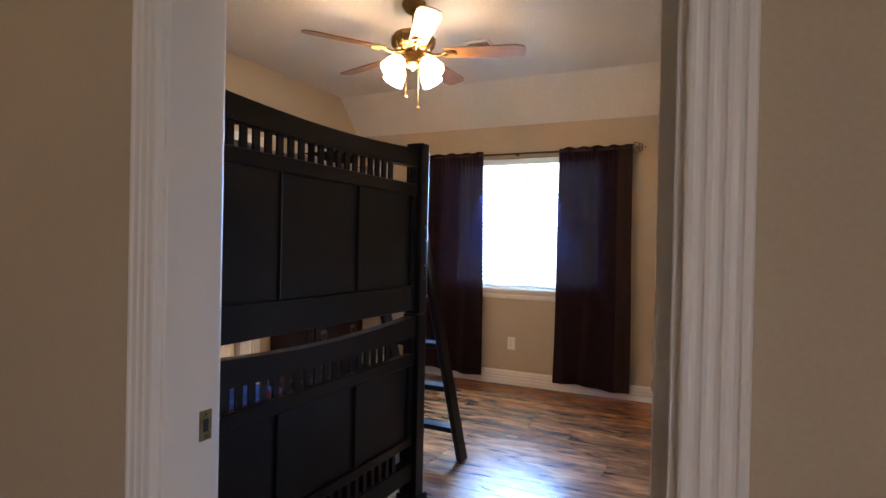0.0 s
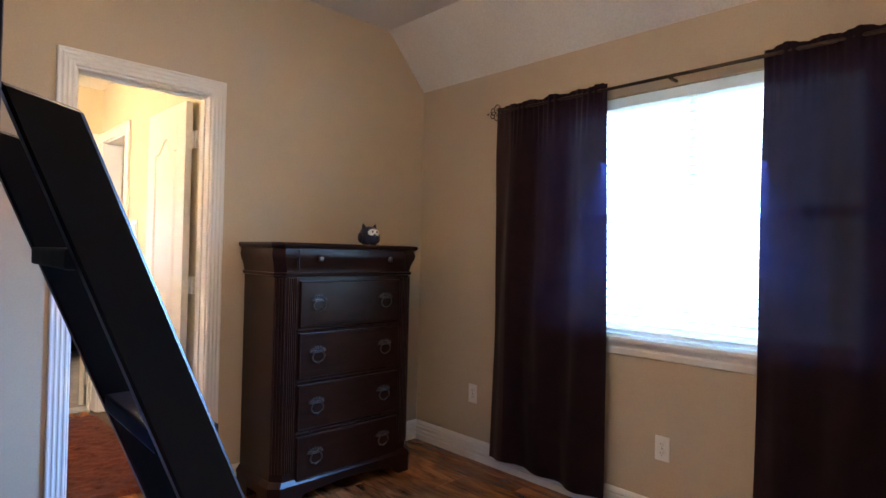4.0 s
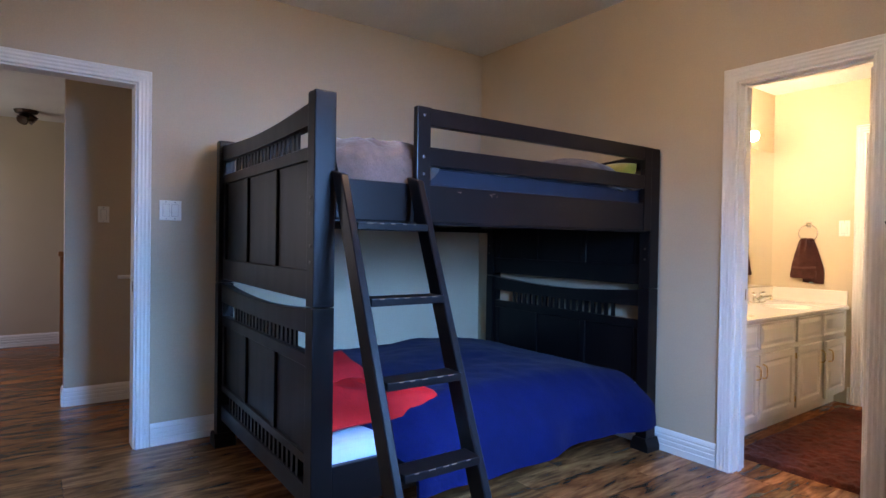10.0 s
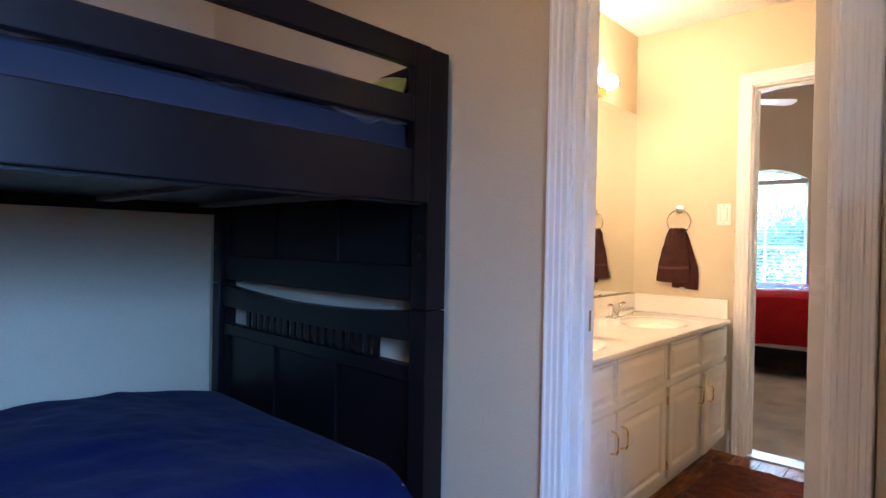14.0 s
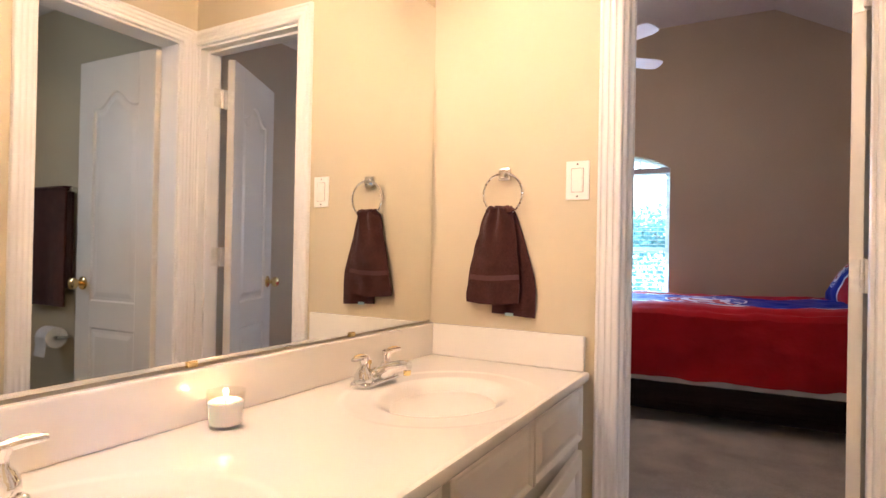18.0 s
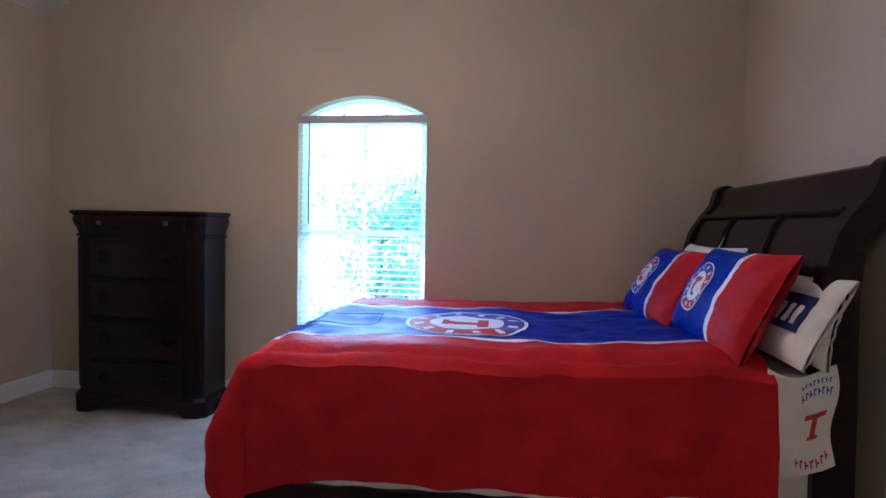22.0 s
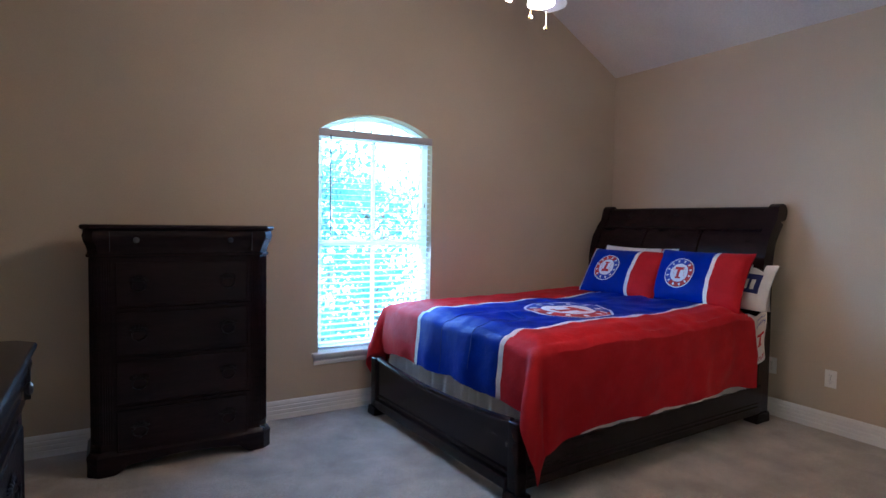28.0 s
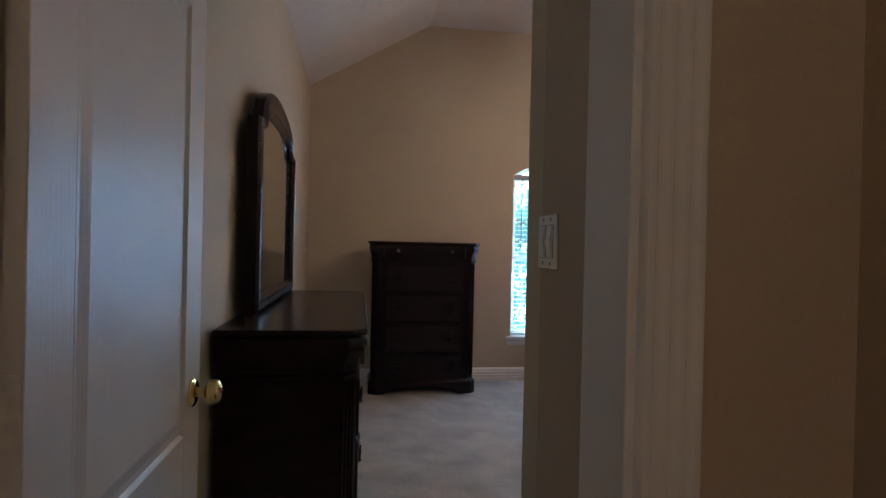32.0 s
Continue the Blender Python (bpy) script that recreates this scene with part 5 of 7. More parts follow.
    for s in (-1, 1):
        rosette_knob(o, s * (w * 0.5 - 0.21), -0.020, f0 + 0.078)
        part("frieze_joint", boxed(s * (dw + 0.02) - 0.0015, s * (dw + 0.02) + 0.0015, -0.030, -0.015, f0 + 0.02, f0 + 0.12), SLOT, o)
    return o


chest("chest_of_drawers", pose(0.836, 2.492, 0), 0.862, 0.365, 1.293, CHERRY, "dark cherry chest of drawers with pewter pulls beside the doorway", (0.232, 0.228, 0.228, 0.218))
chest("chest_of_drawers", pose(-2.578, 8.485, 0), 0.875, 0.285, 1.288, MAHOGANY, "dark mahogany chest of drawers beside the arched window", (0.228, 0.226, 0.226, 0.216))


# long dresser with mirror on the bedroom's west wall
def long_dresser():
    w, d, h = 1.47, 0.44, 0.985
    o = chest("dresser", pose(-3.135, 6.335, 0, 0, 0, 90), w, d, h, MAHOGANY, "long dark mahogany dresser with a polished top and ring pulls", (0.20, 0.20, 0.20))
    o["category"] = "dresser"
    return o


long_dresser()
dm = thing("dresser_mirror", pose(-3.53, 6.50, 0.986, 0, 0, 90), "arched dresser mirror in a dark carved mahogany frame", "mirror")


def mirror_outline(w, z1, crown, e):
    pts = [(-w / 2 - e, -e if e < 0 else 0.0), (w / 2 + e, -e if e < 0 else 0.0), (w / 2 + e, z1)]
    pts += [(w / 2 + e - 0.10, z1 + 0.012), (w / 2 + e - 0.115, z1 + 0.05)]
    a = w / 2 + e - 0.13
    pts += [(a * math.cos(t), z1 + 0.06 + (crown + e) * math.sin(t)) for t in [math.pi * i / 24 for i in range(1, 24)]]
    pts += [(-w / 2 - e + 0.115, z1 + 0.05), (-w / 2 - e + 0.10, z1 + 0.012), (-w / 2 - e, z1)]
    return pts


MW, MZ, MC = 1.16, 0.75, 0.125
outer, inner = mirror_outline(MW, MZ, MC, 0.0), mirror_outline(MW, MZ - 0.035, MC - 0.02, -0.068)
bm = bmesh.new()
sections = []
for k, y in ((0.0, 0.02), (0.0, -0.018), (0.25, -0.030), (0.5, -0.022), (0.75, -0.030), (1.0, -0.012), (1.0, 0.02)):
    sections.append([bm.verts.new((p[0] + (q[0] - p[0]) * k, y, p[1] + (q[1] - p[1]) * k)) for p, q in zip(outer, inner)])
for a, b in zip(sections, sections[1:] + sections[:1]):
    for i in range(len(outer)):
        k = (i + 1) % len(outer)
        bm.faces.new((a[i], a[k], b[k], b[i]))
part("carved_frame", bm, MAHOGANY, dm, "", True)
part("glass", prismed(inner, "y", -0.006, 0.006), MIRROR, dm, "clear mirror glass")
part("back_board", prismed(mirror_outline(MW, MZ, MC, -0.02), "y", 0.012, 0.024), MAHOGANY, dm)

# owl figure on the first chest, one plain shape
OWL = material("navy_glazed_ceramic", (0.012, 0.014, 0.045), rough=0.3, vary=0.2, scale=20, coat=0.3)
OWL_W = material("white_glaze", (0.75, 0.75, 0.73), rough=0.3)
OWL_O = material("orange_glaze", (0.70, 0.28, 0.04), rough=0.3)
owl = bmesh.new()
lathe(owl, [(0.0, 0.0), (0.030, 0.0), (0.052, 0.014), (0.060, 0.038), (0.056, 0.068), (0.044, 0.092), (0.022, 0.104), (0.0, 0.107)], None, 24)
for s in (-1, 1):
    lathe(owl, [(0.0, 0.03), (0.008, 0.018), (0.015, 0.0), (0.0, -0.01)], pose(s * 0.033, 0, 0.094, 0, s * 18), 10)
    lathe(owl, [(0.0, -0.008), (0.012, -0.004), (0.012, 0.004), (0.0, 0.006)], pose(s * 0.02, -0.028, 0.004), 8)
    bmesh.ops.create_uvsphere(owl, u_segments=12, v_segments=8, radius=1, matrix=pose(s * 0.056, 0, 0.042) @ Matrix.Diagonal((0.012, 0.024, 0.030, 1)))
base_faces = len(owl.faces)
bmesh.ops.create_uvsphere(owl, u_segments=18, v_segments=10, radius=1, matrix=pose(0, -0.046, 0.068) @ Matrix.Diagonal((0.036, 0.014, 0.024, 1)))
owl.faces.ensure_lookup_table()
white_faces = len(owl.faces)
bmesh.ops.create_cone(owl, segments=10, radius1=0.009, radius2=0.001, depth=0.022, cap_ends=True, matrix=pose(0, -0.064, 0.054, 115))
beak_faces = len(owl.faces)
for s in (-1, 1):
    bmesh.ops.create_uvsphere(owl, u_segments=10, v_segments=8, radius=0.0055, matrix=pose(s * 0.0135, -0.0585, 0.074))
owl.faces.ensure_lookup_table()
for i, f in enumerate(owl.faces):
    f.material_index = 0 if i < base_faces or i >= beak_faces else 1 if i < white_faces else 2
owl_ob = part("owl_figurine", owl, OWL, None, "", True)
owl_ob.data.materials.append(OWL_W)
owl_ob.data.materials.append(OWL_O)
owl_ob.matrix_world = pose(1.0, 2.58, 1.2935, 0, 0, -4)
tagged(owl_ob, "small navy ceramic owl figurine with white face", "figurine")

# ---- bathroom ----
CT_Z, CT_X = 0.745, -0.528
VY0, VY1 = BY_S + 0.002, BY_N - 0.002


def vanity():
    """A run of painted cabinet units under one worktop."""
    for (a, b), lab in zip(((3.02, 4.06), (4.06, 4.935)), ("near the bunk room", "near the bedroom")):
        o = thing("vanity_cabinet", pose(BX_W + 0.004, (a + b) / 2, 0), "off-white painted double-door vanity cabinet " + lab, "cabinet", "vanity units under the worktop")
        half = (b - a) / 2
        fx = -0.555 - (BX_W + 0.004)
        part("body", boxed(0, fx, -half, half, 0.09, CT_Z - 0.03), CABINET, o)
        part("toe_kick", boxed(0, fx - 0.06, -half, half, 0, 0.09), CABINET, o)
        for k in (0, 1):
            y0, y1 = (-half + 0.02, -0.006) if k == 0 else (0.006, half - 0.02)
            for nm, z0, z1 in (("door", 0.105, 0.515), ("drawer_front", 0.548, 0.712)):
                slab = bmesh.new()
                box(slab, fx, fx + 0.009, y0, y1, z0, z1)
                rim = 0.050 if nm == "door" else 0.012
                # a frame with a moulded inner edge round a raised field
                steps = ((0.0, 0.009), (0.0, 0.016), (0.003, 0.019), (rim - 0.006, 0.019), (rim, 0.0155), (rim + 0.005, 0.0105), (rim + 0.012, 0.0105), (rim + 0.034, 0.0185), (rim + 0.036, 0.0185))
                rings = [[slab.verts.new((fx + dep, y, z)) for y, z in ((y0 + ins, z0 + ins), (y1 - ins, z0 + ins), (y1 - ins, z1 - ins), (y0 + ins, z1 - ins))] for ins, dep in steps]
                for p, q in zip(rings, rings[1:]):
                    for i in range(4):
                        slab.faces.new((p[i], p[(i + 1) % 4], q[(i + 1) % 4], q[i]))
                slab.faces.new(rings[-1])
                swing = Matrix.Identity(4)
                if nm == "door" and k == 1 and a > 4:
                    swing = pose(fx, y1, 0, 0, 0, 3.0) @ pose(-fx, -y1, 0)
                slab.transform(swing)
                dr = part(nm, slab, CABINET, o)
                if nm == "door":
                    hy = y1 - 0.035 if k == 0 else y0 + 0.035
                    bm = tubed([(fx + 0.018, hy, 0.37), (fx + 0.040, hy, 0.375), (fx + 0.046, hy, 0.39), (fx + 0.046, hy, 0.435), (fx + 0.040, hy, 0.450), (fx + 0.018, hy, 0.455)], 0.0045, 8)
                    bm.transform(swing)
                    part("handle", bm, BRASS, dr, "brass bail handle")
                    for hz in (z0 + 0.06, z1 - 0.06):
                        yy = y0 - 0.004 if k == 0 else y1 + 0.004
                        part("hinge", boxed(fx + 0.001, fx + 0.014, yy - 0.005, yy + 0.005, hz - 0.02, hz + 0.02, 0.002, 1), BRASS, dr)


vanity()
top = thing("bathroom_worktop", pose(BX_W + 0.003, (VY0 + VY1) / 2, CT_Z), "cream cultured marble worktop with two moulded oval basins", "worktop")
hy = (VY1 - VY0) / 2
cx0, cx1 = 0.0, CT_X - BX_W - 0.003
SINKS = [3.55 - (VY0 + VY1) / 2, 4.47 - (VY0 + VY1) / 2]
SX, SA, SB = 0.325, 0.160, 0.205


def basin(x, y):
    """Depth of the worktop at (x, y): two bowls with soft rims, each in a barely sunken field."""
    z = 0.0
    for c in SINKS:
        r = math.hypot((x - SX) / SA, (y - c) / SB)
        field = -0.0018 * (1 - smooth(1.28, 1.38, math.hypot((x - SX) / (SA * 1.12), (y - c) / (SB * 1.05))))
        bowl = -0.128 * (1 - smooth(0.0, 1.06, r) ** 1.25)
        z = min(z, field + (bowl if r < 1.06 else 0.0))
    return z


NX, NY = 110, 360
part("counter", sheeted(lambda u, v: (cx0 + (cx1 - 0.012 - cx0) * u, -hy + 2 * hy * v, basin(cx0 + (cx1 - 0.012 - cx0) * u, -hy + 2 * hy * v)), NX, NY), CULTURED, top, "", True)
part("front_edge", prismed([(cx1 - 0.012, 0.0), (cx1 - 0.003, -0.002), (cx1, -0.008), (cx1, -0.022), (cx1 - 0.006, -0.030), (cx1 - 0.02, -0.032), (cx1 - 0.03, -0.032), (cx1 - 0.03, -0.012)], "y", -hy, hy), CULTURED, top, "", True)
part("backsplash", boxed(0.0, 0.022, -hy, hy, 0.0005, 0.110, 0.005, 2), CULTURED, top)
for s in (-1, 1):
    part("side_splash", boxed(0.0225, cx1 - 0.012, min(s * hy, s * (hy - 0.02)), max(s * hy, s * (hy - 0.02)), 0.0005, 0.110, 0.005, 2), CULTURED, top)
for c in SINKS:
    part("drain", lathed([(0.0, -0.118), (0.020, -0.118), (0.022, -0.121), (0.0, -0.122)], pose(SX, c, 0.0), 16), CHROME, top, "chrome drain")


def faucet(y):
    o = thing("faucet", pose(BX_W + 0.115, y, CT_Z), "chrome two-handle faucet with brass levers on the worktop", "faucet", "faucets on the vanity")
    part("base_plate", boxed(-0.026, 0.030, -0.078, 0.078, 0.0, 0.014, 0.007, 3), CHROME, o, "", True)
    part("base_rise", tubed([(0.0, -0.055, 0.012), (0.002, -0.02, 0.020), (0.004, 0.0, 0.024), (0.002, 0.02, 0.020), (0.0, 0.055, 0.012)], [0.016, 0.018, 0.021, 0.018, 0.016], 12), CHROME, o, "", True)
    part("spout", tubed([(0.0, 0, 0.020), (0.028, 0, 0.036), (0.060, 0, 0.050), (0.092, 0, 0.058), (0.108, 0, 0.058)], [0.022, 0.019, 0.016, 0.0145, 0.014], 14), CHROME, o, "", True)
    part("aerator", lathed([(0.0095, 0.0), (0.0105, 0.012), (0.0, 0.012)], pose(0.102, 0, 0.034), 12), BRASS, o)
    part("lift_rod", lathed([(0.0025, 0.0), (0.0025, 0.034), (0.006, 0.037), (0.0055, 0.045), (0.0, 0.047)], pose(-0.019, 0, 0.014), 8), BRASS, o, "brass lift rod")
    for s in (-1, 1):
        k = part("handle_body", lathed([(0.025, 0.0), (0.026, 0.008), (0.024, 0.020), (0.018, 0.032), (0.011, 0.040), (0.010, 0.052), (0.014, 0.060), (0.013, 0.069), (0.0, 0.073)], pose(0, s * 0.052, 0.012), 20), CHROME, o, "", True)
        part("lever", tubed([(0.0, s * 0.050, 0.076), (0.002, s * 0.068, 0.079), (0.005, s * 0.092, 0.080), (0.007, s * 0.108, 0.079)], [0.010, 0.0085, 0.0075, 0.005], 10), CHROME, k, "chrome lever with brass inlay", True)
        part("brass_inlay", tubed([(0.001, s * 0.058, 0.084), (0.003, s * 0.076, 0.0855), (0.0055, s * 0.098, 0.0845)], [0.0035, 0.0045, 0.0030], 8), BRASS, k, "brass inlay strip", True)


faucet(SINKS[0] + (VY0 + VY1) / 2)
faucet(SINKS[1] + (VY0 + VY1) / 2)

# candle in a glass
cd = thing("votive_candle", pose(-1.01, 4.0, CT_Z), "lit white candle in a clear glass cup on the worktop", "candle")
GLASS = bpy.data.materials.new("clear_glass")
GLASS.use_nodes = True
gt = GLASS.node_tree
gt.nodes.remove(gt.nodes["Principled BSDF"])
clear, shine, blend = gt.nodes.new("ShaderNodeBsdfTransparent"), gt.nodes.new("ShaderNodeBsdfGlossy"), gt.nodes.new("ShaderNodeMixShader")
clear.inputs[0].default_value, shine.inputs["Roughness"].default_value = (0.97, 0.98, 0.97, 1), 0.02
blend.inputs[0].default_value = 0.09
for a, b in ((clear.outputs[0], blend.inputs[1]), (shine.outputs[0], blend.inputs[2]), (blend.outputs[0], gt.nodes["Material Output"].inputs[0])):
    gt.links.new(a, b)
part("glass_cup", lathed([(0.0, 0.0), (0.030, 0.0), (0.033, 0.004), (0.039, 0.072), (0.0365, 0.072), (0.031, 0.006), (0.0, 0.006)], None, 28), GLASS, cd, "clear glass cup", True).visible_shadow = False
WAX = material("white_wax", (0.90, 0.87, 0.78), rough=0.4, vary=0.03)
WAX.node_tree.nodes["Principled BSDF"].inputs["Subsurface Weight"].default_value = 0.6
WAX.node_tree.nodes["Principled BSDF"].inputs["Subsurface Radius"].default_value = (0.02, 0.014, 0.008)
part("wax", lathed([(0.0, 0.007), (0.0305, 0.007), (0.0338, 0.050), (0.029, 0.053), (0.012, 0.047), (0.0, 0.046)], None, 24), WAX, cd, "", True)
part("wick", tubed([(0, 0, 0.045), (0.001, 0, 0.054)], 0.0012, 5), SLOT, cd)
lamp("candle_light", "POINT", pose(-1.01, 4.0, CT_Z + 0.060), 0.10, (1.0, 0.62, 0.28), 0.006)
part("flame", lathed([(0.0, 0.0), (0.0035, 0.004), (0.002, 0.011), (0.0, 0.016)], pose(0.001, 0, 0.053), 8), glow("candle_flame", (1.0, 0.62, 0.22), 30), cd)

# mirror, light bar
mir = thing("bathroom_mirror", pose(BX_W + 0.002, 0, 0), "large frameless wall mirror above the vanity", "mirror")
part("glass", boxed(0.0, 0.006, BY_S + 0.03, BY_N - 0.006, 0.862, 1.965, 0.0015, 1), MIRROR, mir, "clear mirror glass")
for y in (3.45, 3.98, 4.50):
    part("clip", boxed(0.0, 0.012, y - 0.012, y + 0.012, 0.857, 0.870, 0.002, 1), BRASS, mir, "brass mirror clip")
bar = thing("vanity_light_bar", pose(BX_W + 0.002, 3.995, 2.03), "polished brass light bar with six lit globe bulbs", "light bar")
part("back_plate", boxed(0.0, 0.035, -0.47, 0.47, -0.055, 0.055, 0.008, 2), BRASS, bar)
for i in range(6):
    y = -0.395 + 0.158 * i
    s = part("socket", lathed([(0.026, 0.0), (0.026, 0.008), (0.020, 0.012), (0.019, 0.026), (0.0, 0.026)], pose(0.035, y, 0.0, 0, 90), 16), BRASS, bar)
    bm = bmesh.new()
    bmesh.ops.create_uvsphere(bm, u_segments=20, v_segments=14, radius=0.040, matrix=pose(0.092, y, 0.0))
    part("globe_bulb", bm, BULB_BATH, s, "lit frosted globe bulb", True)


# towel ring with a folded hand towel
ring = thing("towel_ring", pose(-0.815, BY_N, 1.362), "chrome towel ring on a square wall mount", "towel ring")
part("mount", boxed(-0.021, 0.021, -0.016, 0.0, -0.021, 0.021, 0.005, 2), CHROME, ring)
part("post", boxed(-0.009, 0.009, -0.034, -0.014, -0.014, 0.008, 0.003, 1), CHROME, ring)
part("ring", tubed([(0.068 * math.cos(a), -0.026, -0.066 + 0.068 * math.sin(a)) for a in [2 * math.pi * i / 36 for i in range(36)]], 0.004, 8, True), CHROME, ring, "", True)


def hand_towel(nm, m, label, wide=0.185, drop=0.30, drop2=0.335):
    o = thing(nm, m, label, "towel")

    def flare(v):
        return 0.50 + 0.50 * min(1.0, v / 0.75) ** 0.7

    def front(u, v):
        x = (u - 0.5) * wide * flare(v)
        gather = max(0.0, 1 - 2.2 * v)
        f = 0.010 * math.sin(u * 15 + 0.6) * gather + 0.006 * math.sin(u * 6.5 + 1.1) * (1 - 0.5 * v) + 0.005 * noise.noise((u * 4, v * 5, 1))
        belly = 0.014 * math.sin(math.pi * min(1, 0.15 + v * 0.9)) * math.sin(math.pi * u) ** 0.5
        return (x - 0.012 - 0.016 * v + 0.004 * noise.noise((v * 6, u * 2, 4)), -0.038 - belly + f, -v * drop + 0.008 * math.sin(u * 3.1) * (v < 0.15) - 0.006 * math.sin(u * 4) * v)

    def back(u, v):
        x = (u - 0.5) * wide * 0.80 * flare(v)
        return (x + 0.040 * min(1, v * 1.6), -0.014 - 0.006 * math.sin(u * 8 + 2) * v, -v * drop2 - 0.008 * u * v)
    part("front_fold", sheeted(front, 48, 60, -0.010), TOWEL, o, "", True)
    part("back_fold", sheeted(back, 30, 40, -0.008), TOWEL, o, "", True)
    part("top_fold", tubed([(wide * 0.24 * math.sin(0.5 * math.pi * (k / 8 - 1)) - 0.008, -0.027, 0.002 + 0.005 * math.sin(k * 1.9)) for k in range(17)], [0.008 + 0.008 * math.sin(math.pi * (k + 0.5) / 17) for k in range(17)], 8), TOWEL, o, "", True)
    part("woven_band", sheeted(lambda u, v: (lambda c: (c[0], c[1] - 0.0022, c[2]))(front(0.006 + 0.988 * u, 0.69 + 0.055 * v)), 48, 3), material("brown_woven_band", (0.085, 0.030, 0.024), rough=0.8, fine=0.2, fine_scale=300), o)
    part("care_tag", boxed(0.012, 0.040, -0.016, -0.014, -drop2 - 0.006, -drop2 + 0.004), material("pale_teal_tag", (0.35, 0.6, 0.6), rough=0.7), o)
    return o


hand_towel("hand_towel", pose(-0.815, BY_N, 1.240), "dark brown terry hand towel draped through the ring")


# switches and outlets
# grey that puts the recess shade round each rocker into colour
RECESS_SHADE = material("rocker_recess_shade", (0.30, 0.28, 0.26), rough=0.6)


def plate(nm, m, label, gangs=1, kind="switch"):
    """A wall plate on a wall facing -y, in local x and z."""
    o = thing(nm, m, label, kind)
    w = 0.07 + 0.046 * (gangs - 1)
    part("cover_plate", boxed(-w / 2, w / 2, -0.006, 0.0, -0.057, 0.057, 0.003, 2), PLASTIC, o)
    for g in range(gangs):
        x = (g - (gangs - 1) / 2) * 0.046
        if kind == "switch":
            part("rocker_gap", boxed(x - 0.0182, x + 0.0182, -0.0072, -0.0055, -0.0352, 0.0352), RECESS_SHADE, o)
            part("rocker_frame", boxed(x - 0.017, x + 0.017, -0.0085, -0.0055, -0.034, 0.034, 0.001, 1), PLASTIC, o)
            part("rocker", prismed([(-0.0095, -0.031), (-0.012, 0.0), (-0.0095, 0.031), (-0.006, 0.031), (-0.006, -0.031)], "x", x - 0.0145, x + 0.0145), PLASTIC, o)
        else:
            for z in (-0.02, 0.02):
                part("receptacle", lathed([(0.0165, 0.0), (0.0165, 0.003), (0.0, 0.0035)], pose(x, -0.0055, z, 90), 16), PLASTIC, o)
                for dx in (-0.006, 0.006):
                    part("socket_slot", boxed(x + dx - 0.001, x + dx + 0.001, -0.0093, -0.0085, z - 0.002, z + 0.006), SLOT, o)
                part("socket_slot", lathed([(0.002, 0.0), (0.002, 0.001), (0.0, 0.001)], pose(x, -0.0085, z - 0.009, 90), 8), SLOT, o)
        for z in (-0.047, 0.047) if kind == "switch" else (0.0,):
            part("screw", lathed([(0.003, 0.0), (0.003, 0.001), (0.0, 0.0015)], pose(x, -0.006, z, 90), 8), PEWTER, o)
    return o


plate("light_switch", pose(-0.574, BY_N, 1.333) @ Matrix.Scale(1.06, 4), "white rocker switch beside the bathroom towel ring")
plate("light_switch", pose(BX_E, 4.06, 1.37, 0, 0, -90), "white double rocker switch beside the toilet room doorway", 2)
plate("light_switch", pose(X_W, 0.572, 1.338, 0, 0, 90), "white double rocker switch beside the hall doorway", 2)
plate("light_switch", pose(RX_W, 0.35, 1.34, 0, 0, 90), "white rocker switch on the hall wall")
plate("light_switch", pose(NOOK_X, 4.897, 1.278, 0, 0, -90), "white double rocker switch in the bedroom nook", 2)
plate("wall_outlet", pose(X_E, 1.162, 0.375, 0, 0, -90), "white duplex outlet under the wide window", 1, "outlet")
plate("wall_outlet", pose(X_E, 2.36, 0.40, 0, 0, -90), "tan-lit duplex outlet near the chest of drawers", 1, "outlet")
plate("wall_outlet", pose(RX_E, 7.02, 0.35, 0, 0, -90), "white duplex outlet beside the bed head", 1, "outlet")
plate("wall_outlet", pose(RX_E, 7.40, 0.355, 0, 0, -90), "white duplex outlet behind the bed head", 1, "outlet")

# strike plates
for m, lab in ((pose(-0.380 + 0.0165, Y_N + 0.088, 0.93, 0, 0, 90), "bathroom"), (pose(-0.445 + 0.0165, RY_S - 0.03, 0.93, 0, 0, 90), "bedroom"), (pose(-2.475, 0.405 - 0.0165, 0.905, 0, 0, 0), "hall")):
    o = thing("strike_plate", m, "worn brass strike plate in the " + lab + " door jamb", "strike plate")
    part("plate", boxed(-0.014, 0.014, -0.0015, 0.0, -0.029, 0.029), ANTIQUE, o)
    part("latch_hole", boxed(-0.006, 0.006, -0.0022, -0.0014, -0.012, 0.012), SLOT, o)
    for z in (-0.021, 0.021):
        part("screw", lathed([(0.003, 0.0), (0.003, 0.001), (0.0, 0.0012)], pose(0, -0.0015, z, 90), 8), PEWTER, o)

# shag rug
rug = thing("bath_rug", pose(-0.17, 3.94, 0.0), "rust brown shag bath rug on the wood floor", "rug")
rb_w, rb_l = 0.70, 1.62


def rug_z(u, v):
    e = min(1.0, min(u, 1 - u, (v) * 2.2, (1 - v) * 2.2) * 22)
    return ((u - 0.5) * rb_w + 0.008 * noise.noise((v * 30, 1, 0)), (v - 0.5) * rb_l + 0.008 * noise.noise((u * 20, 2, 0)), 0.002 + (0.020 + 0.008 * noise.noise((u * 16, v * 37, 3)) + 0.006 * noise.noise((u * 42, v * 97, 1))) * e)


part("rug_top", sheeted(rug_z, 70, 150), RUG, rug, "", True)

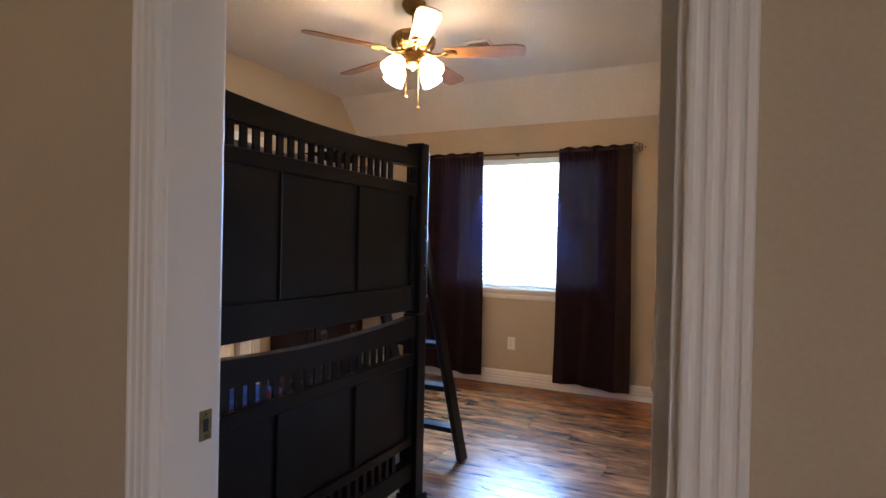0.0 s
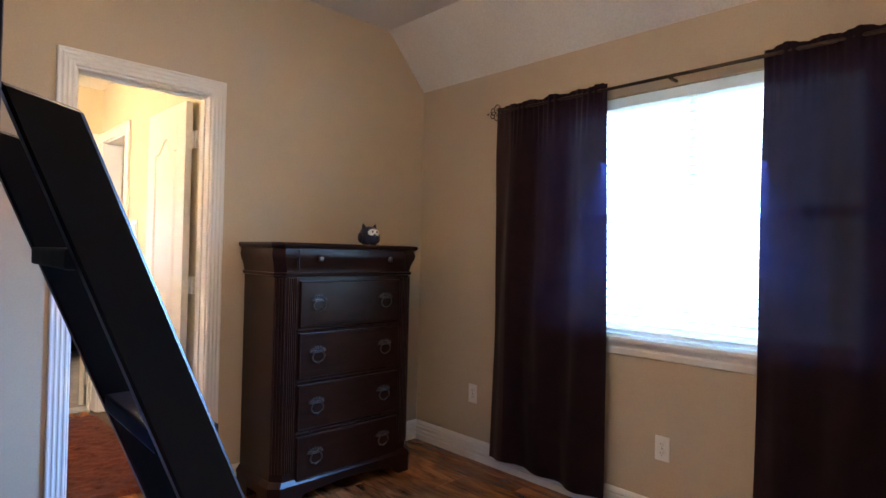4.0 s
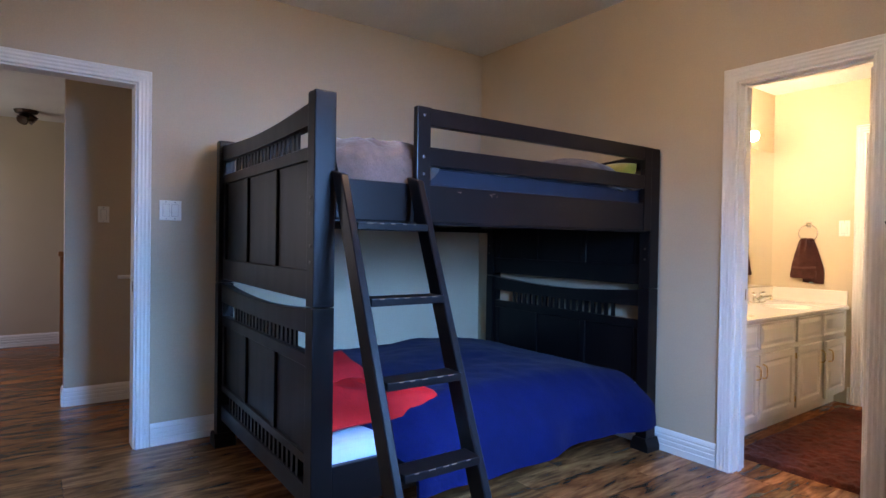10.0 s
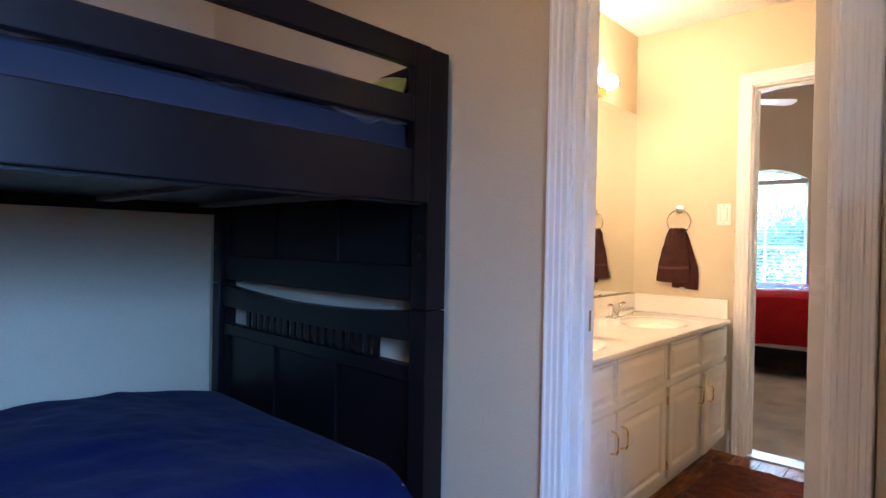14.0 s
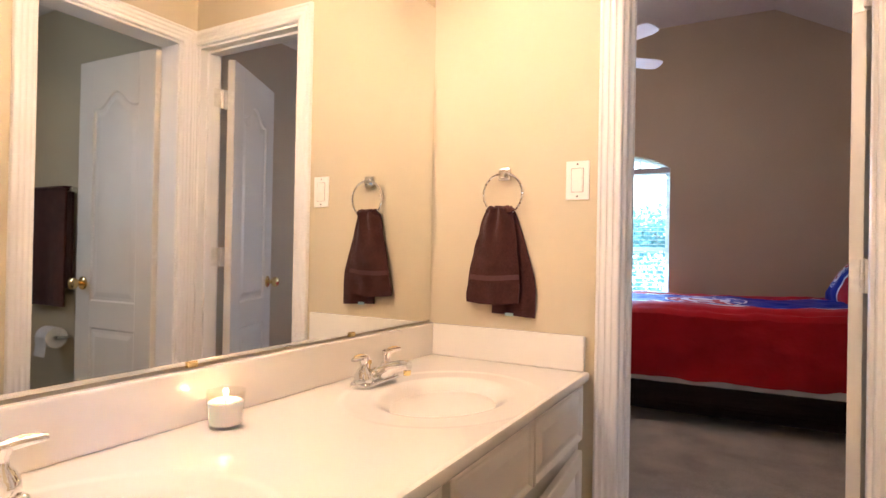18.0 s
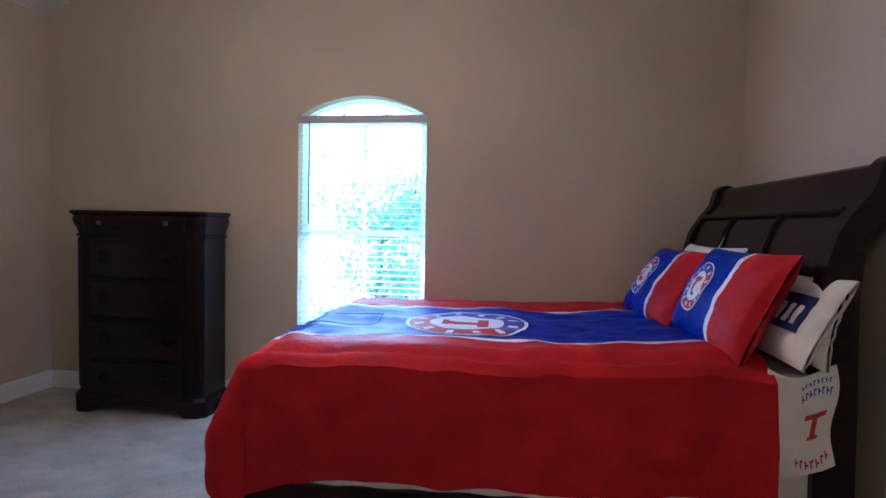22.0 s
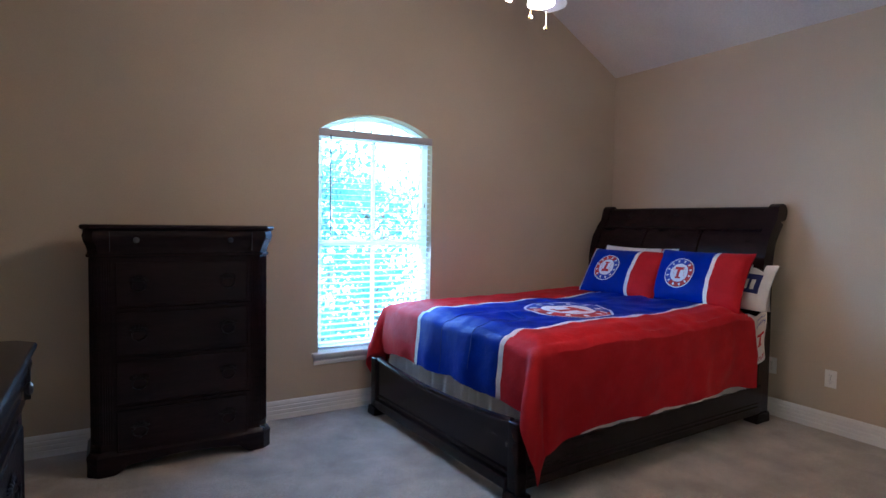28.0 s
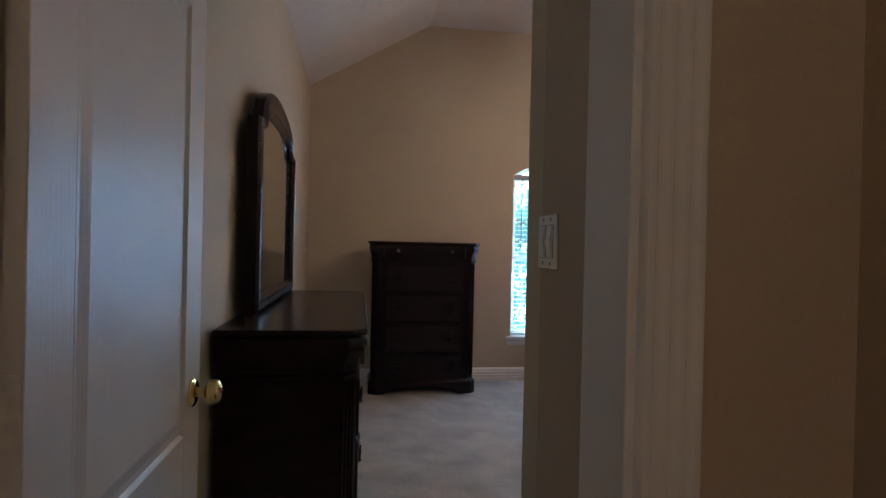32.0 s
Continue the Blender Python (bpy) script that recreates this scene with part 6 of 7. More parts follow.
# toilet room seen in the mirror: towel on a bar, paper roll
tb = thing("towel_bar", pose(1.36, BY_N, 1.40), "chrome towel bar on the toilet room wall", "towel bar")
part("bar", tubed([(-0.25, -0.06, 0), (0.25, -0.06, 0)], 0.008, 8), CHROME, tb)
for s in (-1, 1):
    part("bracket", boxed(s * 0.25 - 0.012, s * 0.25 + 0.012, -0.07, 0.0, -0.014, 0.014, 0.003, 1), CHROME, tb)
bt = thing("bath_towel", pose(1.36, BY_N, 1.40), "dark brown bath towel folded over the bar", "towel")
part("front_fold", sheeted(lambda u, v: ((u - 0.5) * 0.42, -0.078 - 0.008 * math.sin(u * 11) * v, -0.64 * v + 0.01), 24, 24, -0.012), TOWEL, bt, "", True)
part("back_fold", sheeted(lambda u, v: ((u - 0.5) * 0.42, -0.042 + 0.006 * math.sin(u * 9) * v, -0.54 * v + 0.01), 24, 24, -0.012), TOWEL, bt, "", True)
part("top_fold", boxed(-0.21, 0.21, -0.088, -0.034, 0.006, 0.022, 0.007, 3), TOWEL, bt, "", True)
tp = thing("toilet_paper", pose(1.27, BY_N, 0.60), "white toilet paper roll on a wall holder", "toilet paper")
part("roll", lathed([(0.018, -0.055), (0.056, -0.055), (0.056, 0.055), (0.018, 0.055), (0.018, -0.055)], pose(0, -0.07, 0, 0, 90), 24), LINEN, tp, "", True)
part("loose_sheet", sheeted(lambda u, v: (-0.054 + 0.108 * u, -0.127 + 0.004 * math.sin(4 * v), 0.0 - 0.10 * v), 4, 8, 0.001), LINEN, tp)
part("holder", tubed([(-0.07, 0, 0), (-0.07, -0.07, 0), (0.07, -0.07, 0), (0.07, 0, 0)], 0.007, 8), CHROME, tp)

# ---- second bedroom: sleigh bed ----
BX0, BX1, BY0, BY1 = -1.340, 1.00, 7.215, 8.755
BCX, BCY = (BX0 + BX1) / 2, (BY0 + BY1) / 2
# the whole bed stands slightly askew, turned about the middle of its foot
BT = pose(BX0, BCY, 0, 0, 0, 2.6) @ pose(-BX0, -BCY, 0)


def sleigh_bed():
    o = thing("sleigh_bed", BT @ pose(BCX, BCY, 0), "dark mahogany sleigh bed with a scrolled headboard", "bed")
    hx, hy = (BX1 - BX0) / 2, (BY1 - BY0) / 2
    # low footboard: curved top edge, two panels, corner posts
    n = 24
    ya, yb = -hy + 0.075, hy - 0.075
    top = [(ya + (yb - ya) * i / n, 0.385 - 0.040 * math.sin(math.pi * i / n) ** 0.8) for i in range(n + 1)]
    part("footboard", prismed([*top, (yb, 0.06), (ya, 0.06)], "x", -hx + 0.012, -hx + 0.045), MAHOGANY, o)
    part("footboard_cap", tubed([(-hx + 0.026, y, z) for y, z in top], 0.020, 8), MAHOGANY, o, "", True)
    part("footboard_base", boxed(-hx - 0.008, -hx + 0.05, ya, yb, 0.055, 0.115, 0.008, 2), MAHOGANY, o)
    part("footboard_bead", tubed([(-hx + 0.008, ya + 0.02, 0.145), (-hx + 0.008, yb - 0.02, 0.145)], 0.007, 6), MAHOGANY, o)
    for s in (-1, 1):
        y0, y1 = sorted((s * hy, s * (hy - 0.075)))
        part("foot_post", boxed(-hx - 0.004, -hx + 0.062, y0, y1, 0.05, 0.395, 0.012, 3), MAHOGANY, o, "", True)
        part("foot", prismed([(-hx - 0.02, 0), (-hx + 0.08, 0), (-hx + 0.075, 0.05), (-hx - 0.012, 0.06)], "y", y0 - 0.012, y1 + 0.012), MAHOGANY, o)
        yy0, yy1 = sorted((s * (hy - 0.004), s * (hy - 0.034)))
        part("side_rail", boxed(-hx + 0.062, hx - 0.19, yy0, yy1, 0.075, 0.264, 0.006, 2), MAHOGANY, o)
        part("rail_bead", tubed([(-hx + 0.07, s * (hy - 0.001), 0.125), (hx - 0.24, s * (hy - 0.001), 0.125)], 0.006, 6), MAHOGANY, o)
        part("rail_bead", tubed([(-hx + 0.07, s * (hy - 0.001), 0.150), (hx - 0.24, s * (hy - 0.001), 0.150)], 0.004, 6), MAHOGANY, o)
    # headboard: a swept profile that leans back and rolls over at the top
    hx += 0.05                 # the headboard stands a little behind the rails
    prof = [(-0.262, 0.0), (-0.262, 0.30), (-0.262, 0.60), (-0.262, 0.90), (-0.256, 1.04), (-0.240, 1.14), (-0.212, 1.23), (-0.160, 1.31), (-0.110, 1.37), (-0.075, 1.41)]
    th = [0.115, 0.115, 0.112, 0.105, 0.098, 0.090, 0.082, 0.074, 0.068, 0.062]

    def outline(extra):
        front = [(hx + x - extra, z) for x, z in prof]
        back = [(hx + x + t + extra, z - 0.030 * max(0.0, (z - 1.0) / 0.41)) for i, ((x, z), t) in enumerate(zip(prof, th))]
        cx, cz, r = hx - 0.042, 1.428, 0.052 + extra
        roll = [(cx + r * math.cos(a), cz + r * math.sin(a)) for a in [math.radians(d) for d in range(150, -131, -20)]]
        return [*front[:-1], *roll, *reversed(back[:-1])]
    part("headboard_panel", prismed(outline(-0.010), "y", -hy + 0.085, hy - 0.075), MAHOGANY, o, "", True)
    for s in (-1, 1):
        y0, y1 = (-hy + 0.015, -hy + 0.085) if s < 0 else (hy - 0.075, hy - 0.005)
        part("head_post", prismed(outline(0.010), "y", y0, y1), MAHOGANY, o, "", True)
        part("head_foot", prismed([(hx - 0.285, 0), (hx - 0.125, 0), (hx - 0.135, 0.07), (hx - 0.275, 0.07)], "y", y0 - 0.012, y1 + 0.012), MAHOGANY, o)
    for y in (-0.24, 0.24):
        part("panel_stile", tubed([(hx + x + 0.004, y, z) for x, z in prof[2:8]], 0.012, 6), MAHOGANY, o)
    part("panel_rail", tubed([(hx - 0.168, -hy + 0.09, 1.305), (hx - 0.168, hy - 0.08, 1.305)], 0.012, 6), MAHOGANY, o)


sleigh_bed()
bs = thing("box_spring", BT @ pose(BCX - 0.06, BCY, 0), "cream box spring in the bed frame", "box spring")
part("cover", boxed(-0.975, 1.045, -0.725, 0.725, 0.20, 0.46, 0.03, 3), LINEN, bs, "", True)
mt = thing("bed_mattress", BT @ pose(BCX - 0.06, BCY, 0), "white mattress with a printed sheet on the bed", "mattress")
part("ticking", boxed(-0.965, 1.055, -0.735, 0.735, 0.461, 0.735, 0.05, 4), LINEN, mt, "", True)
# bed skirt at the foot
sk = thing("bed_skirt", BT @ pose(BX0 + 0.118, BCY, 0), "gathered white bed skirt showing above the footboard", "bed skirt")
part("ruffle", sheeted(lambda u, v: (0.012 * math.sin(u * 95 + 2 * math.sin(u * 17)) * (0.3 + v) - 0.012 * v, -0.70 + 1.40 * u, 0.475 - 0.185 * v), 160, 8, 0.003), LINEN, sk, "", True)
sk2 = thing("bed_skirt", BT @ pose(BCX, BY0 + 0.035, 0), "white bed skirt along the side rail", "bed skirt")
part("ruffle", sheeted(lambda u, v: (-1.05 + 1.85 * u, 0.006 * math.sin(u * 60) - 0.018, 0.47 - 0.204 * v), 120, 6, 0.003), LINEN, sk2, "", True)

# comforter, laid over the edges
EX, EY0, EY1, ZT = -1.182, 7.262, 8.735, 0.765
P0, P1, Q0, Q1 = EX - 0.335, 0.640, 7.262 - 0.446, 8.735 + 0.40


def laid(p, q):
    """Where the point (p, q) of the flat comforter comes to lie."""
    a, b0, b1 = max(0.0, EX - p), max(0.0, EY0 - q), max(0.0, q - EY1)
    b0 *= 1 + 0.07 * smooth(0.25, 0.64, p)
    b, sgn = (b0, -1) if b0 > 0 else (b1, 1)
    quilt = 0.012 * noise.noise((p * 2.1, q * 2.1, 3)) + 0.008 * noise.noise((p * 6, q * 5, 9)) + 0.028 * (0.25 - abs(noise.noise((p * 3.1 + 0.6 * q, q * 4.3, 21)))) + 0.008 * (0.2 - abs(noise.noise((p * 8 - 2 * q, q * 9, 33))))
    # soft lumps in the filling and a shallow stitched frame at the foot
    top = ZT + 0.018 * math.cos((q - BCY) * 1.6) + quilt + 0.02 * math.exp(-((p - 0.45) / 0.25) ** 2)
    if a == 0 and b == 0:
        ex = min(1.0, min(p - EX, q - EY0, EY1 - q) / 0.09)
        return (p, q, top - 0.030 * (1 - max(0.0, ex)) ** 2)
    d = (a ** 1.7 + b ** 1.7) ** (1 / 1.7) + 0.13 * b0 * math.exp(-max(0.0, p - EX) / 0.20)
    phi = math.atan2(b, a)
    w0 = q if a > b else p
    out = 0.058 + 0.026 * min(1, d * 4) + (0.007 * math.sin(w0 * 9 + 1.3) + 0.004 * math.sin(w0 * 21 + 2 * math.sin(w0 * 5)) + 0.016 * noise.noise((w0 * 4, d * 3, 5)) + 0.020 * (0.2 - abs(noise.noise((w0 * 5 + 2 * d, d * 6, 15))))) * min(1, d * 3.2)
    out *= min(1.0, d / 0.05)
    corner = math.sin(2 * phi)
    out += 0.075 * corner * min(1, d * 3) * math.cos(3.2 * phi - 1.2) + 0.06 * corner * min(1, d * 2)
    z = top - 0.030 - max(0.0, d - 0.02)
    return (max(p, EX) - out * math.cos(phi) * (a > 0), (min(max(q, EY0), EY1)) + sgn * out * math.sin(phi) * (b > 0), max(0.05, z))


co = thing("comforter", BT.copy(), "red comforter with a wide royal blue stripe and white mesh bands", "comforter")


def band(nm, qa, qb, nv, mat, lab):
    part(nm, sheeted(lambda u, v: laid(P0 + (P1 - P0) * u, qa + (qb - qa) * v), 110, nv, 0.006), mat, co, lab, True)


band("red_side", Q0, 7.448, 40, RED, "red jersey side")
band("white_band", 7.448, 7.482, 3, MESH_WHITE, "white mesh band")
band("blue_panel", 7.482, 8.262, 46, ROYAL, "royal blue satin panel")
band("white_band", 8.262, 8.296, 3, MESH_WHITE, "white mesh band")
band("red_side", 8.296, Q1, 40, RED, "red jersey side")
STITCH = material("stitched_seam", (0.006, 0.025, 0.22), rough=0.6)


def on_top(p, q, up):
    x, y, z = laid(p, q)
    return (x, y, z + up)


seam = [on_top(-1.50 + 0.60 * min(1, i / 24), 8.02, 0.0015) for i in range(25)]
part("seam", tubed([*seam, *[on_top(-0.90 + 0.05 * math.sin(a), 7.97 + 0.05 * math.cos(a), 0.0015) for a in [0.26 * i for i in range(1, 7)]], *[on_top(-0.85, 7.97 - 0.04 * i, 0.0015) for i in range(1, 7)], *[on_top(-0.85 - 0.025 * i, 7.72, 0.0015) for i in range(1, 24)]], 0.0022, 5), STITCH, co)


def disc(fn, r0, r1, a0, a1, n=40, m=3):
    """A flat ring sector laid on a surface by fn(dx, dy)."""
    return sheeted(lambda u, v: fn((r0 + (r1 - r0) * v) * math.cos(a0 + (a1 - a0) * u), (r0 + (r1 - r0) * v) * math.sin(a0 + (a1 - a0) * u)), n, m)


BADGE_RED = material("badge_red", (0.50, 0.02, 0.02), rough=0.6, vary=0.05)
BADGE_WHITE = material("badge_white", (0.74, 0.74, 0.76), rough=0.65, vary=0.03)
BADGE_BLUE = material("badge_blue", (0.012, 0.045, 0.36), rough=0.5, vary=0.05)


def badge(parent, fn, r):
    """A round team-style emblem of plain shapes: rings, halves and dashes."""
    def lay(k):
        return lambda dx, dy: fn(dx, dy, k)
    part("badge_rim", disc(lay(0.0012), r * 0.94, r, 0, 2 * math.pi, 64, 1), BADGE_WHITE, parent)
    part("badge_half", disc(lay(0.0012), r * 0.62, r * 0.93, 0.9, 0.9 + math.pi, 40, 3), BADGE_BLUE, parent)
    part("badge_half", disc(lay(0.0012), r * 0.62, r * 0.93, 0.9 + math.pi, 0.9 + 2 * math.pi, 40, 3), BADGE_RED, parent)
    part("badge_ball", disc(lay(0.0016), 0.0005, r * 0.61, 0, 2 * math.pi, 48, 6), BADGE_WHITE, parent)
    for k in range(12):
        a = 0.25 + k * 2 * math.pi / 12
        if abs((a - 0.9) % math.pi) < 0.14:
            continue
        part("badge_dash", disc(lay(0.0022), r * 0.70, r * 0.86, a - 0.07, a + 0.07, 3, 1), BADGE_WHITE, parent)
    for x0, x1, y0, y1 in ((-0.30, 0.30, 0.18, 0.36), (-0.09, 0.09, -0.34, 0.18), (-0.19, 0.19, -0.40, -0.30)):
        part("badge_bar", sheeted(lambda u, v: fn(r * (x0 + (x1 - x0) * u), r * (y0 + (y1 - y0) * v), 0.0024), 8, 6), BADGE_RED, parent)
    for s in (-1, 1):
        part("badge_stitch", sheeted(lambda u, v: fn(s * r * (0.42 - 0.10 * math.sin(math.pi * u) + 0.02 * v), r * (-0.30 + 0.55 * u), 0.0020), 12, 1), BADGE_RED, parent)


# the emblem's top points to the head end
badge(co, lambda dx, dy, k: on_top(-0.435 + dy, 7.80 - dx, 0.002 + k), 0.278)


def pillow(m, label, w=0.76, h=0.50, t=0.105, striped=True, flip=1):
    """A soft pillow in local x (width) and z (height), front to -y."""
    o = thing("pillow", BT @ m, label, "pillow", "pillows on the sleigh bed")

    def at(u, v, s):
        x, z = (u - 0.5) * 2, (v - 0.5) * 2
        body = max(0.0, (1 - abs(x) ** 2.6)) ** 0.5 * max(0.0, (1 - abs(z) ** 2.6)) ** 0.5
        pinch = 1 - 0.055 * (z * z) * (1 - abs(x) ** 8)
        pz = 1 - 0.075 * (x * x) * (1 - abs(z) ** 8)
        wr = (0.010 * noise.noise((u * 5 + w, v * 4, s * 2.0)) + 0.014 * (0.22 - abs(noise.noise((u * 6 + 3 * v, v * 5 + w, s * 5.0))))) * (0.3 + 0.7 * body)
        return (x * w / 2 * (1 - 0.05 * (1 - z * z)), s * (t * body + 0.004) + wr, z * h / 2 * (1 - 0.06 * (1 - x * x)) + h / 2)
    rows = [("end_cloth", 0.0, 0.03, RED), ("white_band", 0.03, 0.055, MESH_WHITE), ("blue_panel", 0.055, 0.665, ROYAL), ("white_band", 0.665, 0.705, MESH_WHITE), ("end_cloth", 0.705, 1.0, RED)] if striped else [("case", 0.0, 1.0, LINEN)]
    for nm, a, b, mt_ in rows:
        for s in (-1, 1):
            part(nm, sheeted(lambda u, v: at(a + (b - a) * u, v, s), max(3, int(40 * (b - a))), 26), mt_, o, "", True)
    if striped:
        c = 0.358

        def fn(dx, dy, k):
            x, y, z = at(c + flip * dx / w, 0.5 + flip * dy / h, -1)
            return (x, y - 0.002 - k, z)
        badge(o, fn, 0.118)
    elif "printed" in label:
        # unreadable printed letters as bars
        NAVY_INK = bpy.data.materials.get("navy_print") or material("navy_print", (0.012, 0.02, 0.14), rough=0.7)
        part("printed_patch", sheeted(lambda u, v: (lambda c: (c[0], c[1] - 0.003, c[2]))(at(0.52 + 0.40 * u, 0.30 + 0.42 * v, -1)), 14, 12), NAVY_INK, o)
        for k in range(5):
            part("printed_bar", sheeted(lambda u, v: (lambda c: (c[0], c[1] - 0.005, c[2]))(at(0.55 + 0.07 * k + 0.042 * u, 0.38 + 0.22 * v, -1)), 3, 8), LINEN, o)
    return o


pillow(pose(0.515, 7.585, 0.765, -27, 0, -87), "blue and red striped pillow with round emblem, leaning on the headboard", 0.69, 0.43, 0.088)
pillow(pose(0.425, 8.175, 0.765, -33, 0, -86), "blue and red striped pillow turned over near the window wall", 0.69, 0.43, 0.088, flip=-1)
pillow(pose(0.680, 7.475, 0.775, -29, 0, -88), "white printed pillow behind the striped one", 0.64, 0.34, 0.062, False)
pillow(pose(0.775, 7.500, 0.770, -10, 0, -90), "plain white pillow standing at the headboard", 0.66, 0.27, 0.050, False)
pillow(pose(0.555, 8.190, 0.765, -31, 0, -87), "plain white pillow behind the striped one", 0.66, 0.45, 0.060, False)

# printed sheet corner hanging at the head side
sh = thing("printed_sheet", BT.copy(), "white sheet with red and navy print hanging at the bed side", "sheet")


def hang(u, v):
    return (0.62 + 0.215 * u + 0.012 * math.sin(7 * v) * u, EY0 - 0.030 - 0.008 * math.sin(u * 9) * (0.3 + v), 0.765 - 0.34 * v - 0.03 * math.sin(u * 4))


part("cloth", sheeted(hang, 20, 24, 0.004), LINEN, sh, "", True)


def print_bar(a, b, c, d, mat):
    part("printed_bar", sheeted(lambda u, v: (lambda k: (k[0], k[1] - 0.006, k[2]))(hang(a + (b - a) * u, c + (d - c) * v)), 4, 4), mat, sh)


# unreadable lettering: two arched rows of small strokes round a larger mark
for n, ua, ub, v0, h, bow, ink in ((8, 0.50, 0.92, 0.20, 0.075, -0.03, BADGE_BLUE), (7, 0.48, 0.94, 0.80, 0.085, 0.035, BADGE_RED), (8, 0.50, 0.92, 0.10, 0.045, -0.02, BADGE_BLUE)):
    for i in range(n):
        a = ua + (ub - ua) * i / n
        c = v0 + bow * (1 - (2 * (i + 0.5) / n - 1) ** 2) * 2
        w = (ub - ua) / n
        print_bar(a, a + 0.30 * w, c, c + h, ink)
        print_bar(a + 0.30 * w, a + 0.70 * w, c + (0.0 if i % 2 else 0.42) * h, c + (0.26 if i % 2 else 0.68) * h, ink)
print_bar(0.58, 0.86, 0.40, 0.455, BADGE_RED)
print_bar(0.685, 0.755, 0.455, 0.65, BADGE_RED)
print_bar(0.65, 0.79, 0.63, 0.665, BADGE_RED)

# ---- ceiling fans, lamps, vents ----
def ceiling_fan(m, rod, blade_mat, metal, blade_r, first, label, shades, shade_turn):
    """A five-blade fan; the origin is at the ceiling, rod metres above the motor's top."""
    o = thing("ceiling_fan", m, label, "ceiling fan")
    part("canopy", lathed([(0.0, 0.0), (0.072, 0.0), (0.070, -0.02), (0.05, -0.05), (0.02, -0.07), (0.0, -0.07)], None, 24), metal, o, "", True)
    part("downrod", lathed([(0.012, -0.06), (0.012, -rod), (0.0, -rod)], None, 12), metal, o)
    z = -rod
    part("motor_housing", lathed([(0.0, z + 0.01), (0.03, z + 0.01), (0.055, z - 0.01), (0.115, z - 0.025), (0.128, z - 0.05), (0.126, z - 0.085), (0.10, z - 0.115), (0.06, z - 0.125), (0.0, z - 0.125)], None, 32), metal, o, "", True)
    for k in range(16):
        a = 2 * math.pi * k / 16
        part("vent_rib", tubed([(0.129 * math.cos(a), 0.129 * math.sin(a), z - 0.045), (0.127 * math.cos(a), 0.127 * math.sin(a), z - 0.088), (0.104 * math.cos(a), 0.104 * math.sin(a), z - 0.113)], 0.004, 5), metal, o)
    zb = z - 0.135
    blade = None
    for k in range(5):
        a = first + 72 * k
        arm = part("blade_iron", tubed([(0.06, 0, zb + 0.01), (0.12, 0, zb - 0.012), (0.17, 0, zb - 0.010), (0.20, 0, zb)], [0.012, 0.010, 0.010, 0.010], 8), metal, o, "", True)
        arm.matrix_basis = pose(0, 0, 0, 0, 0, a)
        for s in (-1, 0, 1):
            part("scroll", tubed([(0.165, 0, zb - 0.008), (0.20, s * 0.030, zb - 0.004), (0.235, s * 0.036, zb - 0.002), (0.26, s * 0.012, zb - 0.002)], 0.006, 6), metal, arm)
        if blade is None:
            bm = bmesh.new()
            out = [(0.19, -0.052), (blade_r - 0.06, -0.068), (blade_r - 0.012, -0.052), (blade_r, -0.02), (blade_r, 0.02), (blade_r - 0.012, 0.052), (blade_r - 0.06, 0.068), (0.19, 0.052), (0.18, 0.0)]
            prism(bm, out, "z", 0.0, 0.006)
            blade = part("blade", bm, blade_mat, o)
            bl = blade
        else:
            bl = new("blade", blade.data)
            bl.parent = o
        bl.matrix_basis = pose(0, 0, zb, 0, 0, a) @ pose(0, 0, 0, -12, 0, 0)
    # light kit
    part("switch_cup", lathed([(0.0, zb), (0.045, zb), (0.055, zb - 0.03), (0.050, zb - 0.065), (0.028, zb - 0.085), (0.012, zb - 0.092), (0.008, zb - 0.105), (0.0, zb - 0.108)], None, 24), metal, o, "", True)
    for k in range(shades):
        a = math.radians(shade_turn + 360 / shades * k)
        c, s = math.cos(a), math.sin(a)
        arm = part("lamp_arm", tubed([(0.045 * c, 0.045 * s, zb - 0.045), (0.075 * c, 0.075 * s, zb - 0.042), (0.098 * c, 0.098 * s, zb - 0.055)], 0.009, 8), metal, o, "", True)
        hold = Matrix.Translation((0.095 * c, 0.095 * s, zb - 0.050)) @ Matrix.Rotation(a, 4, "Z") @ pose(0, 0, 0, 0, 138, 0)
        part("socket_cup", lathed([(0.0, -0.012), (0.022, -0.01), (0.026, 0.006), (0.024, 0.02), (0.0, 0.02)], hold, 14), metal, arm, "", True)
        part("glass_shade", lathed([(0.024, 0.008), (0.044, 0.032), (0.056, 0.066), (0.060, 0.095), (0.066, 0.120), (0.060, 0.119), (0.054, 0.094), (0.022, 0.012)], hold, 20), BULB_GLASS, arm, "lit frosted tulip shade", True)
        bm = bmesh.new()
        bmesh.ops.create_uvsphere(bm, u_segments=12, v_segments=8, radius=0.024, matrix=hold @ pose(0, 0, 0.055))
        part("bulb", bm, BULB_GLASS, arm, "", True)
    for x, y, l in ((0.02, -0.03, 0.23), (-0.025, 0.03, 0.17)):
        ch = part("pull_chain", tubed([(x, y, zb - 0.08), (x, y, zb - 0.08 - l)], 0.0018, 5), metal, o)
        part("chain_fob", lathed([(0.0, 0.0), (0.010, -0.004), (0.012, -0.010), (0.008, -0.016), (0.0, -0.018)], pose(x, y, zb - 0.08 - l), 10), metal, ch)
    return o


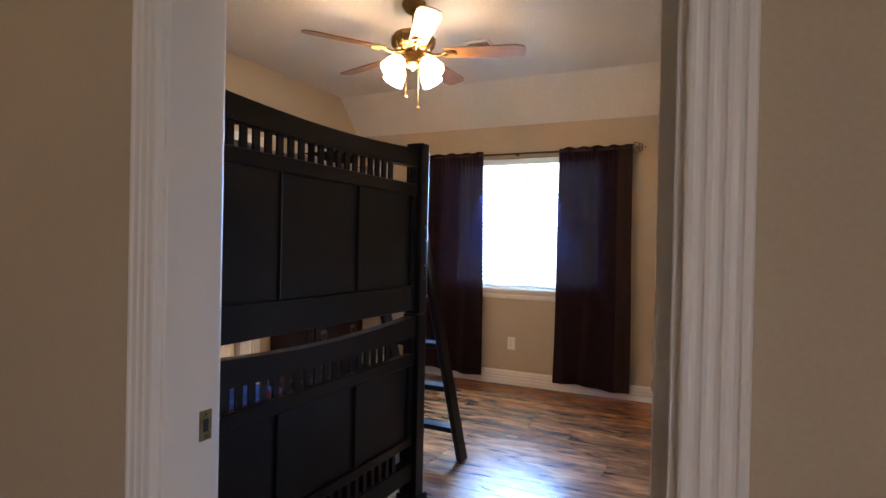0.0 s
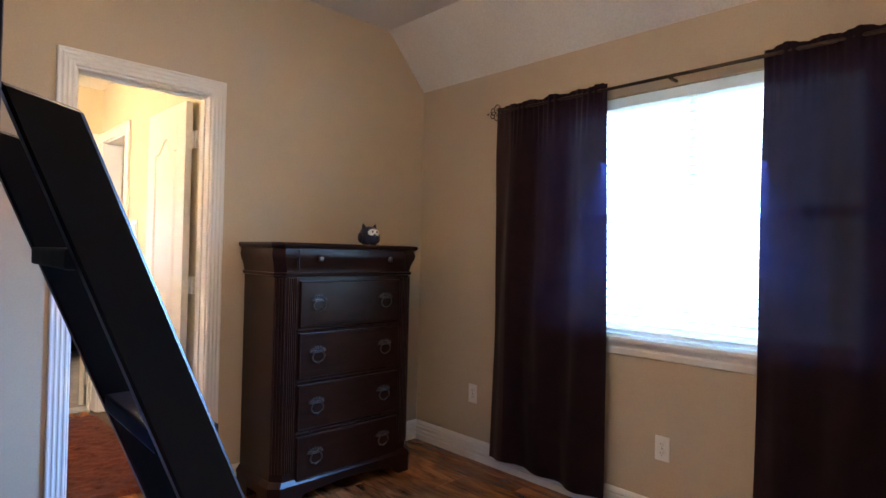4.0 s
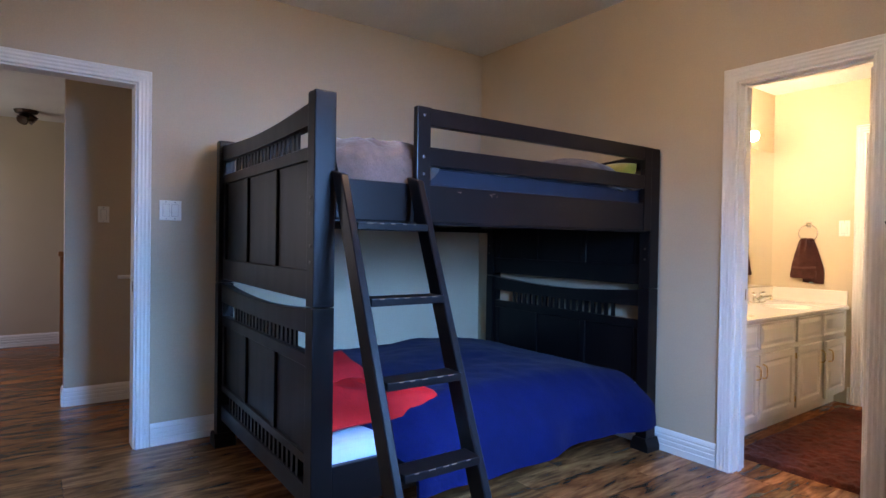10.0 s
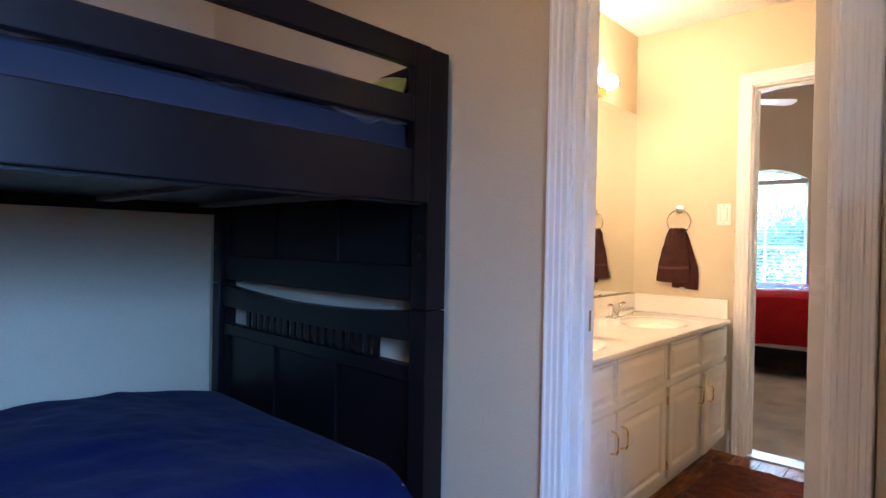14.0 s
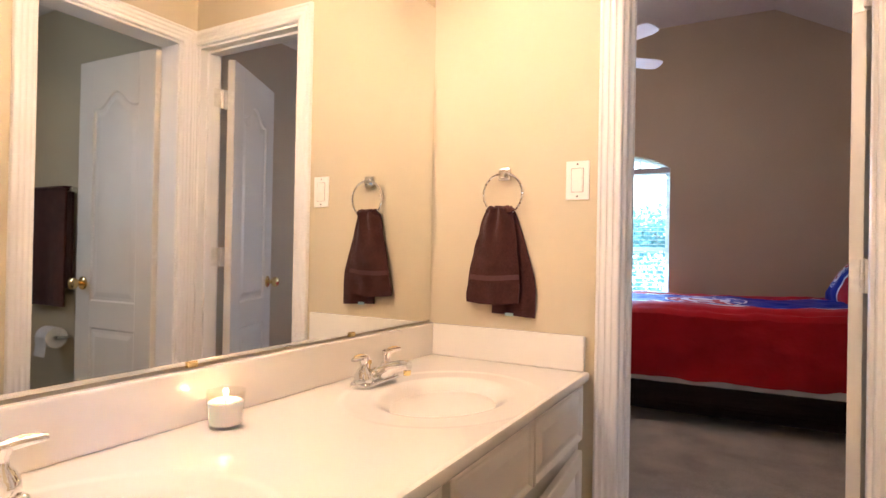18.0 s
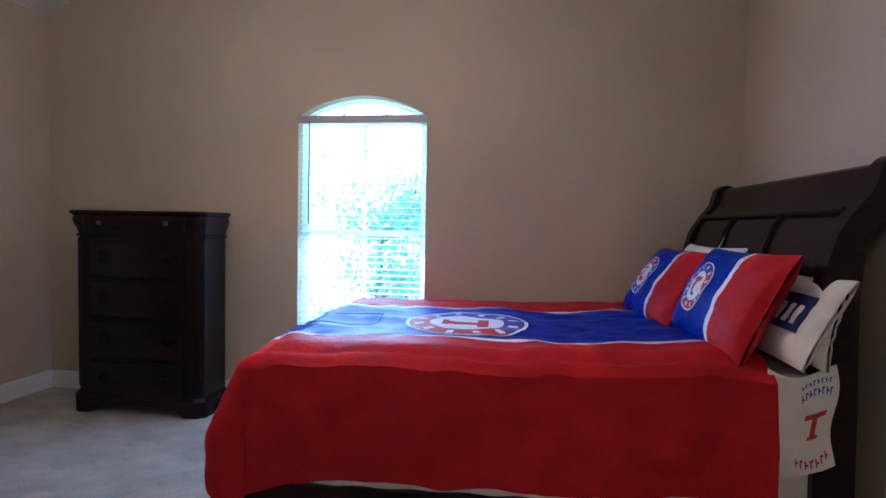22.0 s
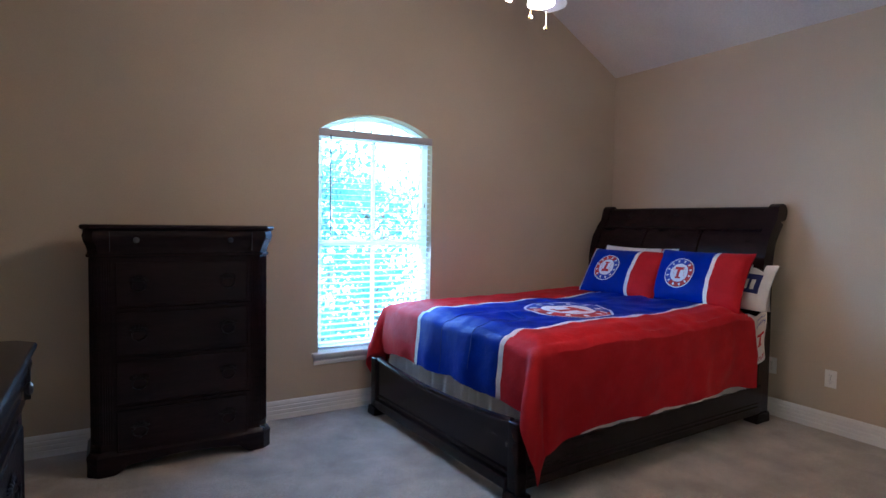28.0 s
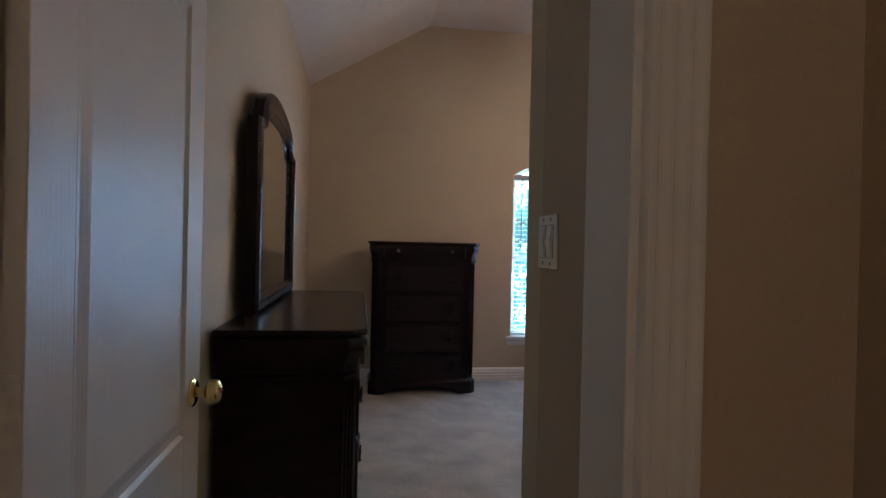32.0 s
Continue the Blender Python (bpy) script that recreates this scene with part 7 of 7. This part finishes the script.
FAN1 = (-0.298, 1.158)
ceiling_fan(pose(*FAN1, Z_FLAT), 0.162, FAN_OAK, ANTIQUE, 0.666, 0.3, "antique brass ceiling fan with oak blades and lit tulip shades", 4, 73)
FAN2 = (-1.237, 7.222)
ceiling_fan(pose(*FAN2, RZ_FLAT), 0.62, FAN_WHITE, BRASS, 0.666, 42, "white-bladed brass ceiling fan with lit tulip shades on a downrod", 4, 47)

# lamps of the fixtures
for x, y, z, w, tone in ((FAN1[0], FAN1[1], 2.18, 5.4, BULB), (FAN2[0], FAN2[1], 2.28, 5.1, (1.0, 0.86, 0.76))):
    lamp("fan_lamp", "POINT", pose(x, y, z), w, tone, 0.09)

vent = thing("ceiling_vent", pose(0.56, 1.05, Z_FLAT, 0, 0, 0), "white slotted ceiling register near the fan", "vent")
part("frame", boxed(-0.17, 0.17, -0.09, 0.09, -0.012, 0.0, 0.004, 1), TRIM, vent)
for k in range(9):
    part("louvre", boxed(-0.14, 0.14, -0.068 + 0.017 * k - 0.004, -0.068 + 0.017 * k + 0.004, -0.016, -0.011), SLOT, vent)

# coat hook on the far closet door
hk = thing("door_hook", pose(1.085, Y_S + 0.02, 1.84), "small brass stop hook on the closet door hinge", "hook")
part("hook", tubed([(0, -0.012, 0), (0, 0.03, 0.002), (0, 0.06, 0.004)], 0.004, 6), BRASS, hk)
part("tip", lathed([(0.0, -0.004), (0.008, -0.002), (0.008, 0.006), (0.0, 0.008)], pose(0, 0.06, 0.004, -90), 8), PLASTIC, hk)

# flush light added out of view to warm the upstairs corridor
hl = thing("hall_fill_dome", pose(-3.08, 2.45, 2.42), "added flush light, out of view, that warms the hall", "ceiling light")
part("base", lathed([(0.0, 0.0), (0.15, 0.0), (0.15, -0.02), (0.0, -0.022)], None, 28), BRASS, hl)
part("dome", lathed([(0.14, -0.02), (0.13, -0.05), (0.09, -0.075), (0.0, -0.085)], None, 28), BULB_GLASS, hl, "lit dome of the added hall light", True).visible_shadow = False

# hall: fixture, thermostat, stair rail and ledge seen through the doorway
hf = thing("hall_ceiling_light", pose(-5.9, -0.10, 2.42) @ Matrix.Scale(1.5, 4), "small dark bronze spot fixture on the hall ceiling", "ceiling light")
part("base", lathed([(0.0, 0.0), (0.07, 0.0), (0.06, -0.02), (0.0, -0.025)], None, 18), IRON, hf)
for a in (0, 120, 240):
    part("spot_head", lathed([(0.0, 0.0), (0.025, -0.005), (0.032, -0.06), (0.0, -0.055)], pose(0, 0, -0.03, 50, 0, a), 12), IRON, hf)
th = thing("thermostat", pose(-6.62, -0.63, 1.49, 0, 0, 45), "small white thermostat on the slanted hall wall", "thermostat")
part("case", boxed(-0.06, 0.06, -0.025, 0.0, -0.045, 0.045, 0.005, 2), PLASTIC, th)
part("display", boxed(-0.03, 0.03, -0.0265, -0.0245, 0.0, 0.028), SLOT, th)
fp = thing("bed_post", pose(-9.0, -0.985, 0), "dark stained wooden bed post in the far room", "bed post")
part("post", lathed([(0.0, 0.0), (0.045, 0.0), (0.045, 0.42), (0.030, 0.47), (0.038, 0.60), (0.028, 0.80), (0.036, 1.02), (0.050, 1.10), (0.040, 1.16), (0.0, 1.19)], None, 16), MAHOGANY, fp)
part("rail", boxed(-0.9, -0.02, -0.02, 0.02, 0.28, 0.46, 0.006, 1), MAHOGANY, fp)
rl = thing("stair_newel", pose(-5.55, 0.215, 0), "stained oak newel post at the stairs", "newel post")
OAKRAIL = material("stained_oak_rail", (0.28, 0.12, 0.04), rough=0.35, vary=0.2, scale=10)
part("post", boxed(-0.045, 0.045, -0.045, 0.045, 0.0, 0.98, 0.006, 2), OAKRAIL, rl)
part("cap", boxed(-0.06, 0.06, -0.06, 0.06, 0.98, 1.03, 0.012, 2), OAKRAIL, rl)
lg = thing("wall_ledge", pose(RX_W - 0.02, 0.50, 0.0), "white half-wall ledge cap in the hall", "ledge")
part("cap", boxed(0.02, 0.05, -0.06, 0.3, 0.88, 0.905, 0.005, 1), TRIM, lg)

# ---- floor boards, last ----
boards = tagged(new("wood_floor"), "rustic brown laminate boards with dark streaks", "floor", kind="structure")
rng = random.Random(11)
BWID = 0.125
meshes = {}


def board(x0, x1, y0, y1):
    key = (round(x1 - x0, 3), round(y1 - y0, 3))
    if key not in meshes:
        w, l = key
        bm = boxed(0.0006, w - 0.0006, 0.0006, l - 0.0006, -0.011, 0.0)
        top = [e for e in bm.edges if all(v.co.z > -0.001 for v in e.verts)]
        bmesh.ops.bevel(bm, geom=top, offset=0.0016, segments=1, affect="EDGES")
        me = bpy.data.meshes.new("board")
        bmesh.ops.recalc_face_normals(bm, faces=bm.faces[:])
        bm.to_mesh(me)
        bm.free()
        me.materials.append(LAMINATE)
        meshes[key] = me
    ob = new("board", meshes[key])
    ob.parent = boards
    ob.location = (x0, y0, 0)


def lay_boards(x0, x1, y0, y1, length=1.22):
    n = round((x1 - x0) / BWID)
    for i in range(n):
        xa = x0 + i * BWID
        xb = min(x1, xa + BWID)
        if xb - xa < 0.02:
            continue
        y = y0
        cut = round(rng.choice((0.31, 0.61, 0.915, 1.22)), 3)
        while y < y1 - 0.01:
            e = min(y1, y + cut)
            board(xa, xb, y, e)
            y, cut = e, length


lay_boards(X_W - T, X_E, Y_S - 0.06, Y_N + 0.02)
lay_boards(BX_W, BX_E, Y_N + 0.02, BY_N - 0.008)
lay_boards(-8.0, -6.43, -1.9, -0.4, 2.05)
lay_boards(-6.43, X_W - T, -1.9, 2.2, 2.05)
lay_boards(-3.59, X_W - T, 2.2, NOOK_Y - 0.06, 2.05)
